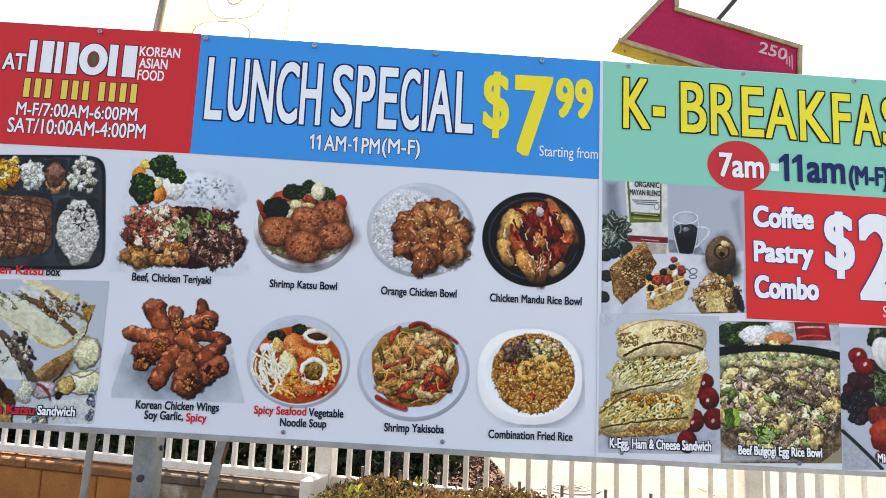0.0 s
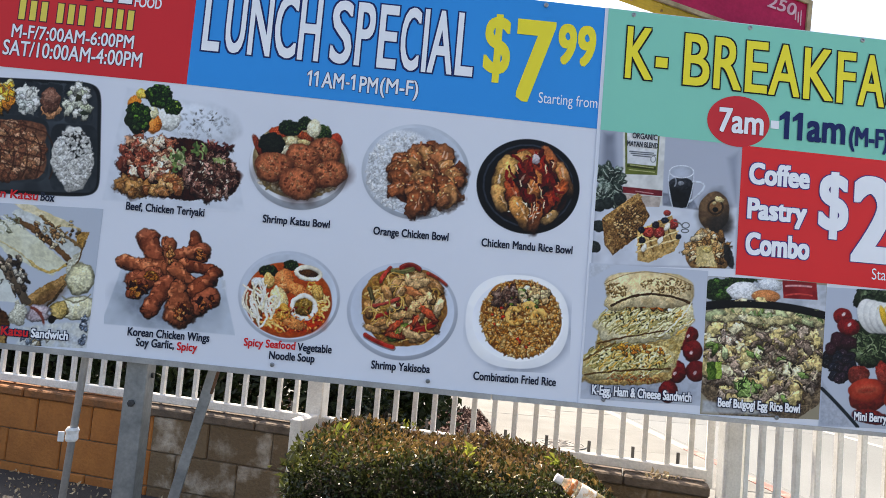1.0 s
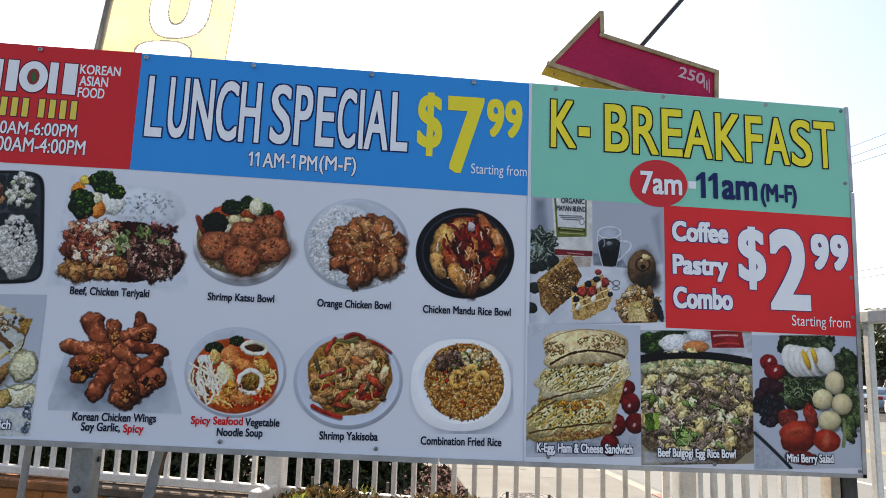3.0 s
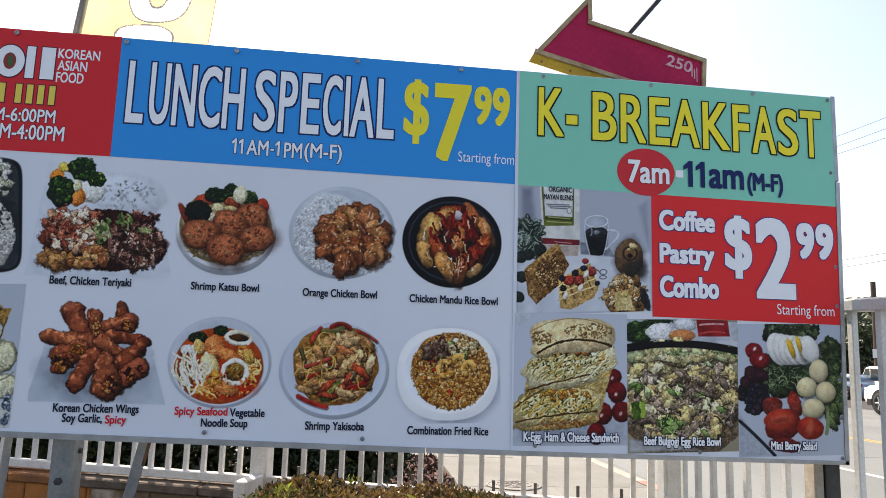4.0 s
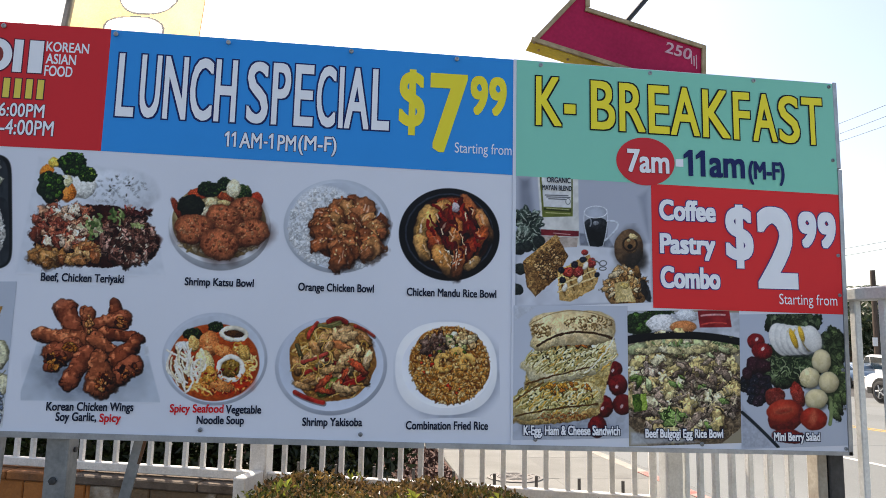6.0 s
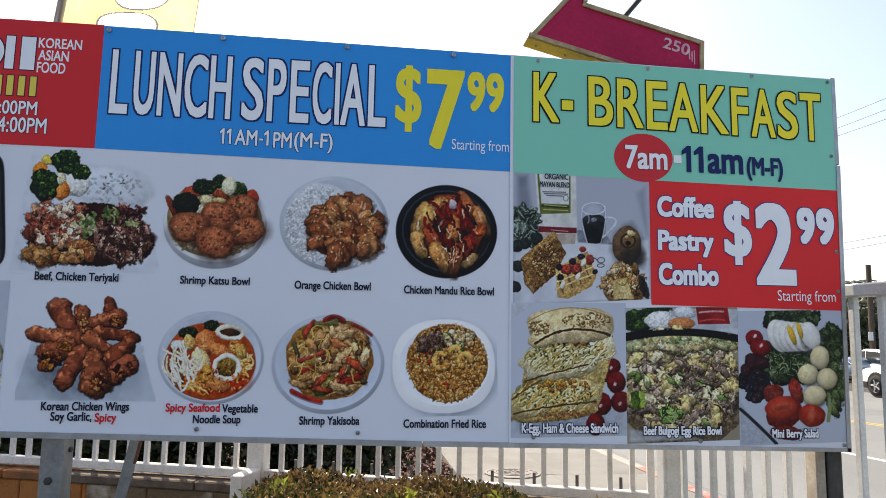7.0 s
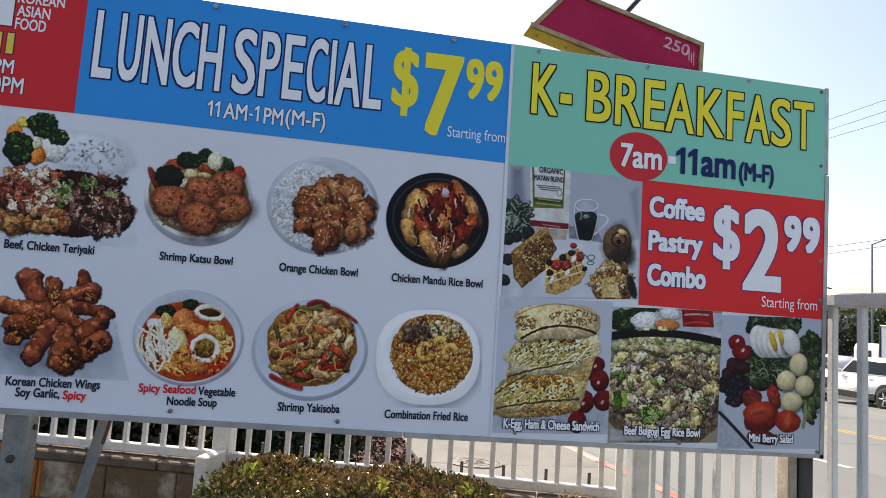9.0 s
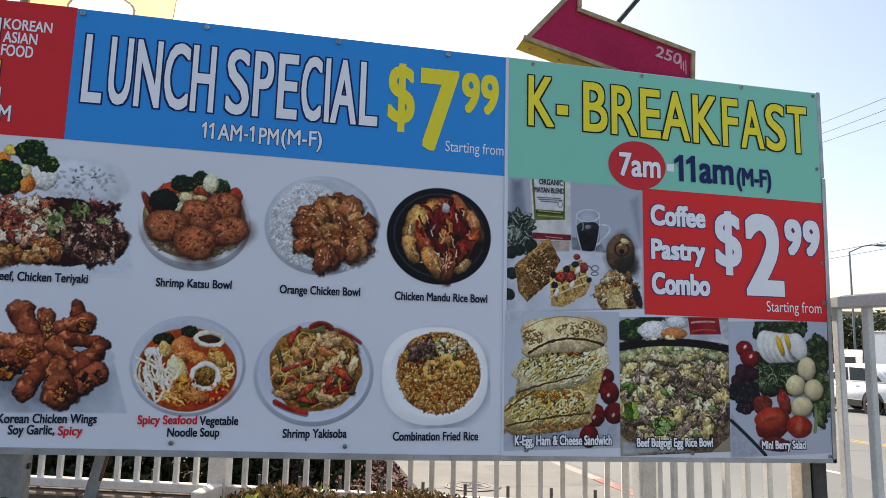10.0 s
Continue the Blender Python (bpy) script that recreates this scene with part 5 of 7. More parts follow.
def photo_yakisoba():
    p = Photo(LD, -2, 376, 488, 818, SHEET, 59)
    p.blob(186, 654, 180, 157, 0, "ccd3e0", "c2cad8", wob=0, tex=0.02, light=0.25)
    p.blob(186, 652, 168, 145, 0, "c4ccda", "ccd3e0", wob=0, tex=0.02, light=-0.12)
    p.blob(188, 636, 142, 132, 0, "a87440", "84582c", wob=0.1, tex=0.2, light=0.1)
    p.threads(260, 188, 636, 116, 106, 50, 6.5, ["c49a58", "a87c3c", "d8b474", "8f642e", "b48644"], None, 0.6)
    p.threads(60, 188, 636, 112, 104, 46, 6, ["e0c088", "7a5226", "caa262"], None, 0.7)
    for u, v, a, b, g in ((157, 566, 46, 15, -55), (250, 569, 42, 15, 50), (284, 565, 40, 17, 35), (214, 562, 34, 14, 70), (192, 541, 30, 13, 10), (207, 610, 44, 17, 75), (149, 697, 48, 13, -12), (187, 672, 34, 15, 30), (110, 695, 34, 11, -20), (92, 715, 32, 10, 20), (225, 540, 30, 13, -20), (264, 602, 38, 12, 40), (113, 623, 40, 12, -40), (135, 600, 36, 14, 60), (74, 652, 30, 13, 80), (178, 587, 34, 13, -60), (241, 646, 40, 16, 80), (300, 640, 40, 13, -70), (243, 735, 36, 14, -20), (290, 690, 32, 12, 65), (160, 640, 40, 12, 25), (222, 690, 36, 12, -50)):
        p.chunk(u, v, a, b, g, p.rng.choice(["d4a878", "c89866", "deb98c", "bc8856", "d0a270"]), "4a2a12", 0.3, 0.2, 0.5, 0.12)
    for a, b, c, w, col in (
            ((139, 515), (121, 537), (110, 562), 11, "b04034"), ((175, 512), (203, 502), (232, 513), 15, "8c2a24"),
            ((261, 526), (289, 537), (323, 560), 9, "a03428"), ((85, 641), (128, 631), (171, 613), 10, "a8483c"),
            ((100, 676), (121, 667), (146, 660), 11, "a03028"), ((171, 634), (212, 660), (239, 703), 16, "7a241c"),
            ((214, 716), (250, 708), (286, 690), 19, "a02a22"), ((70, 735), (113, 756), (160, 770), 14, "b02c22"),
            ((149, 524), (178, 526), (210, 516), 15, "757448"), ((74, 587), (80, 602), (88, 622), 13, "5a5436"), ((139, 655), (160, 646), (186, 642), 11, "7a6c4c")):
        p.stroke([(a[0] + 2, a[1] + 4), (b[0] + 2, b[1] + 4), (c[0] + 2, c[1] + 4)], w * 1.2, "32160c", alpha=0.45)
        p.stroke([a, b, c], w, col, light=0.12, tex=0.3)
        p.stroke([(a[0], a[1] - w * 0.3), (b[0], b[1] - w * 0.3), (c[0], c[1] - w * 0.3)], w * 0.18, "e8a890", 0, 0.25, 0)
    p.chunk(178, 722, 44, 19, -32, "78893a", "2c3010", 0.3, 0.12)
    p.threads(34, 188, 640, 120, 104, 40, 4.5, ["c49a58", "b08644", "d0aa68"], None, 0.7)
    p.chunks(16, 190, 640, 110, 100, 34, 11, ["d0a470", "d8b080", "c08c58", "b05034", "c87e50"], 30, 90, 0.15, 0.35, 0.4)
    p.ruffle(188, 636, 150, 140, 1.6, 14, 0.08, 1.1, 1.05)
    p.hang("photo_yakisoba", 0.0007, "printed photo of fried noodles with peppers on a plate", True)


def photo_fried_rice():
    p = Photo(LD, 386, 740, 508, 828, SHEET, 61)
    p.blob(572, 680, 174, 156, 0, "98a2b6", alpha=0.6, wob=0, tex=0, light=0, soft=14)
    p.blob(562, 667, 170, 152, 0, "fdfeff", "f4f6fb", wob=0, tex=0.01, light=0.08, power=2.4)
    p.blob(564, 664, 150, 132, 0, "eceff6", "f6f8fc", wob=0, tex=0.01, light=-0.08)
    p.blob(573, 657, 132, 126, 0, "a8682c", "7d4a1e", wob=0.06, tex=0.2, light=0.2)
    p.grains(1700, 573, 657, 132, 125, 5.0, ["c98c44", "b0702e", "dcae70", "94582a", "d0964c", "e2c088"])
    p.chunks(34, 528, 596, 44, 50, 14, 8, ["6a4c40", "7d6052", "54382e", "94786a"], 30, 90, 0.2)
    p.chunks(22, 612, 580, 46, 32, 13, 9, ["e0d4b8", "c8b48c", "a8ac70", "d0ac78"], 0, 90, 0.2)
    for u, v, r0, a0, a1 in ((552, 650, 24, 40, 300), (600, 628, 20, 200, 430), (632, 650, 20, 120, 360)):
        p.stroke([(u + r0 * math.cos(radians(a0 + (a1 - a0) * k / 9)) + 2, v + r0 * math.sin(radians(a0 + (a1 - a0) * k / 9)) + 5) for k in range(10)], 21, "5a3414", 0, 0.5)
        p.stroke([(u + r0 * math.cos(radians(a0 + (a1 - a0) * k / 9)), v + r0 * math.sin(radians(a0 + (a1 - a0) * k / 9))) for k in range(10)], 19, "e4b468", 0.6, tex=0.08)
    p.pile(4, 500, 660, 30, 40, 7, ["b53a20", "c4502c"], 1.3)
    p.pile(4, 590, 730, 36, 20, 8, ["b53a20", "c4502c"], 1.3)
    p.pile(7, 590, 600, 60, 40, 5, ["6a8034", "4f6a2a"], 1.5)
    p.grains(160, 573, 690, 120, 80, 4.6, ["dcae6c", "c98c44"])
    p.ruffle(573, 657, 140, 134, 1.2, 11, 0.14, 1.12, 1.0)
    p.hang("photo_fried_rice", 0.0007, "printed photo of fried rice on a white plate", True)


def photo_coffee():
    p = Photo(LCOF, 22, 728, 8, 705, "b4bac8", 67)
    p.poly([(22, 8), (110, 8), (140, 260), (22, 420)], "7d8494", "8d94a4", alpha=0.8, fade=40, grain=200)
    p.poly([(640, 130), (728, 70), (728, 380), (700, 380)], "8b93a4", "9ba3b4", alpha=0.8, fade=40, grain=200)
    p.poly([(22, 400), (360, 380), (728, 385), (728, 705), (22, 705)], "c9ced9", "d6dae2", fade=14, grain=160)
    p.poly([(340, 320), (500, 350), (540, 415), (350, 395)], "6f7684", "868d9c", fade=8, alpha=0.8)
    p.poly([(130, 8), (345, 8), (350, 395), (155, 400)], "dcdcd8", "cfcfcc", grain=70, fade=4)
    p.poly([(142, 8), (316, 8), (314, 236), (158, 236)], "76803c", "6a7434", grain=60)
    p.poly([(152, 8), (308, 8), (306, 190), (164, 180)], "e2e4e4", "d6d8da", grain=60)
    p.poly([(164, 186), (306, 196), (306, 212), (164, 200)], "4a5228")
    p.poly([(150, 300), (345, 315), (345, 345), (152, 332)], "8f2c34", "7a2430")
    p.poly([(154, 335), (342, 350), (335, 400), (158, 398)], "c4b6ac", "b0a298")
    for k, (v, a, b) in enumerate(((118, 172, 290), (128, 180, 300), (138, 190, 276))):
        p.stroke([(a, v), (b, v + 6)], 5, "5a5f66", 0)
    p.ring(290, 155, 12, 16, 3, "6a7074", 0)
    p.stroke([(180, 188), (295, 200)], 4, "c9c890", 0)
    p.stroke([(175, 212), (300, 222)], 4, "c9c890", 0)
    p.stroke([(215, 322), (300, 332)], 4, "d8a8a8", 0)
    R = p.rng
    for _ in range(46):
        u, v, g = R.uniform(22, 140), R.uniform(200, 400), R.uniform(0, 180)
        p.blob(u, v, 34, 15, g, R.choice(["4c5a50", "66766a", "37443c", "8a988c"]), "2c3832", light=0.5, tex=0.2)
        p.stroke([(u - 24 * math.cos(radians(g)), v - 24 * math.sin(radians(g))), (u + 24 * math.cos(radians(g)), v + 24 * math.sin(radians(g)))], 4, "c0c8bc", 0)
    for u, v in ((80, 390), (40, 400), (45, 505), (30, 610), (142, 365)):
        p.blob(u, v, 32, 30, 30, "262c2c", "3f4a44")
    p.blob(434, 290, 62, 110, 0, "a8b0bd", "98a0ae", alpha=0.6, wob=0, tex=0.03, power=3)
    p.poly([(372, 270), (494, 270), (476, 395), (446, 402), (402, 396)], "23262c", "14161b")
    p.blob(434, 278, 60, 34, 0, "3a3e46", "1f2228", wob=0)
    p.ring(434, 215, 60, 32, 5, "dfe4ea", 0)
    p.stroke([(374, 215), (376, 300), (400, 398)], 4, "d0d6de", 0)
    p.stroke([(494, 215), (492, 300), (470, 398)], 4, "d0d6de", 0)
    p.blob(434, 275, 16, 12, 0, "c4cad2", alpha=0.7)
    p.stroke([(405, 250), (410, 270), (404, 290)], 7, "c4cad2", 0, 0.7)
    p.stroke([(494, 265), (550, 290), (482, 368)], 12, "cdd4dc", 0.3, 0.85)
    p.blob(606, 425, 72, 108, 8, "2c2824", alpha=0.5, soft=12)
    p.blob(606, 415, 76, 102, 0, "7d6044", "5a4232", wob=0.05, tex=0.15, light=0.5)
    p.blob(640, 480, 60, 62, 0, "2e2a28", "3f3630", alpha=0.85, soft=10)
    p.blob(612, 395, 44, 46, 0, "8f6a44", "6a4a30", wob=0.12)
    p.ring(612, 392, 36, 36, 9, "3f2e22")
    p.blob(628, 352, 24, 14, 20, "e2cf9c", "c4a870", wob=0.3)
    p.blob(612, 405, 14, 13, 0, "16120f")
    p.blob(605, 372, 10, 8, 0, "d8c490")
    p.poly([(60, 470), (230, 335), (290, 445), (230, 560), (125, 650), (80, 600)], "8f6a40", "6a4a2c", grain=16, tex=0.35)
    p.poly([(60, 465), (225, 330), (250, 350), (100, 490)], "c09a64", "9c7444", grain=12, tex=0.3)
    p.poly([(62, 480), (108, 490), (140, 560), (125, 655), (85, 600)], "b08a58", "7d5a38", grain=14, tex=0.25)
    p.pile(130, 195, 480, 70, 85, 8, ["7a5636", "b08a5a", "8f683e", "c8a474"], 1.6)
    p.poly([(235, 520), (400, 440), (445, 570), (420, 625), (300, 685), (245, 675)], "c9a468", "b08a50", grain=22, tex=0.2)
    for k in range(4):
        p.stroke([(250 + 45 * k, 560 - 18 * k), (262 + 46 * k, 610 - 18 * k), (275 + 46 * k, 650 - 22 * k)], 9, "8a6434")
    for k in range(3):
        p.stroke([(238, 560 + 36 * k), (340, 525 + 34 * k), (435, 480 + 40 * k)], 9, "e2c48c")
    for u, v, a, b, c in ((292, 530, 30, 28, "b54438"), (342, 530, 28, 32, "a83a30"), (412, 486, 22, 26, "b03c34"), (376, 430, 18, 16, "b03a34"), (255, 518, 18, 17, "23283a"), (262, 570, 17, 18, "1f2434"), (367, 468, 18, 16, "2c3446"), (322, 492, 18, 17, "262230"), (438, 550, 14, 14, "23283a")):
        p.blob(u, v, a, b, 0, c, gloss=0.2, light=0.6)
    for u, v in ((272, 610), (380, 500), (350, 570)):
        p.blob(u, v, 12, 24, 20, "ece6da", "d8d0bc")
    p.ring(470, 490, 18, 14, 4, "4a4e52", 0)
    p.ring(468, 518, 18, 9, 4, "4a4e52", 0)
    p.stroke([(410, 470), (440, 480), (455, 500)], 6, "6a6e72", 0)
    p.blob(590, 645, 112, 92, 0, "a87c4c", "7d5836", wob=0.15, tex=0.25)
    p.pile(90, 580, 600, 100, 80, 20, ["cca46c", "a07444", "dcc49c", "8a6238", "b88c5a"], 2.2)
    p.poly([(528, 600), (600, 580), (640, 700), (530, 700)], "d2bd8a", "c0a870", grain=24, tex=0.15, fade=5)
    p.blob(580, 610, 24, 18, 0, "b59a58", "d8c890", gloss=0.15)
    p.blob(690, 640, 20, 66, -18, "1f2026", alpha=0.85)
    p.ruffle(180, 490, 135, 160, 1.6, 14, 0.1, 1.1, 1.0)
    p.ruffle(340, 560, 115, 130, 2.2, 12, 0.08, 1.1, 0.9)
    p.ruffle(600, 620, 120, 100, 4, 16, 0.16, 1.1, 0.95)
    p.ruffle(80, 300, 75, 110, 4, 12, 0.2)
    p.hang("photo_coffee", 0.0046, "printed photo of coffee, toast, waffle and muffin")


def photo_egg_sandwich():
    p = Photo(LSAN, 25, 622, 15, 730, "c2c9d6", 71)
    p.poly([(25, 15), (160, 15), (25, 110)], "d4dae4", alpha=0.7, fade=10)
    p.blob(330, 650, 260, 60, 0, "9aa2b0", alpha=0.6, soft=30, wob=0, tex=0, light=0)
    for u, v, a, b in ((545, 360, 46, 44), (500, 405, 44, 40), (566, 445, 50, 58), (590, 550, 54, 56), (490, 560, 50, 60), (455, 665, 48, 60)):
        p.blob(u, v, a, b, 0, "7d1f22", "54141a", wob=0.04, tex=0.08, light=0.65)
        p.blob(u - 6, v + 10, 8, 12, 20, "f0dede", alpha=0.8, light=0)
    p.poly([(120, 150), (540, 100), (560, 250), (470, 600), (60, 640), (30, 470), (95, 330)], "c4b078", "a88e54", grain=24, tex=0.2, fade=8)
    p.blob(240, 600, 215, 46, -5, "cfae70", "a87c44", wob=0.1, tex=0.2, grain=20, power=3)
    p.blob(250, 525, 235, 92, -8, "e0cf9c", "c4a868", wob=0.14, tex=0.14, grain=22, power=2.6)
    p.blob(270, 405, 190, 34, -12, "cfb478", "a88448", wob=0.12, tex=0.2, power=3)
    p.blob(320, 310, 246, 105, -14, "e6dab4", "d0be8c", wob=0.12, tex=0.12, grain=24, power=2.6)
    p.threads(300, 320, 300, 225, 88, 50, 7, ["e2dab4", "d4cc96", "c0b47c", "b0a268", "9a8a54", "cfa858"], -40, 0.15)
    p.grains(80, 320, 300, 205, 70, 4.5, ["4a4a28", "6a6838", "5d482c"])
    p.pile(16, 330, 225, 150, 14, 12, ["c88a3c", "b06a2c"], 2.0)
    p.threads(260, 250, 515, 212, 80, 48, 7, ["e2dab4", "d4cc96", "c0b47c", "d0a850", "94864e", "ac9e60"], -38, 0.15)
    p.grains(80, 250, 515, 200, 66, 4.5, ["4a4a28", "6a6838", "8a5a2c"])
    p.pile(24, 290, 460, 140, 26, 12, ["c8903c", "b5702c"], 2.0)
    p.stroke([(90, 440), (230, 395), (440, 345)], 9, "6e4c26")
    p.stroke([(40, 605), (230, 570), (460, 548)], 9, "6e4c26")
    p.stroke([(30, 530), (110, 470), (180, 430)], 8, "7a5a30")
    p.blob(330, 138, 226, 96, -2, "decaa0", "ccb080", wob=0.07, tex=0.14, grain=40, power=2.8, light=0.4)
    p.blob(185, 205, 78, 52, -20, "d8c69c", "bfa674", wob=0.1, tex=0.12)
    p.grains(110, 410, 108, 130, 42, 5, ["8a683c", "a07c48", "b08e5a"], 2.2)
    p.grains(60, 170, 150, 56, 38, 5, ["94703f", "a88450"], 2.2)
    p.stroke([(150, 235), (330, 160), (545, 195)], 12, "5a3e22")
    p.stroke([(108, 120), (320, 42), (550, 100)], 4, "8a683c", alpha=0.7)
    p.grains(70, 280, 610, 130, 22, 5, ["b06c3c", "9c5a30", "c98a4c"], 2.2)
    p.stroke([(545, 190), (500, 270), (400, 380)], 9, "e8e4d4", 0.1, alpha=0.8)
    p.ruffle(300, 360, 290, 320, 2.4, 18, 0.12, 1.14, 0.95, power=4)
    p.hang("photo_egg_sandwich", 0.0048, "printed photo of a stacked egg sandwich with cherries")


def photo_bulgogi():
    p = Photo(LBUL, 22, 612, 15, 735, "a39a84", 73)
    p.poly([(22, 15), (612, 30), (612, 200), (22, 160)], "c4c9d2", "b4bac4", grain=60)
    p.poly([(390, 15), (560, 20), (570, 110), (400, 110)], "a82c30", "8f2026", grain=50)
    p.stroke([(410, 45), (470, 40), (535, 42)], 10, "d8a0a0", 0)
    p.stroke([(412, 95), (470, 85), (540, 90)], 10, "cf4a44", 0.3)
    p.broccoli(90, 85, 80, 60, "2c4a24", "4f7a34")
    p.broccoli(190, 25, 70, 20, "2c4a24", "4f7a34")
    p.blob(205, 85, 80, 54, 0, "e6e6e6", "cfd2d4", wob=0.15)
    p.blob(330, 45, 60, 36, 0, "d6dade", "c4c9d0")
    p.blob(312, 105, 70, 34, 0, "d08a58", "b56c3c", wob=0.05)
    p.stroke([(15, 174), (320, 152), (625, 196)], 44, "15171c", 0.2)
    p.blob(310, 470, 330, 320, 0, "85745e", "5e4f40", wob=0.08, tex=0.3, grain=24, light=0.05)
    p.chunks(170, 310, 440, 300, 260, 34, 18, ["a69686", "b4a290", "8e7c6c", "beac98", "82726a"], 10, 90, 0.15, 0.6, 0.35)
    p.chunks(80, 310, 420, 295, 270, 50, 28, ["dccb98", "d2be86", "e4dab4", "ccb580", "dcc88c"], 0, 90, 0.15, 0.6, 0.3)
    p.chunks(46, 330, 450, 280, 200, 36, 13, ["8c7a6c", "786658", "a08c7c", "9c8a78"], 10, 70, 0.2, 0.6, 0.35)
    p.chunks(26, 310, 215, 285, 40, 40, 22, ["dcd09c", "cfc08a", "e4dcba", "b4bc8c"], 0, 60, 0.2, 0.35, 0.4)
    p.chunks(12, 300, 420, 290, 250, 30, 12, ["7d9850", "9cb070", "64803c", "b4c090"], 0, 90, 0.2, 0.3, 0.4)
    p.threads(18, 250, 215, 120, 36, 34, 9, ["7d9a5c", "a8bc88", "54703c", "c8d0a8"], None, 0.5)
    p.threads(16, 520, 215, 70, 26, 30, 8, ["7d9a5c", "54703c"], None, 0.5)
    p.poly([(40, 470), (108, 455), (118, 545), (50, 555)], "5c7a34", "3f5a24", grain=10, tex=0.2)
    p.poly([(84, 458), (118, 462), (114, 548), (92, 548)], "a0b85c", "86a044", grain=10, tex=0.15)
    p.blob(236, 590, 54, 46, 0, "94b06c", "6c8a48", wob=0.5, edge=0.5)
    p.threads(14, 236, 585, 40, 34, 36, 6, ["a8c07c", "3c5428"], None, 0.8)
    for u, v, g in ((300, 580, 30), (430, 640, 40), (520, 510, 20), (250, 410, 30), (400, 430, -20)):
        p.blob(u, v, 30, 13, g, "6e8a4c", "98ac70", wob=0.35, edge=0.3)
    p.threads(30, 400, 520, 180, 110, 50, 6, ["2c241c", "a0947c", "c4b89c"], None, 0.4)
    p.poly([(22, 650), (300, 690), (460, 735), (22, 735)], "c4ccd6", "b4bcc8", fade=20, alpha=0.75)
    p.ruffle(316, 480, 310, 262, 4, 22, 0.12, 1.1, 1.0, power=6)
    p.stroke([(15, 176), (320, 154), (625, 198)], 34, "15171c", 0.2)
    p.chunks(16, 310, 226, 285, 12, 38, 16, ["dcd09c", "cfc08a", "e4dcba", "b4bc8c"], 0, 30, 0.1, 0.5, 0.3)
    p.hang("photo_bulgogi", 0.0050, "printed photo of beef and egg rice in a dark pan")


def photo_salad():
    p = Photo(LSAL, 22, 606, 12, 726, "b8c1d0", 79)
    p.poly([(22, 480), (200, 726), (22, 726)], "a8b0bf", "b0b8c6", fade=10)
    p.stroke([(28, 535), (120, 620), (220, 722)], 17, "23303a", 0.2)
    green = ["3f5238", "546848", "2c3c28", "68795a", "354830"]
    p.pile(60, 330, 60, 140, 40, 34, green, 1.8)
    p.pile(40, 540, 200, 60, 90, 40, ["4a5c3c", "5d7048", "3a4a30"], 2.2)
    p.pile(90, 280, 300, 150, 90, 34, green, 2.0)
    p.pile(50, 560, 440, 46, 130, 36, ["5a6e44", "708456", "48583a"], 2.4, ang=75)
    p.stroke([(515, 470), (520, 540), (510, 610)], 20, "8a9c68")
    p.pile(34, 110, 400, 70, 90, 26, ["23283a", "2c2434", "1c2028", "3a2a3a"], 1.1, gloss=0.3)
    p.threads(40, 290, 290, 120, 70, 60, 6, ["8a9a78", "2a3826", "6a7c58"], None, 0.6)
    for u, v, a, b in ((100, 285, 46, 46), (150, 295, 44, 38), (60, 330, 28, 36)):
        p.blob(u, v, a, b, 0, "43202c", "2c1520", gloss=0.15, light=0.6)
    for u, v, a, b in ((112, 160, 48, 44), (145, 212, 58, 46)):
        p.blob(u, v, a, b, 10, "8f2024", "6a161c", wob=0.04, light=0.6)
        p.blob(u + 4, v - 12, 8, 12, 40, "f0d8d8", light=0)
    for k, u in enumerate((250, 282, 312, 345, 385, 425)):
        p.blob(u + 4, 152 + 4 * k, 62, 92 - 3 * k, -22, "8d93a0", alpha=0.55, soft=4, wob=0)
        p.blob(u, 150 + 2 * k - (10 if k == 5 else 0), 60 if k < 5 else 52, 92 - 3 * k, -22, "e6e6e2", "d4d6d4", wob=0.03, tex=0.05, light=0.25)
        if k in (2, 3, 4):
            p.blob(u + 4, 158, 22, 62, -20, "d8b040", "c49a30", wob=0.08)
        if k in (3, 4):
            p.blob(u + 16, 150, 18, 70, -20, "ebe9e2", wob=0.03)
    p.blob(322, 148, 17, 58, -20, "d8ae3c", "c49a30", wob=0.08)
    p.blob(366, 122, 14, 46, -16, "dcb444", "c8a034", wob=0.08)
    for u, v, a, b in ((474, 272, 54, 64), (405, 360, 58, 56), (512, 388, 58, 58), (438, 475, 64, 54)):
        p.blob(u + 4, v + 6, a * 1.04, b * 1.04, 0, "2c3424", alpha=0.6, soft=5, wob=0)
        p.blob(u, v, a, b, 0, "d6cba6", "c4b88c", wob=0.05, tex=0.03, light=0.45)
    p.blob(210, 460, 54, 50, 0, "8f3a30", "5d1f1c", gloss=0.1)
    p.blob(335, 450, 36, 70, -18, "983a30", "6e241e", gloss=0.1, light=0.6)
    p.blob(265, 560, 100, 84, -12, "8f2a24", "6a1c1a", wob=0.1)
    p.blob(252, 535, 88, 60, -8, "b8402e", "a0301f", wob=0.08, tex=0.06, light=0.35)
    p.blob(256, 530, 52, 20, -8, "d8765a", "c05a42", wob=0.2, tex=0.08, light=0.1, alpha=0.8, soft=6)
    p.blob(256, 533, 34, 9, -8, "94281c", wob=0.2, alpha=0.8, soft=4)
    p.blob(420, 580, 76, 60, 10, "b03626", "8a2418", wob=0.06, tex=0.06, light=0.4)
    p.blob(418, 575, 22, 40, 15, "d07a5c", "b85840", wob=0.2, tex=0.08, light=0.1, alpha=0.75, soft=6)
    p.blob(280, 668, 90, 38, 8, "8a2824", "6a1c1a", wob=0.1)
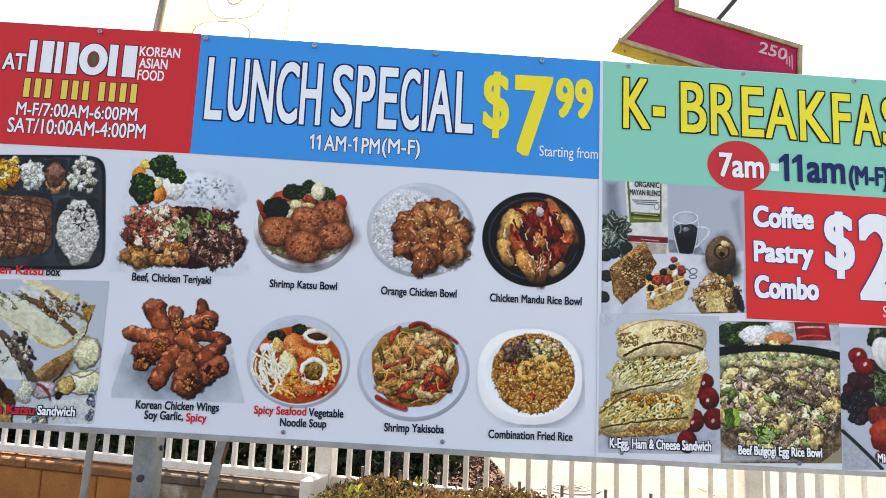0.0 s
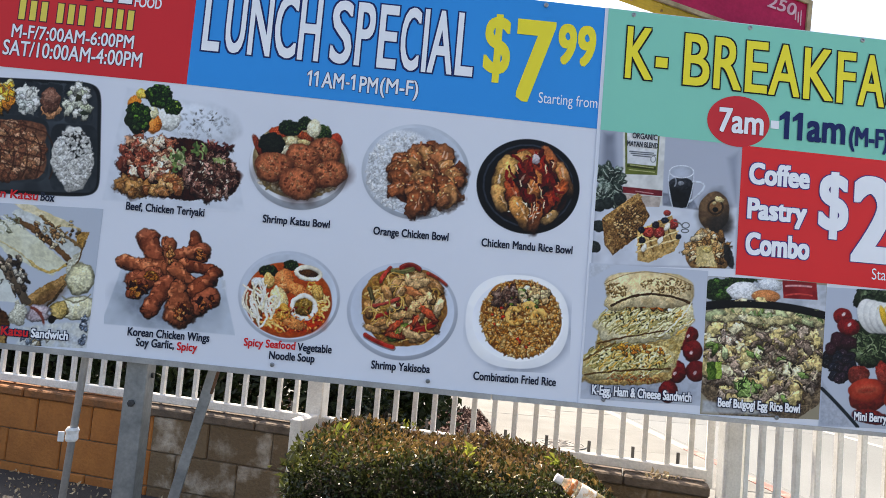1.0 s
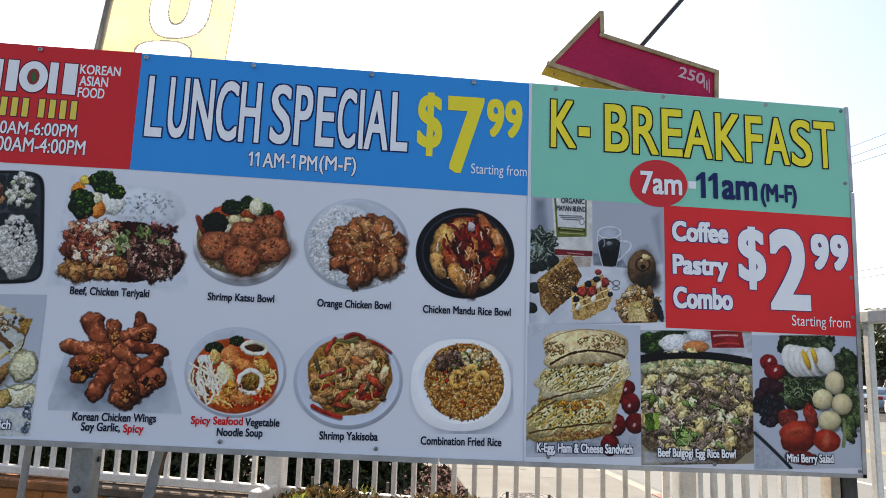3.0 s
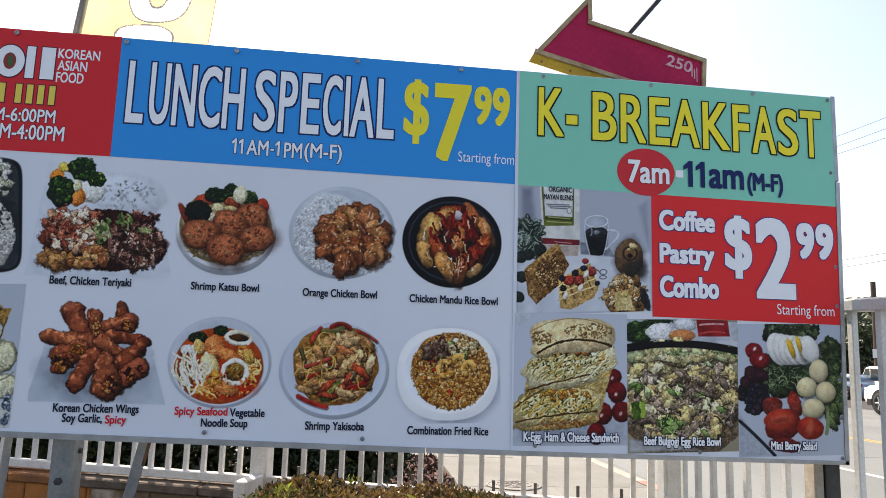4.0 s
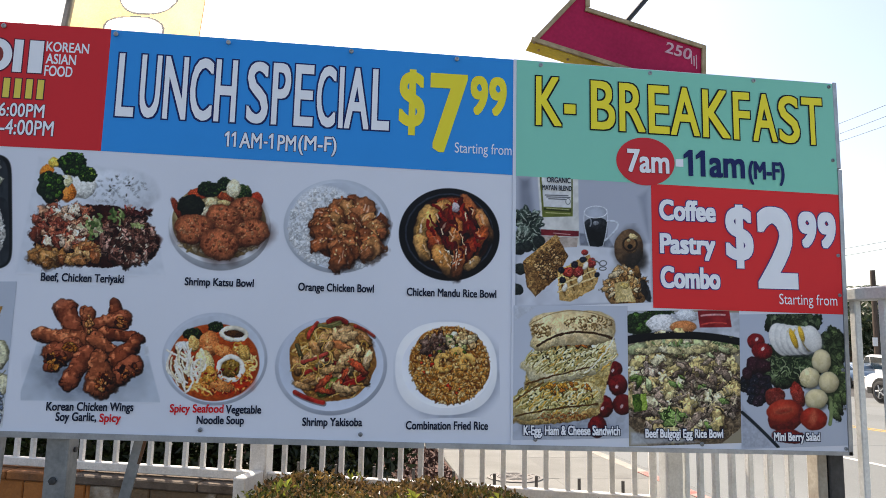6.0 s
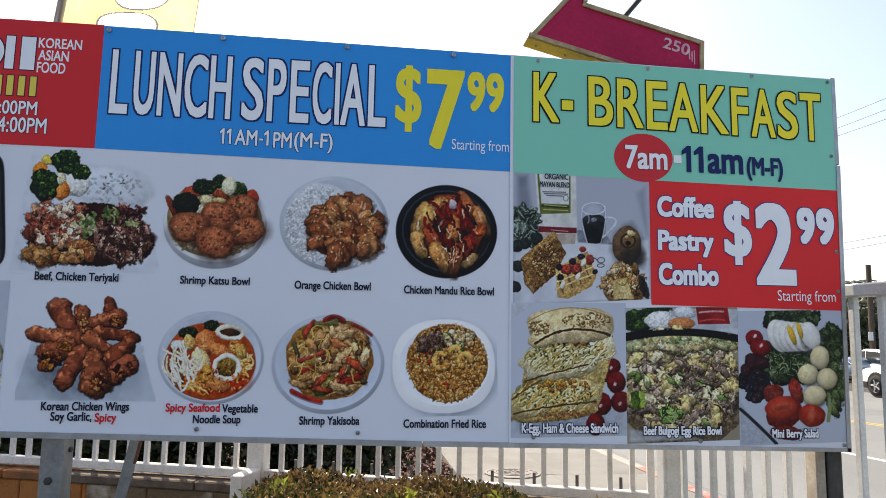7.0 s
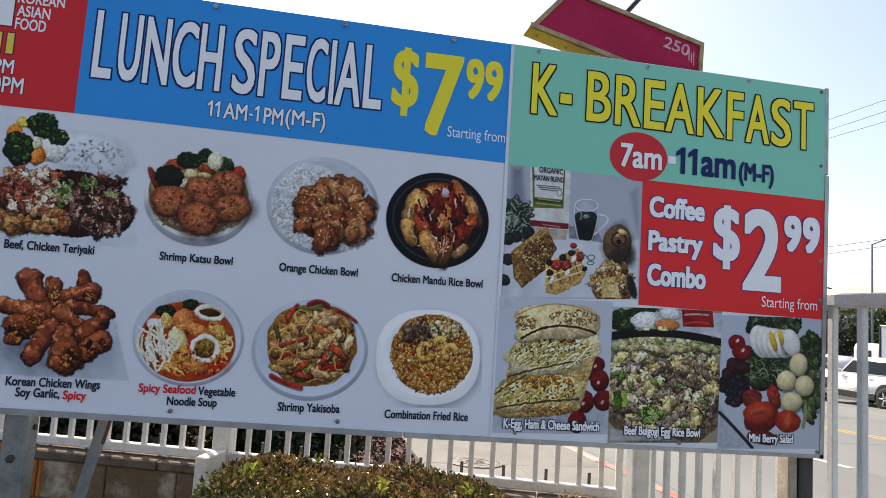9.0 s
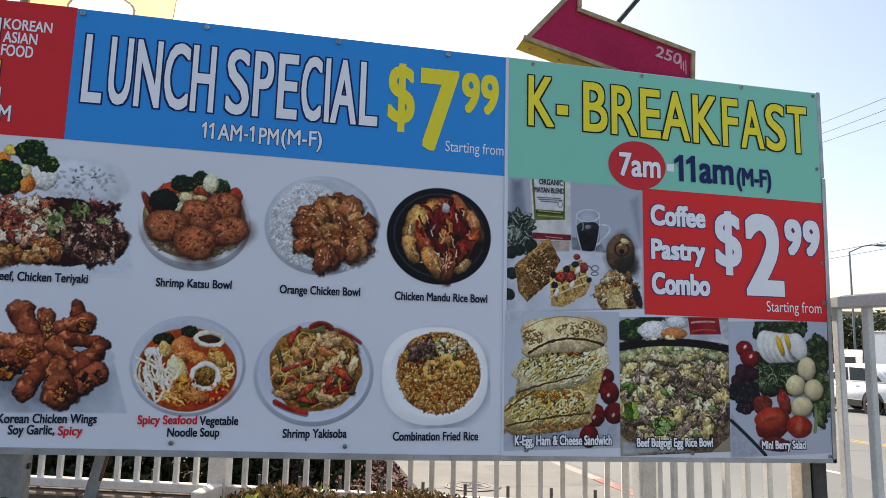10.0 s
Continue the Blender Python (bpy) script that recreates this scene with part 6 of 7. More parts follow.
    p.ruffle(280, 340, 150, 110, 2.5, 18, 0.08, 1.1, 1.0)
    p.hang("photo_salad", 0.0052, "printed photo of berry salad with sliced egg")


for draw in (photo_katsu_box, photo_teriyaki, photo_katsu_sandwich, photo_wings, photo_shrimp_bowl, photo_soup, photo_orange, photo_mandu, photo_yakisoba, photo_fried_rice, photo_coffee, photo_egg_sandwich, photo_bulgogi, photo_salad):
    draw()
lettering("lettering", "ORGANIC", 0.608, 0.685, 1.780, 1.798, C("3a3e44"), lift=R + 0.001, bold=0.0005)
lettering("lettering", "MAYAN BLEND", 0.593, 0.689, 1.755, 1.772, C("3a3e44"), lift=R + 0.001, bold=0.0005)

# ---- banner fixings, posts ----
def stud(x, z, r=0.007, mat=M_ALU):
    s = part("grommet", lathe([(r, 0), (r, 0.003), (r * 0.5, 0.0045), (r * 0.45, 0.002)], 14), mat, banner)
    s.matrix_basis = pose(x, -0.004, z, 90)


for x in (-1.36, -1.04, -0.722, -0.392, -0.018, 0.315, 0.588, 0.955, 1.315):
    stud(x, edge_top(x) - 0.014)
for x in (-0.402, 0.052, 0.574, 1.10):
    stud(x, edge_bottom(x) + 0.022, 0.0065, M_GALV)
for z in (0.965, 1.09, 1.21, 1.45, 1.58, 1.90, 2.155):
    stud(1.578 + 0.012 * (z - 0.96) if z < 1.87 else 1.585, z, 0.006, M_GALV)

post = thing("sign_post", "grey galvanised square steel post holding the banner", "post", (-0.80, 2.07, 0), group="banner posts")
part("tube", boxm(-0.031, 0.031, -0.035, 0.035, 0, 2.12, 0.005, 2), M_GALV, post)
for z in (0.866, 1.6):
    b = part("bolt", lathe([(0.011, 0), (0.011, 0.006), (0.006, 0.008)], 6), M_DARKSTEEL, post)
    b.matrix_basis = pose(-0.004, -0.035, z, 90)
part("bolt", cyl((0.030, 0.005, 0.945), (0.037, 0.005, 0.945), 0.008, n=8), M_DARKSTEEL, post)
part("base_plate", boxm(-0.08, 0.08, -0.08, 0.08, 0, 0.012, 0.003), M_GALV, post)
rpost = thing("sign_post", "dark steel post beside a weathered cream channel at the banner end", "post", (1.566, 2.075, 0), group="banner posts")
part("tube", boxm(-0.011, 0.041, -0.03, 0.03, 0, 2.1, 0.004), M_DARKSTEEL, rpost)
part("channel", boxm(-0.049, -0.016, -0.028, 0.03, 0, 2.1, 0.004), M_CREAMSTEEL, rpost, "cream channel with scuffed paint")
brace = thing("brace_bar", "grey flat steel brace leaning under the banner", "brace", (-0.585, 2.10, 1.02))
bar = part("bar", boxm(-0.016, 0.016, -0.004, 0.004, -1.04, 0.1, 0.001), M_GALV, brace)
bar.rotation_euler = (0, radians(11.5), 0)
part("rust_edge", boxm(0.010, 0.0175, -0.006, 0.006, -0.12, 0.05, 0.001), M_RUST, brace).rotation_euler = (0, radians(11.5), 0)

# ---- arrow sign over the banner ----
arrow = thing("arrow_sign", "magenta arrow-shaped box sign with yellow edge behind the banner", "sign", (0, 2.04, 0))
AO = [(0.564, 2.262), (0.748, 2.474), (0.751, 2.395), (1.171, 2.288), (1.164, 2.110)]
part("box", prism(AO, 0.0, 0.068), M_ARROWY, arrow, "yellow sign box")


def inset(pts, k):
    cx, cz = sum(p[0] for p in pts) / len(pts), sum(p[1] for p in pts) / len(pts)
    return [(cx + (x - cx) * (1 - k) + (0.006 if i == 2 else 0), cz + (z - cz) * (1 - k * 1.6) - (0.006 if i == 2 else 0)) for i, (x, z) in enumerate(pts)]


part("face", prism(inset(AO, 0.035), -0.004, 0.004), M_MAROON, arrow, "faded magenta face")
for k, (a, b) in enumerate(zip(AO, AO[1:] + AO[:1])):
    p, q = Vector((a[0], 0, a[1])), Vector((b[0], 0, b[1]))
    across = (q - p).normalized().cross(Vector((0, 1, 0))) * 0.015
    if across.dot(Vector((0.9, 0, 2.28)) - p) < 0:
        across = -across
    part("trim", prism([(p.x, p.z), (q.x, q.z), (q.x + across.x, q.z + across.z), (p.x + across.x, p.z + across.z)], -0.010 - 0.0008 * k, -0.0045, 0.001), M_TRIM, arrow, "weathered tan edge trim")
for k in range(4):
    part("rivet", cyl((0.60 + 0.1 * k, 0.03, 2.252 - 0.026 * k), (0.60 + 0.1 * k, 0.03, 2.246 - 0.026 * k), 0.004, n=8), M_TRIM, arrow)
cu = bpy.data.curves.new("lettering", "FONT")
cu.body, cu.size, cu.offset = "250", 0.064, 0.0012
to = new("lettering", cu)
bpy.context.view_layer.update()
me = bpy.data.meshes.new_from_object(to.evaluated_get(bpy.context.evaluated_depsgraph_get()))
bpy.data.objects.remove(to)
me.materials.clear()
me.materials.append(M_CHALK)
to = new("lettering", me)
to.parent = arrow
to.matrix_basis = pose(1.024, -0.006, 2.258, 90, 14, 0) @ Matrix.Diagonal((1.0, 0.85, 1, 1))
part("scratch_bar", boxm(1.118, 1.122, -0.0055, -0.004, 2.222, 2.262), M_CHALK, arrow)
part("scratch_bar", boxm(1.127, 1.131, -0.0055, -0.004, 2.215, 2.25), M_CHALK, arrow)
part("scratch_bar", boxm(1.136, 1.139, -0.0055, -0.004, 2.205, 2.255), M_CHALK, arrow)
rod = thing("sign_rod", "black steel rod holding the arrow sign", "rod", (0, 2.10, 0))
part("upper_rod", cyl((0.893, 0.0, 2.355), (1.285, 0.12, 2.84), 0.009, n=10), M_BLACKP, rod)
part("lower_rod", cyl((0.893, 0.0, 2.36), (0.70, -0.02, 2.06), 0.009, n=10), M_BLACKP, rod)

# ---- feather flag ----
flag = thing("feather_flag", "sun-bleached yellow feather flag on a thin grey pole", "flag", (-1.010, 2.075, 0))
part("pole", join(cyl((0, 0, 0), (0.087, 0, 2.05), 0.0105, n=16), cyl((0.087, 0, 2.05), (0.325, 0, 4.4), 0.0125, 0.006, n=14)), M_ALU, flag, smooth=True)
part("tape_collar", lathe([(0.015, -0.02), (0.018, -0.013), (0.0165, 0.002), (0.019, 0.013), (0.015, 0.02)], 14), M_TAPE, flag, "white tape collar").location = (0.030, 0, 0.755)
part("tape_end", boxm(-0.002, 0.016, -0.02, -0.014, 0.735, 0.765, 0.002), M_TAPE, flag)


def flag_point(s, z, off=0.0):
    """Across the fabric (0 at the pole, 1 at the loose edge) at height z."""
    wave = 0.02 * math.sin(9 * s + 2.2 * z) + 0.015 * math.sin(4 * z + 5 * s)
    return (0.110 + (z - 2.2) * 0.09 + s * 0.375, 0.01 + (wave + 0.03) * s + off, z)


def flag_print(s, z):
    """Which ink lies at a place on the fabric: 0 cream, 1 white letter shape, 2 grey outline, 3 brown fold."""
    best = 9.0
    for cs, cz, rs, rz, hs, hz in ((0.56, 2.415, 0.25, 0.125, 0.085, 0.075), (0.50, 2.235, 0.24, 0.045, 0, 0), (0.55, 2.10, 0.24, 0.10, 0.08, 0.04), (0.56, 2.70, 0.24, 0.11, 0.08, 0.04), (0.55, 2.96, 0.22, 0.10, 0, 0)):
        d = (abs((s - cs) / rs) ** 2.6 + abs((z - cz) / rz) ** 2.6) ** (1 / 2.6)
        e = (d - 1) * min(rs * 0.375, rz)
        if hs:
            k = (abs((s - cs) / hs) ** 2.4 + abs((z - cz) / hz) ** 2.4) ** (1 / 2.4)
            e = max(e, -(k - 1) * min(hs * 0.375, hz))
        best = min(best, e)
    if abs(best) < 0.0015:
        return 2
    if best < 0:
        return 1
    if s > 0.99:
        return 3
    return 0


bm = bmesh.new()
NS, Z0, Z1 = 150, 1.9, 4.1
heights = [Z0 + 0.0025 * k for k in range(341)]
heights += [heights[-1] + 0.02 * (k + 1) for k in range(67)]
rows = []
for z in heights:
    taper = 1.0 if z < 3.2 else max(0.05, 1 - ((z - 3.2) / 0.95) ** 2)
    rows.append([bm.verts.new(flag_point(i / NS * taper, z)) for i in range(NS + 1)])
for k in range(len(rows) - 1):
    for i in range(NS):
        f = bm.faces.new((rows[k][i], rows[k][i + 1], rows[k + 1][i + 1], rows[k + 1][i]))
        f.material_index = flag_print((i + 0.5) / NS, (heights[k] + heights[k + 1]) / 2)
fabric = part("fabric", bm, M_FLAG, flag, "bleached cream and white printed fabric", True)
for m in (M_FLAGW, M_FLAGO, M_FLAGBR):
    fabric.data.materials.append(m)
bm = bmesh.new()
rows = [[bm.verts.new(flag_point(-0.09 + 0.045 * i, Z0 + 0.05 * k, -0.004)) for i in range(3)] for k in range(45)]
for a, c in zip(rows, rows[1:]):
    for i in range(2):
        bm.faces.new((a[i], a[i + 1], c[i + 1], c[i]))
part("sleeve", bm, M_SLEEVE, flag, "grey pole sleeve", True)

# ---- clipped hedge ----
hedge = thing("hedge", "clipped hedge with sunburnt brown top beside the block wall", "hedge", (0, 0, 0))
HX0, HX1, HY0, HY1, HZ = -0.40, 1.10, 2.48, 3.14, 0.625
hr = random.Random(8)


def hedge_top(x, y):
    e = max(0.0, (x - 0.40) / 0.6)
    return HZ - 0.27 * e * e + 0.02 * math.sin(7 * x + 3 * y) + 0.015 * math.sin(13 * x - 5 * y)


bm = bmesh.new()
gx, gz = 26, 12
grid = {}
for i in range(gx + 1):
    x = HX0 + 0.05 + (HX1 - HX0 - 0.1) * i / gx
    for j in range(gz + 1):
        y = HY0 + 0.05 + (HY1 - HY0 - 0.1) * j / gz
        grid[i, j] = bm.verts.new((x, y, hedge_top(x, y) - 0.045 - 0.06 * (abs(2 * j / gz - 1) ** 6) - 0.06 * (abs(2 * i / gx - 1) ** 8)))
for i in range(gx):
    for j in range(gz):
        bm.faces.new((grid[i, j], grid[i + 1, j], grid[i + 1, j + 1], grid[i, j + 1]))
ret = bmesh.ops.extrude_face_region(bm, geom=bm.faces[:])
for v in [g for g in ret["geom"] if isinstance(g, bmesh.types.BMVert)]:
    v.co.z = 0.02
bmesh.ops.recalc_face_normals(bm, faces=bm.faces[:])
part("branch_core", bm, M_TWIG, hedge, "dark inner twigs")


def on_top():
    x, y = hr.uniform(HX0, HX1), hr.uniform(HY0, HY1)
    edge = min(1, min(x - HX0, HX1 - x, y - HY0, HY1 - y) / 0.08)
    return Vector((x, y, hedge_top(x, y) - 0.06 * (1 - edge) ** 2 + hr.gauss(0, 0.012))), Vector((0, 0, 0.8))


def on_front():
    x = hr.uniform(HX0, HX1)
    z = hr.uniform(0.03, 1) * (hedge_top(x, HY0) - 0.01)
    return Vector((x, HY0 + hr.gauss(0.01, 0.02) + 0.05 * max(0, z - 0.5), z)), Vector((0, -0.9, 0.25))


def on_side():
    left_side = hr.random() < 0.5
    x = HX0 if left_side else HX1
    y = hr.uniform(HY0, HY1)
    return Vector((x + hr.gauss(0, 0.02), y, hr.uniform(0.03, 1) * hedge_top(x, y))), Vector((-0.9 if left_side else 0.9, 0, 0.2))


def on_crown():
    while True:
        p, n = on_top()
        if hr.random() < 0.85 * math.exp(-((p.x - 0.18) / 0.5) ** 2 - ((p.y - 2.92) / 0.36) ** 2):
            return p + Vector((0, 0, 0.012)), n


place_leaves("leaves", leaves(12000, on_top, 0.020, hr), M_LEAF, hedge, "olive green top leaves")
place_leaves("leaves", leaves(17000, on_front, 0.020, hr), M_LEAF, hedge, "dark green side leaves")
place_leaves("leaves", leaves(3500, on_side, 0.030, hr), M_LEAF, hedge, "dark green end leaves")
place_leaves("leaves", leaves(4600, on_crown, 0.021, hr), M_LEAFRED, hedge, "sunburnt brown leaves")
for cx, cy in ((0.62, 2.72), (0.02, 3.1), (-0.25, 2.75), (0.25, 2.6)):
    def tuft():
        return Vector((cx + hr.gauss(0, 0.025), cy + hr.gauss(0, 0.025), hedge_top(cx, cy) + hr.uniform(0, 0.055))), Vector((0, 0, 1.2))
    place_leaves("young_shoot", leaves(16, tuft, 0.028, hr), M_SHOOT, hedge, "bright yellow-green shoots")

# ---- bottle lying on the hedge ----
bottle = thing("drink_bottle", "half-empty clear plastic drink bottle lying on the hedge", "bottle")
bottle.matrix_basis = look((0.578, 2.47, 0.628), (0.745, 2.445, 0.548)) @ pose(0, 0, 0, 180, 0, 0)
part("body", lathe([(0.013, -0.004), (0.014, 0.012), (0.026, 0.035), (0.031, 0.055), (0.031, 0.075), (0.029, 0.08), (0.031, 0.085), (0.031, 0.165), (0.028, 0.175), (0.020, 0.178)], 24), M_BOTTLE, bottle, "clear plastic", True)
part("drink", lathe([(0.028, 0.11), (0.0285, 0.12), (0.0285, 0.165), (0.024, 0.174)], 24), M_JUICE, bottle, "pale yellow drink", True)
part("label", lathe([(0.0316, 0.072), (0.0318, 0.076), (0.0318, 0.128), (0.0316, 0.132)], 24), M_LABEL, bottle, "printed paper label", True)
part("label_band", lathe([(0.0275, 0.036), (0.0325, 0.056)], 24), M_ORANGE, bottle, "orange neck label", True)
part("cap", lathe([(0.0145, -0.02), (0.016, -0.018), (0.016, 0.006), (0.0145, 0.008)], 20), M_SIGNW, bottle, "white cap")

# ---- dry leaf litter on the wall cap ----
litter = thing("leaf_litter", "small heap of dry tan leaves on the wall", "leaves", tuple(along(0.22, 0.02, WTOP)))
lr = random.Random(3)
place_leaves("dry_leaves", leaves(34, lambda: (Vector((lr.gauss(0, 0.04), lr.gauss(0, 0.02), lr.uniform(0.0, 0.025))), Vector((0, 0, 0.3))), 0.024, lr), M_DRY, litter)


# ---- planting behind the fence ----
def shrub(x, y, h, w, mat, label, n, seed, leaf=0.06):
    s = thing("shrub", label, "shrub", (x, y, street_z(y) + 0.02), group="shrubs behind the fence")
    r = random.Random(seed)
    stems = cyl((0, 0, 0), (0, 0, h * 0.5), 0.03, 0.015, n=7)
    for k in range(6):
        a = r.uniform(0, 6.28)
        stems = join(stems, cyl((0, 0, 0.08), (w * 0.32 * math.cos(a), w * 0.32 * math.sin(a), h * r.uniform(0.55, 0.8)), 0.018, 0.006, n=6))
    part("stem", stems, M_TWIG, s)
    lumps = [(r.gauss(0, w * 0.2), r.gauss(0, w * 0.2), h * r.uniform(0.06, 0.8), r.uniform(0.24, 0.38) * w) for _ in range(16)]

    def at():
        lx, ly, lz, lr_ = r.choice(lumps)
        d = Vector((r.gauss(0, 1), r.gauss(0, 1), r.gauss(0, 1))).normalized()
        p = Vector((lx, ly, lz)) + d * lr_ * r.uniform(0.55, 1.05)
        p.z = max(p.z, 0.04)
        return p, d * 0.6
    place_leaves("leaves", leaves(n, at, leaf, r), mat, s)


sr = random.Random(12)
# height added out of view behind the banner, to keep sun off the lot
for k in range(9):
    x = -5.6 + 0.62 * k + sr.uniform(-0.1, 0.1)
    y = 6.3 - 0.05 * k + sr.uniform(-0.25, 0.25)
    shrub(x, y, sr.uniform(2.6, 3.2), 1.15, M_SHRUB, "dense dark green shrub in the mulch bed, its added upper part unseen", 5200, 20 + k, 0.085)
shrub(-0.05, 6.4, 2.7, 1.0, M_SHRUB, "dense dark green shrub in the mulch bed, its added upper part unseen", 5200, 33, 0.085)
shrub(-0.25, 5.55, 0.62, 0.5, M_LEAF, "small yellow-green shrub in the mulch bed", 900, 40, 0.045)


# ---- parked and waiting vehicles ----
def wheel(parent, x, y, r=0.36, side=1):
    w = part("wheel", cyl((x, y - 0.11, r), (x, y + 0.11, r), r * 0.72, n=24), M_BLACKP, parent)
    ring = lathe([(r * 0.62, -0.11), (r * 0.94, -0.115), (r, -0.06), (r, 0.06), (r * 0.94, 0.115), (r * 0.62, 0.11)], 28)
    part("tyre", ring, M_TYRE, w, "", True).matrix_basis = pose(x, y, r, 90)
    rim = part("rim", lathe([(r * 0.1, 0.0), (r * 0.14, 0.03), (r * 0.6, 0.02), (r * 0.66, 0.05), (r * 0.66, 0.0)], 20), M_RIM, w)
    rim.matrix_basis = pose(x, y + side * 0.085, r, -90 * side)
    for k in range(5):
        sp = part("spoke", boxm(0.03, r * 0.6, -0.025, 0.025, 0.02, 0.045, 0.006), M_ALU, w)
        sp.matrix_basis = pose(x, y + side * 0.085, r, -90 * side) @ pose(0, 0, 0, 0, 0, 72 * k)


def car(x, y, rz, paint, label, tall=1.68, length=4.6):
    c = thing("car", label, "car", (x, y, street_z(y) - 0.12), rz, group="vehicles on the street")
    L = length / 2
    low = [(-L + 0.05, 0.32), (L - 0.1, 0.30), (L, 0.5), (L - 0.03, 0.78), (L - 0.25, 0.95), (L - 1.15, 1.06), (-L + 0.1, 1.08), (-L, 0.75)]
    part("body", prism(low, -0.92, 0.92, 0.06), paint, c, "", True)
    cab = [(L - 1.25, 1.02), (L - 1.95, tall - 0.1), (L - 2.4, tall), (-L + 0.75, tall - 0.02), (-L + 0.15, 1.05)]
    part("cabin", prism(cab, -0.80, 0.80, 0.05), paint, c, "", True)
    for s in (-1, 1):
        y0, y1 = (0.797, 0.812) if s > 0 else (-0.812, -0.797)
        part("front_window", prism([(L - 1.50, 1.12), (L - 2.0, tall - 0.16), (L - 2.42, tall - 0.13), (L - 2.42, 1.12)], y0, y1), M_WINDOW, c)
        part("rear_window", prism([(L - 2.5, 1.12), (L - 2.5, tall - 0.13), (-L + 0.95, tall - 0.15), (-L + 0.55, 1.14)], y0, y1), M_WINDOW, c)
        part("sill_trim", boxm(-L + 0.15, L - 0.2, s * 0.9 - 0.04, s * 0.9 + 0.035, 0.26, 0.5, 0.02), M_BLACKP, c)
        part("door_seam", boxm(L - 2.47, L - 2.45, s * 0.92 - 0.01, s * 0.92 + 0.004, 0.5, 1.06), M_BLACKP, c)
        part("mirror", boxm(L - 1.62, L - 1.45, s * 0.98 - 0.08, s * 0.98 + 0.08, 1.08, 1.22, 0.04, 2), paint, c)
        part("headlight", boxm(L - 0.32, L - 0.02, s * 0.72 - 0.17, s * 0.72 + 0.17, 0.72, 0.86, 0.03), M_ALU, c, "clear headlight")
        part("tail_light", boxm(-L - 0.01, -L + 0.15, s * 0.74 - 0.16, s * 0.74 + 0.16, 0.8, 1.0, 0.03), M_RED, c, "red tail light")
        for k in (1.75, 2.85):
            part("door_handle", boxm(L - k - 0.18, L - k, s * 0.925 - 0.012, s * 0.925 + 0.012, 0.95, 0.98, 0.006), M_ALU, c)
        for xx in (L - 0.88, -L + 0.85):
            part("wheel_arch", cyl((xx, s * 0.86, 0.40), (xx, s * 0.935, 0.40), 0.45, n=24), M_BLACKP, c)
            wheel(c, xx, s * 0.86, 0.37, s)
    part("windscreen", prism([(L - 1.30, 1.06), (L - 1.97, tall - 0.1), (L - 2.0, tall - 0.1), (L - 1.36, 1.06)], -0.7, 0.7), M_WINDOW, c)
    part("grille", boxm(L - 0.04, L + 0.012, -0.5, 0.5, 0.45, 0.72, 0.02), M_BLACKP, c)
    return c


car(19.2, 20.95, 90, M_CARW, "white sport utility car waiting on the street", 1.70, 4.4)
car(29.0, 38.5, 95, M_CARB, "blue-grey car further along the street", 1.5, 4.4)
car(30.6, 37.0, 80, M_CARW, "white van-like car further along the street", 1.95, 4.9)


def box_truck(x, y):
    """Corner of the cargo box nearest the street's near lane is at x, y; the box runs towards the viewer."""
    t = thing("box_truck", "pale blue-grey box truck parked across the street", "truck", (x, y, street_z(y) - 0.12), group="vehicles on the street")
    box = part("cargo_box", boxm(0.03, 2.4, -4.6, -0.03, 0.95, 3.3, 0.02), M_TRUCK, t, "pale blue-grey box")
    for yy in (-0.05, -4.6):
        part("corner_post", boxm(0.0, 0.1, yy - 0.05, yy + 0.05, 0.9, 3.34, 0.01), M_BLACKP if yy > -1 else M_ALU, box)
    for zz in (0.9, 3.26):
        part("edge_rail", boxm(0.0, 0.09, -4.6, -0.05, zz, zz + 0.08, 0.01), M_ALU, box)
    part("chassis", boxm(0.3, 2.1, -4.7, 1.6, 0.6, 0.9, 0.02), M_BLACKP, t)
    part("cab", prism([(0.15, 0.55), (2.25, 0.55), (2.25, 2.2), (2.1, 2.45), (0.3, 2.45), (0.15, 2.2)], 0.12, 1.75, 0.06), M_CARW, t)
    part("door_window", boxm(0.135, 0.16, 0.6, 1.4, 1.5, 2.1, 0.01), M_WINDOW, t)
    for xx in (0.35, 2.05):
        for yy in (-3.6, 1.0):
            w = part("wheel", cyl((xx - 0.13, yy, 0.45), (xx + 0.13, yy, 0.45), 0.45, n=24), M_TYRE, t)
            part("rim", cyl((xx - 0.14, yy, 0.45), (xx + 0.14, yy, 0.45), 0.24, n=18), M_RIM, w)


box_truck(25.75, 28.0)


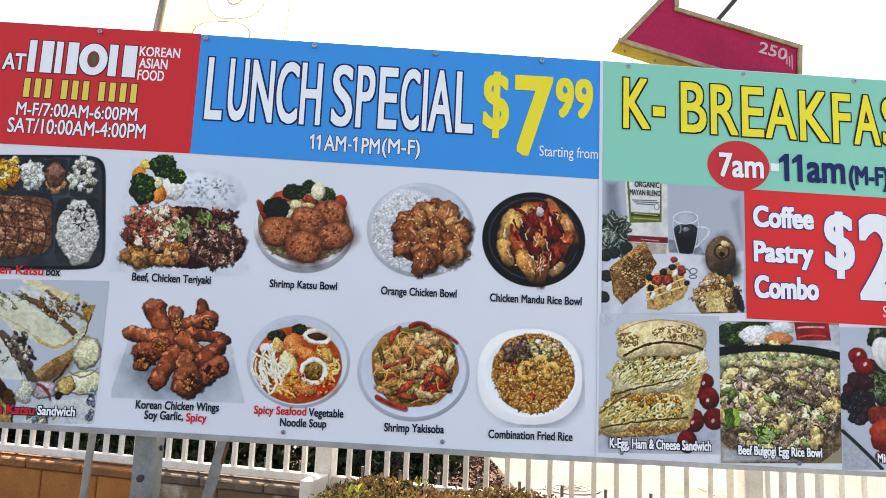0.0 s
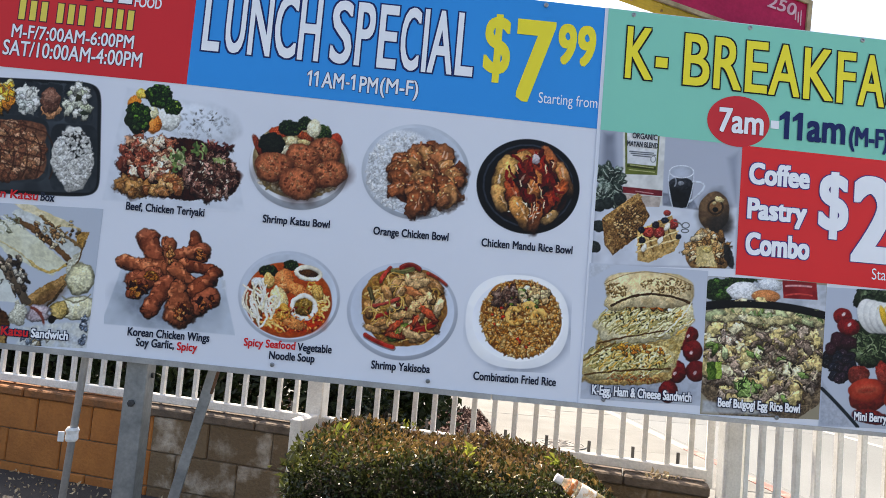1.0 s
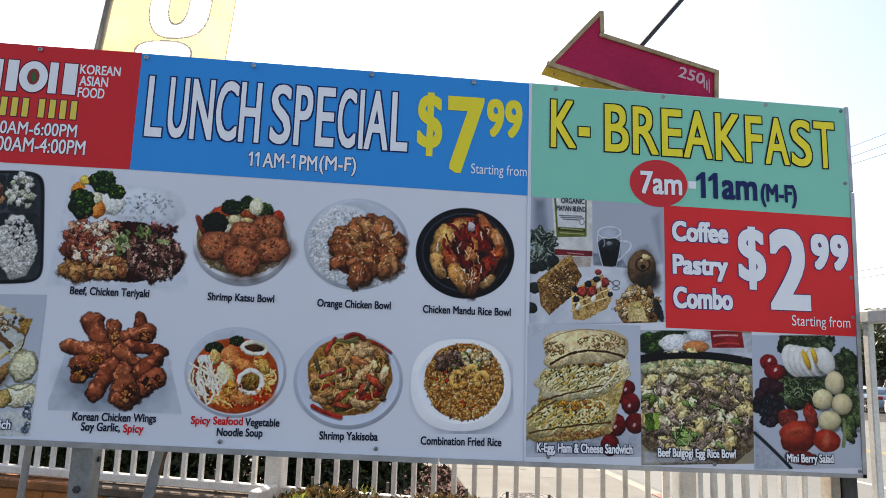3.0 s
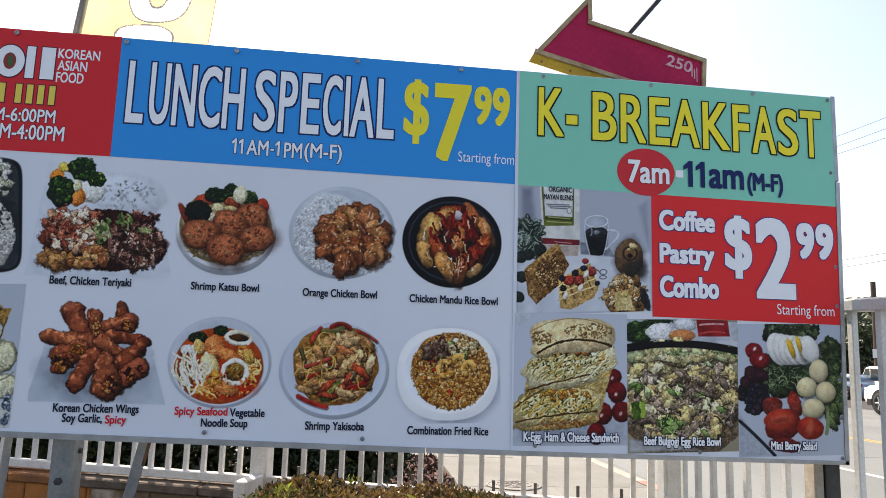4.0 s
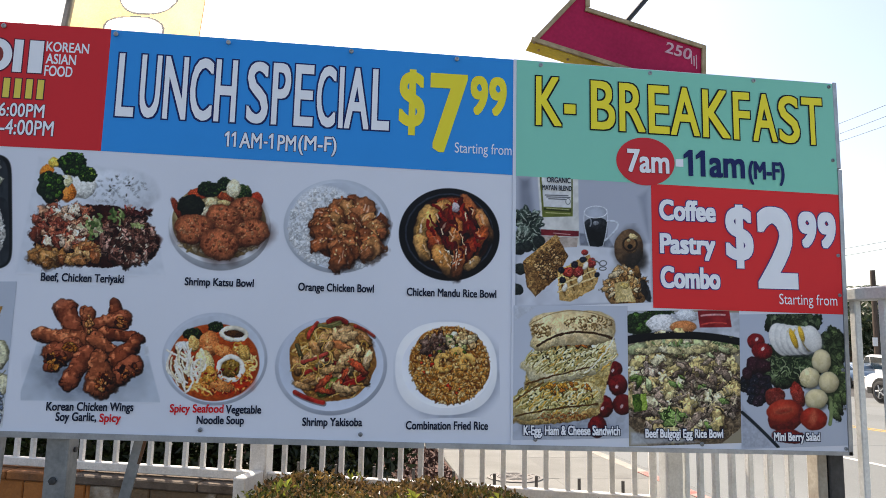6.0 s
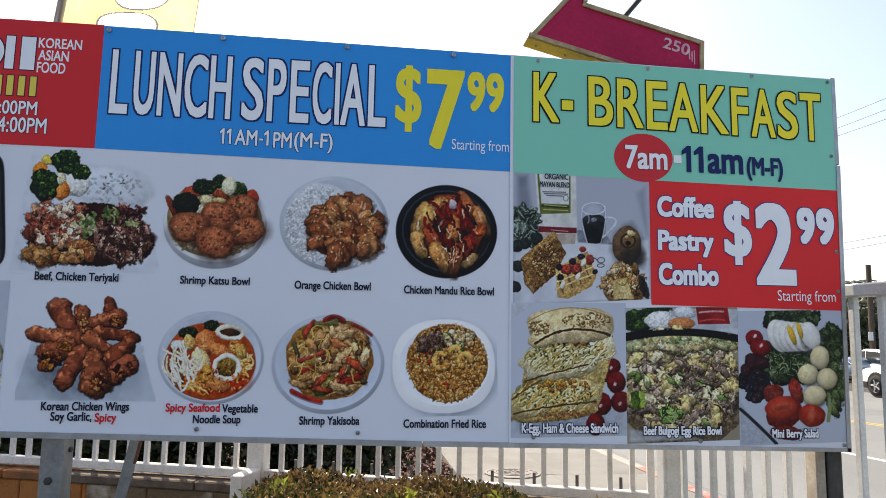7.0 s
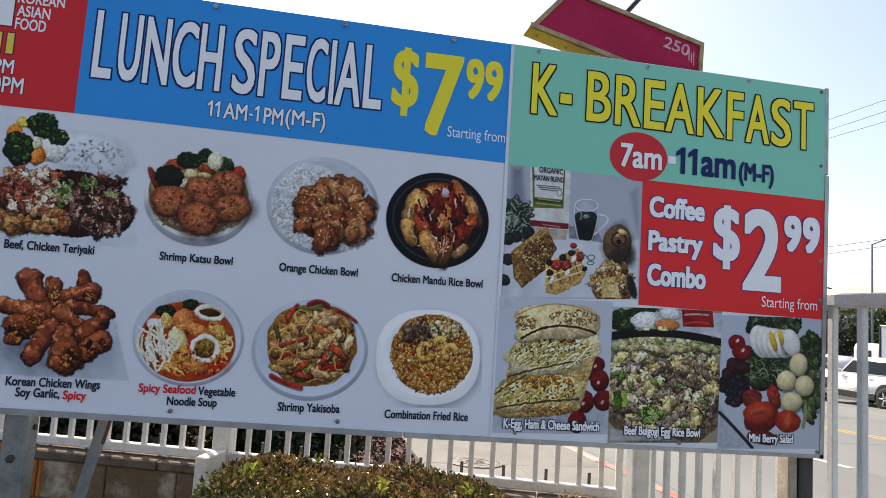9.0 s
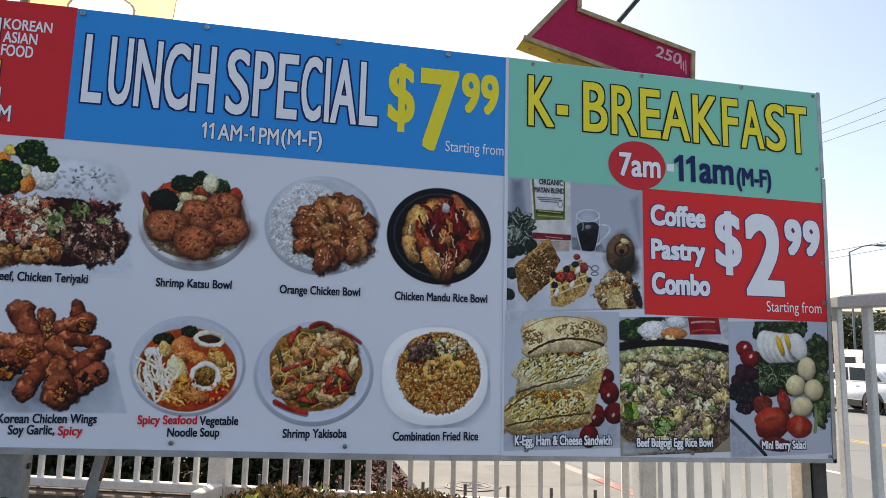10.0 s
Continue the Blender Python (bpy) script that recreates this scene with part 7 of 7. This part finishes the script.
# ---- far side of the street ----
def tree(x, y, h, w, seed, label="dark green street tree across the street", n=2200):
    t = thing("tree", label, "tree", (x, y, street_z(y) - 0.16), group="trees across the street")
    r = random.Random(seed)
    trunk = cyl((0, 0, 0), (0.1, 0, h * 0.5), 0.2, 0.11, n=9)
    for k in range(6):
        a = k * 1.05 + r.uniform(-0.2, 0.2)
        trunk = join(trunk, cyl((0.08, 0, h * 0.38), (w * 0.35 * math.cos(a), w * 0.35 * math.sin(a), h * r.uniform(0.6, 0.85)), 0.07, 0.025, n=6))
    part("trunk", trunk, M_BARK, t)
    lumps = [(r.gauss(0, w * 0.24), r.gauss(0, w * 0.24), h * r.uniform(0.4, 0.88), w * r.uniform(0.16, 0.3)) for _ in range(14)]

    def at():
        a, b, c_, q = r.choice(lumps)
        d = Vector((r.gauss(0, 1), r.gauss(0, 1), r.gauss(0, 1))).normalized()
        return Vector((a, b, c_)) + d * q * r.uniform(0.5, 1.1), d * 0.5
    place_leaves("crown", leaves(n, at, 0.34, r), M_TREE, t)


for x, y, h, w, s in ((33.4, 43.5, 5.2, 4.6, 1), (38.2, 43.0, 5.5, 5.0, 2), (42.5, 44.0, 5.5, 5.4, 3), (29.5, 45.0, 4.6, 4.4, 4), (47.0, 44.0, 5.6, 5.6, 5)):
    tree(x, y, h, w, s)
palm = thing("palm_tree", "palm tree far behind the street", "tree", (37.2, 47.3, -1.75))
part("trunk", join(cyl((0, 0, 0), (0.1, 0, 4), 0.2, 0.16, n=9), cyl((0.1, 0, 4), (0.15, 0, 7.0), 0.16, 0.13, n=9)), M_BARK, palm)
pr = random.Random(5)
for k in range(22):
    a, droop = k * 2.4, pr.uniform(-0.6, 0.9)
    bm = bmesh.new()
    L, prev = 1.5, None
    for i in range(7):
        s = i / 6
        c = Vector((0.15 + math.cos(a) * L * s, math.sin(a) * L * s, 7.0 + droop * L * s - 0.9 * s * s))
        side = Vector((-math.sin(a), math.cos(a), 0)) * 0.22 * math.sin(math.pi * min(1, s * 0.85 + 0.12))
        row = (bm.verts.new(c - side - Vector((0, 0, 0.08))), bm.verts.new(c), bm.verts.new(c + side - Vector((0, 0, 0.08))))
        if prev:
            bm.faces.new((prev[0], prev[1], row[1], row[0]))
            bm.faces.new((prev[1], prev[2], row[2], row[1]))
        prev = row
    part("frond", bm, M_TREE, palm)
house = thing("building", "low beige stucco building with a pale flat roof edge", "building", (0, 0, 0))
part("wall", boxm(30, 66, 50.0, 60, -1.9, 4.0), M_STUCCO, house)
part("roof", boxm(29.6, 66.4, 49.5, 60.4, 4.0, 4.7, 0.05), M_ROOF, house, "pale roof fascia")
for k in range(7):
    w = part("window", boxm(32 + 4.4 * k, 34.2 + 4.4 * k, 49.93, 50.05, -0.4, 1.2), M_WINDOW, house)
    part("window_sill", boxm(31.9 + 4.4 * k, 34.3 + 4.4 * k, 49.88, 50.0, -0.5, -0.4), M_ROOF, w)
upole = thing("utility_pole", "dark wooden utility pole across the street", "utility pole", (32.65, 40.0, -1.55))
part("shaft", cyl((0, 0, 0), (0, 0, 7.5), 0.19, 0.15, n=12), M_POLE, upole)
part("pole_sign", boxm(-0.45, -0.1, -0.24, -0.2, 2.6, 3.15, 0.01), M_SIGNW, upole, "small white sign")
part("bracket", boxm(0.1, 0.5, -0.05, 0.05, 5.3, 5.4), M_DARKSTEEL, upole)
lamp = thing("street_lamp", "slim grey street lamp with a curved arm", "street lamp", (36.3, 40.0, -1.55))
part("shaft", cyl((0, 0, 0), (0, 0, 9.75), 0.09, 0.06, n=10), M_GALV, lamp)
part("arm", join(cyl((0, 0, 9.7), (1.0, -0.1, 10.15), 0.04, n=8), cyl((1.0, -0.1, 10.15), (2.0, -0.2, 10.3), 0.035, n=8)), M_GALV, lamp)
part("lamp_head", boxm(1.9, 2.7, -0.36, -0.08, 10.2, 10.34, 0.04), M_GALV, lamp)
line_poles = (((24.0, 40.0), 13.3), ((18.2, 16.0), 10.2))
for (x, y), h in line_poles:
    up = thing("utility_pole", "tall wooden utility pole carrying overhead wires", "utility pole", (x, y, street_z(y) - 0.16))
    part("shaft", cyl((0, 0, 0), (0, 0, h - street_z(y) + 0.3), 0.17, 0.12, n=12), M_POLE, up)
    part("cross_arm", boxm(-0.9, 0.9, -0.06, 0.06, h - street_z(y) - 0.25, h - street_z(y) - 0.1, 0.01), M_POLE, up)
for za, zb in ((6.15, 4.95), (5.7, 4.75), (12.95, 9.66), (12.4, 9.26), (12.1, 8.86)):
    a, c = Vector((24.0, 39.9, za)), Vector((18.25, 16.0, zb))
    wire = thing("overhead_wire", "thin dark overhead wire between utility poles", "wire", tuple(a), group="overhead wires")
    B = c - a
    bm = None
    for i in range(12):
        s, t = i / 12, (i + 1) / 12
        seg = cyl(B * s - Vector((0, 0, 0.5 * s * (1 - s))), B * t - Vector((0, 0, 0.5 * t * (1 - t))), 0.009, n=5, caps=False)
        bm = seg if bm is None else join(bm, seg)
    part("cable", bm, M_WIRE, wire)
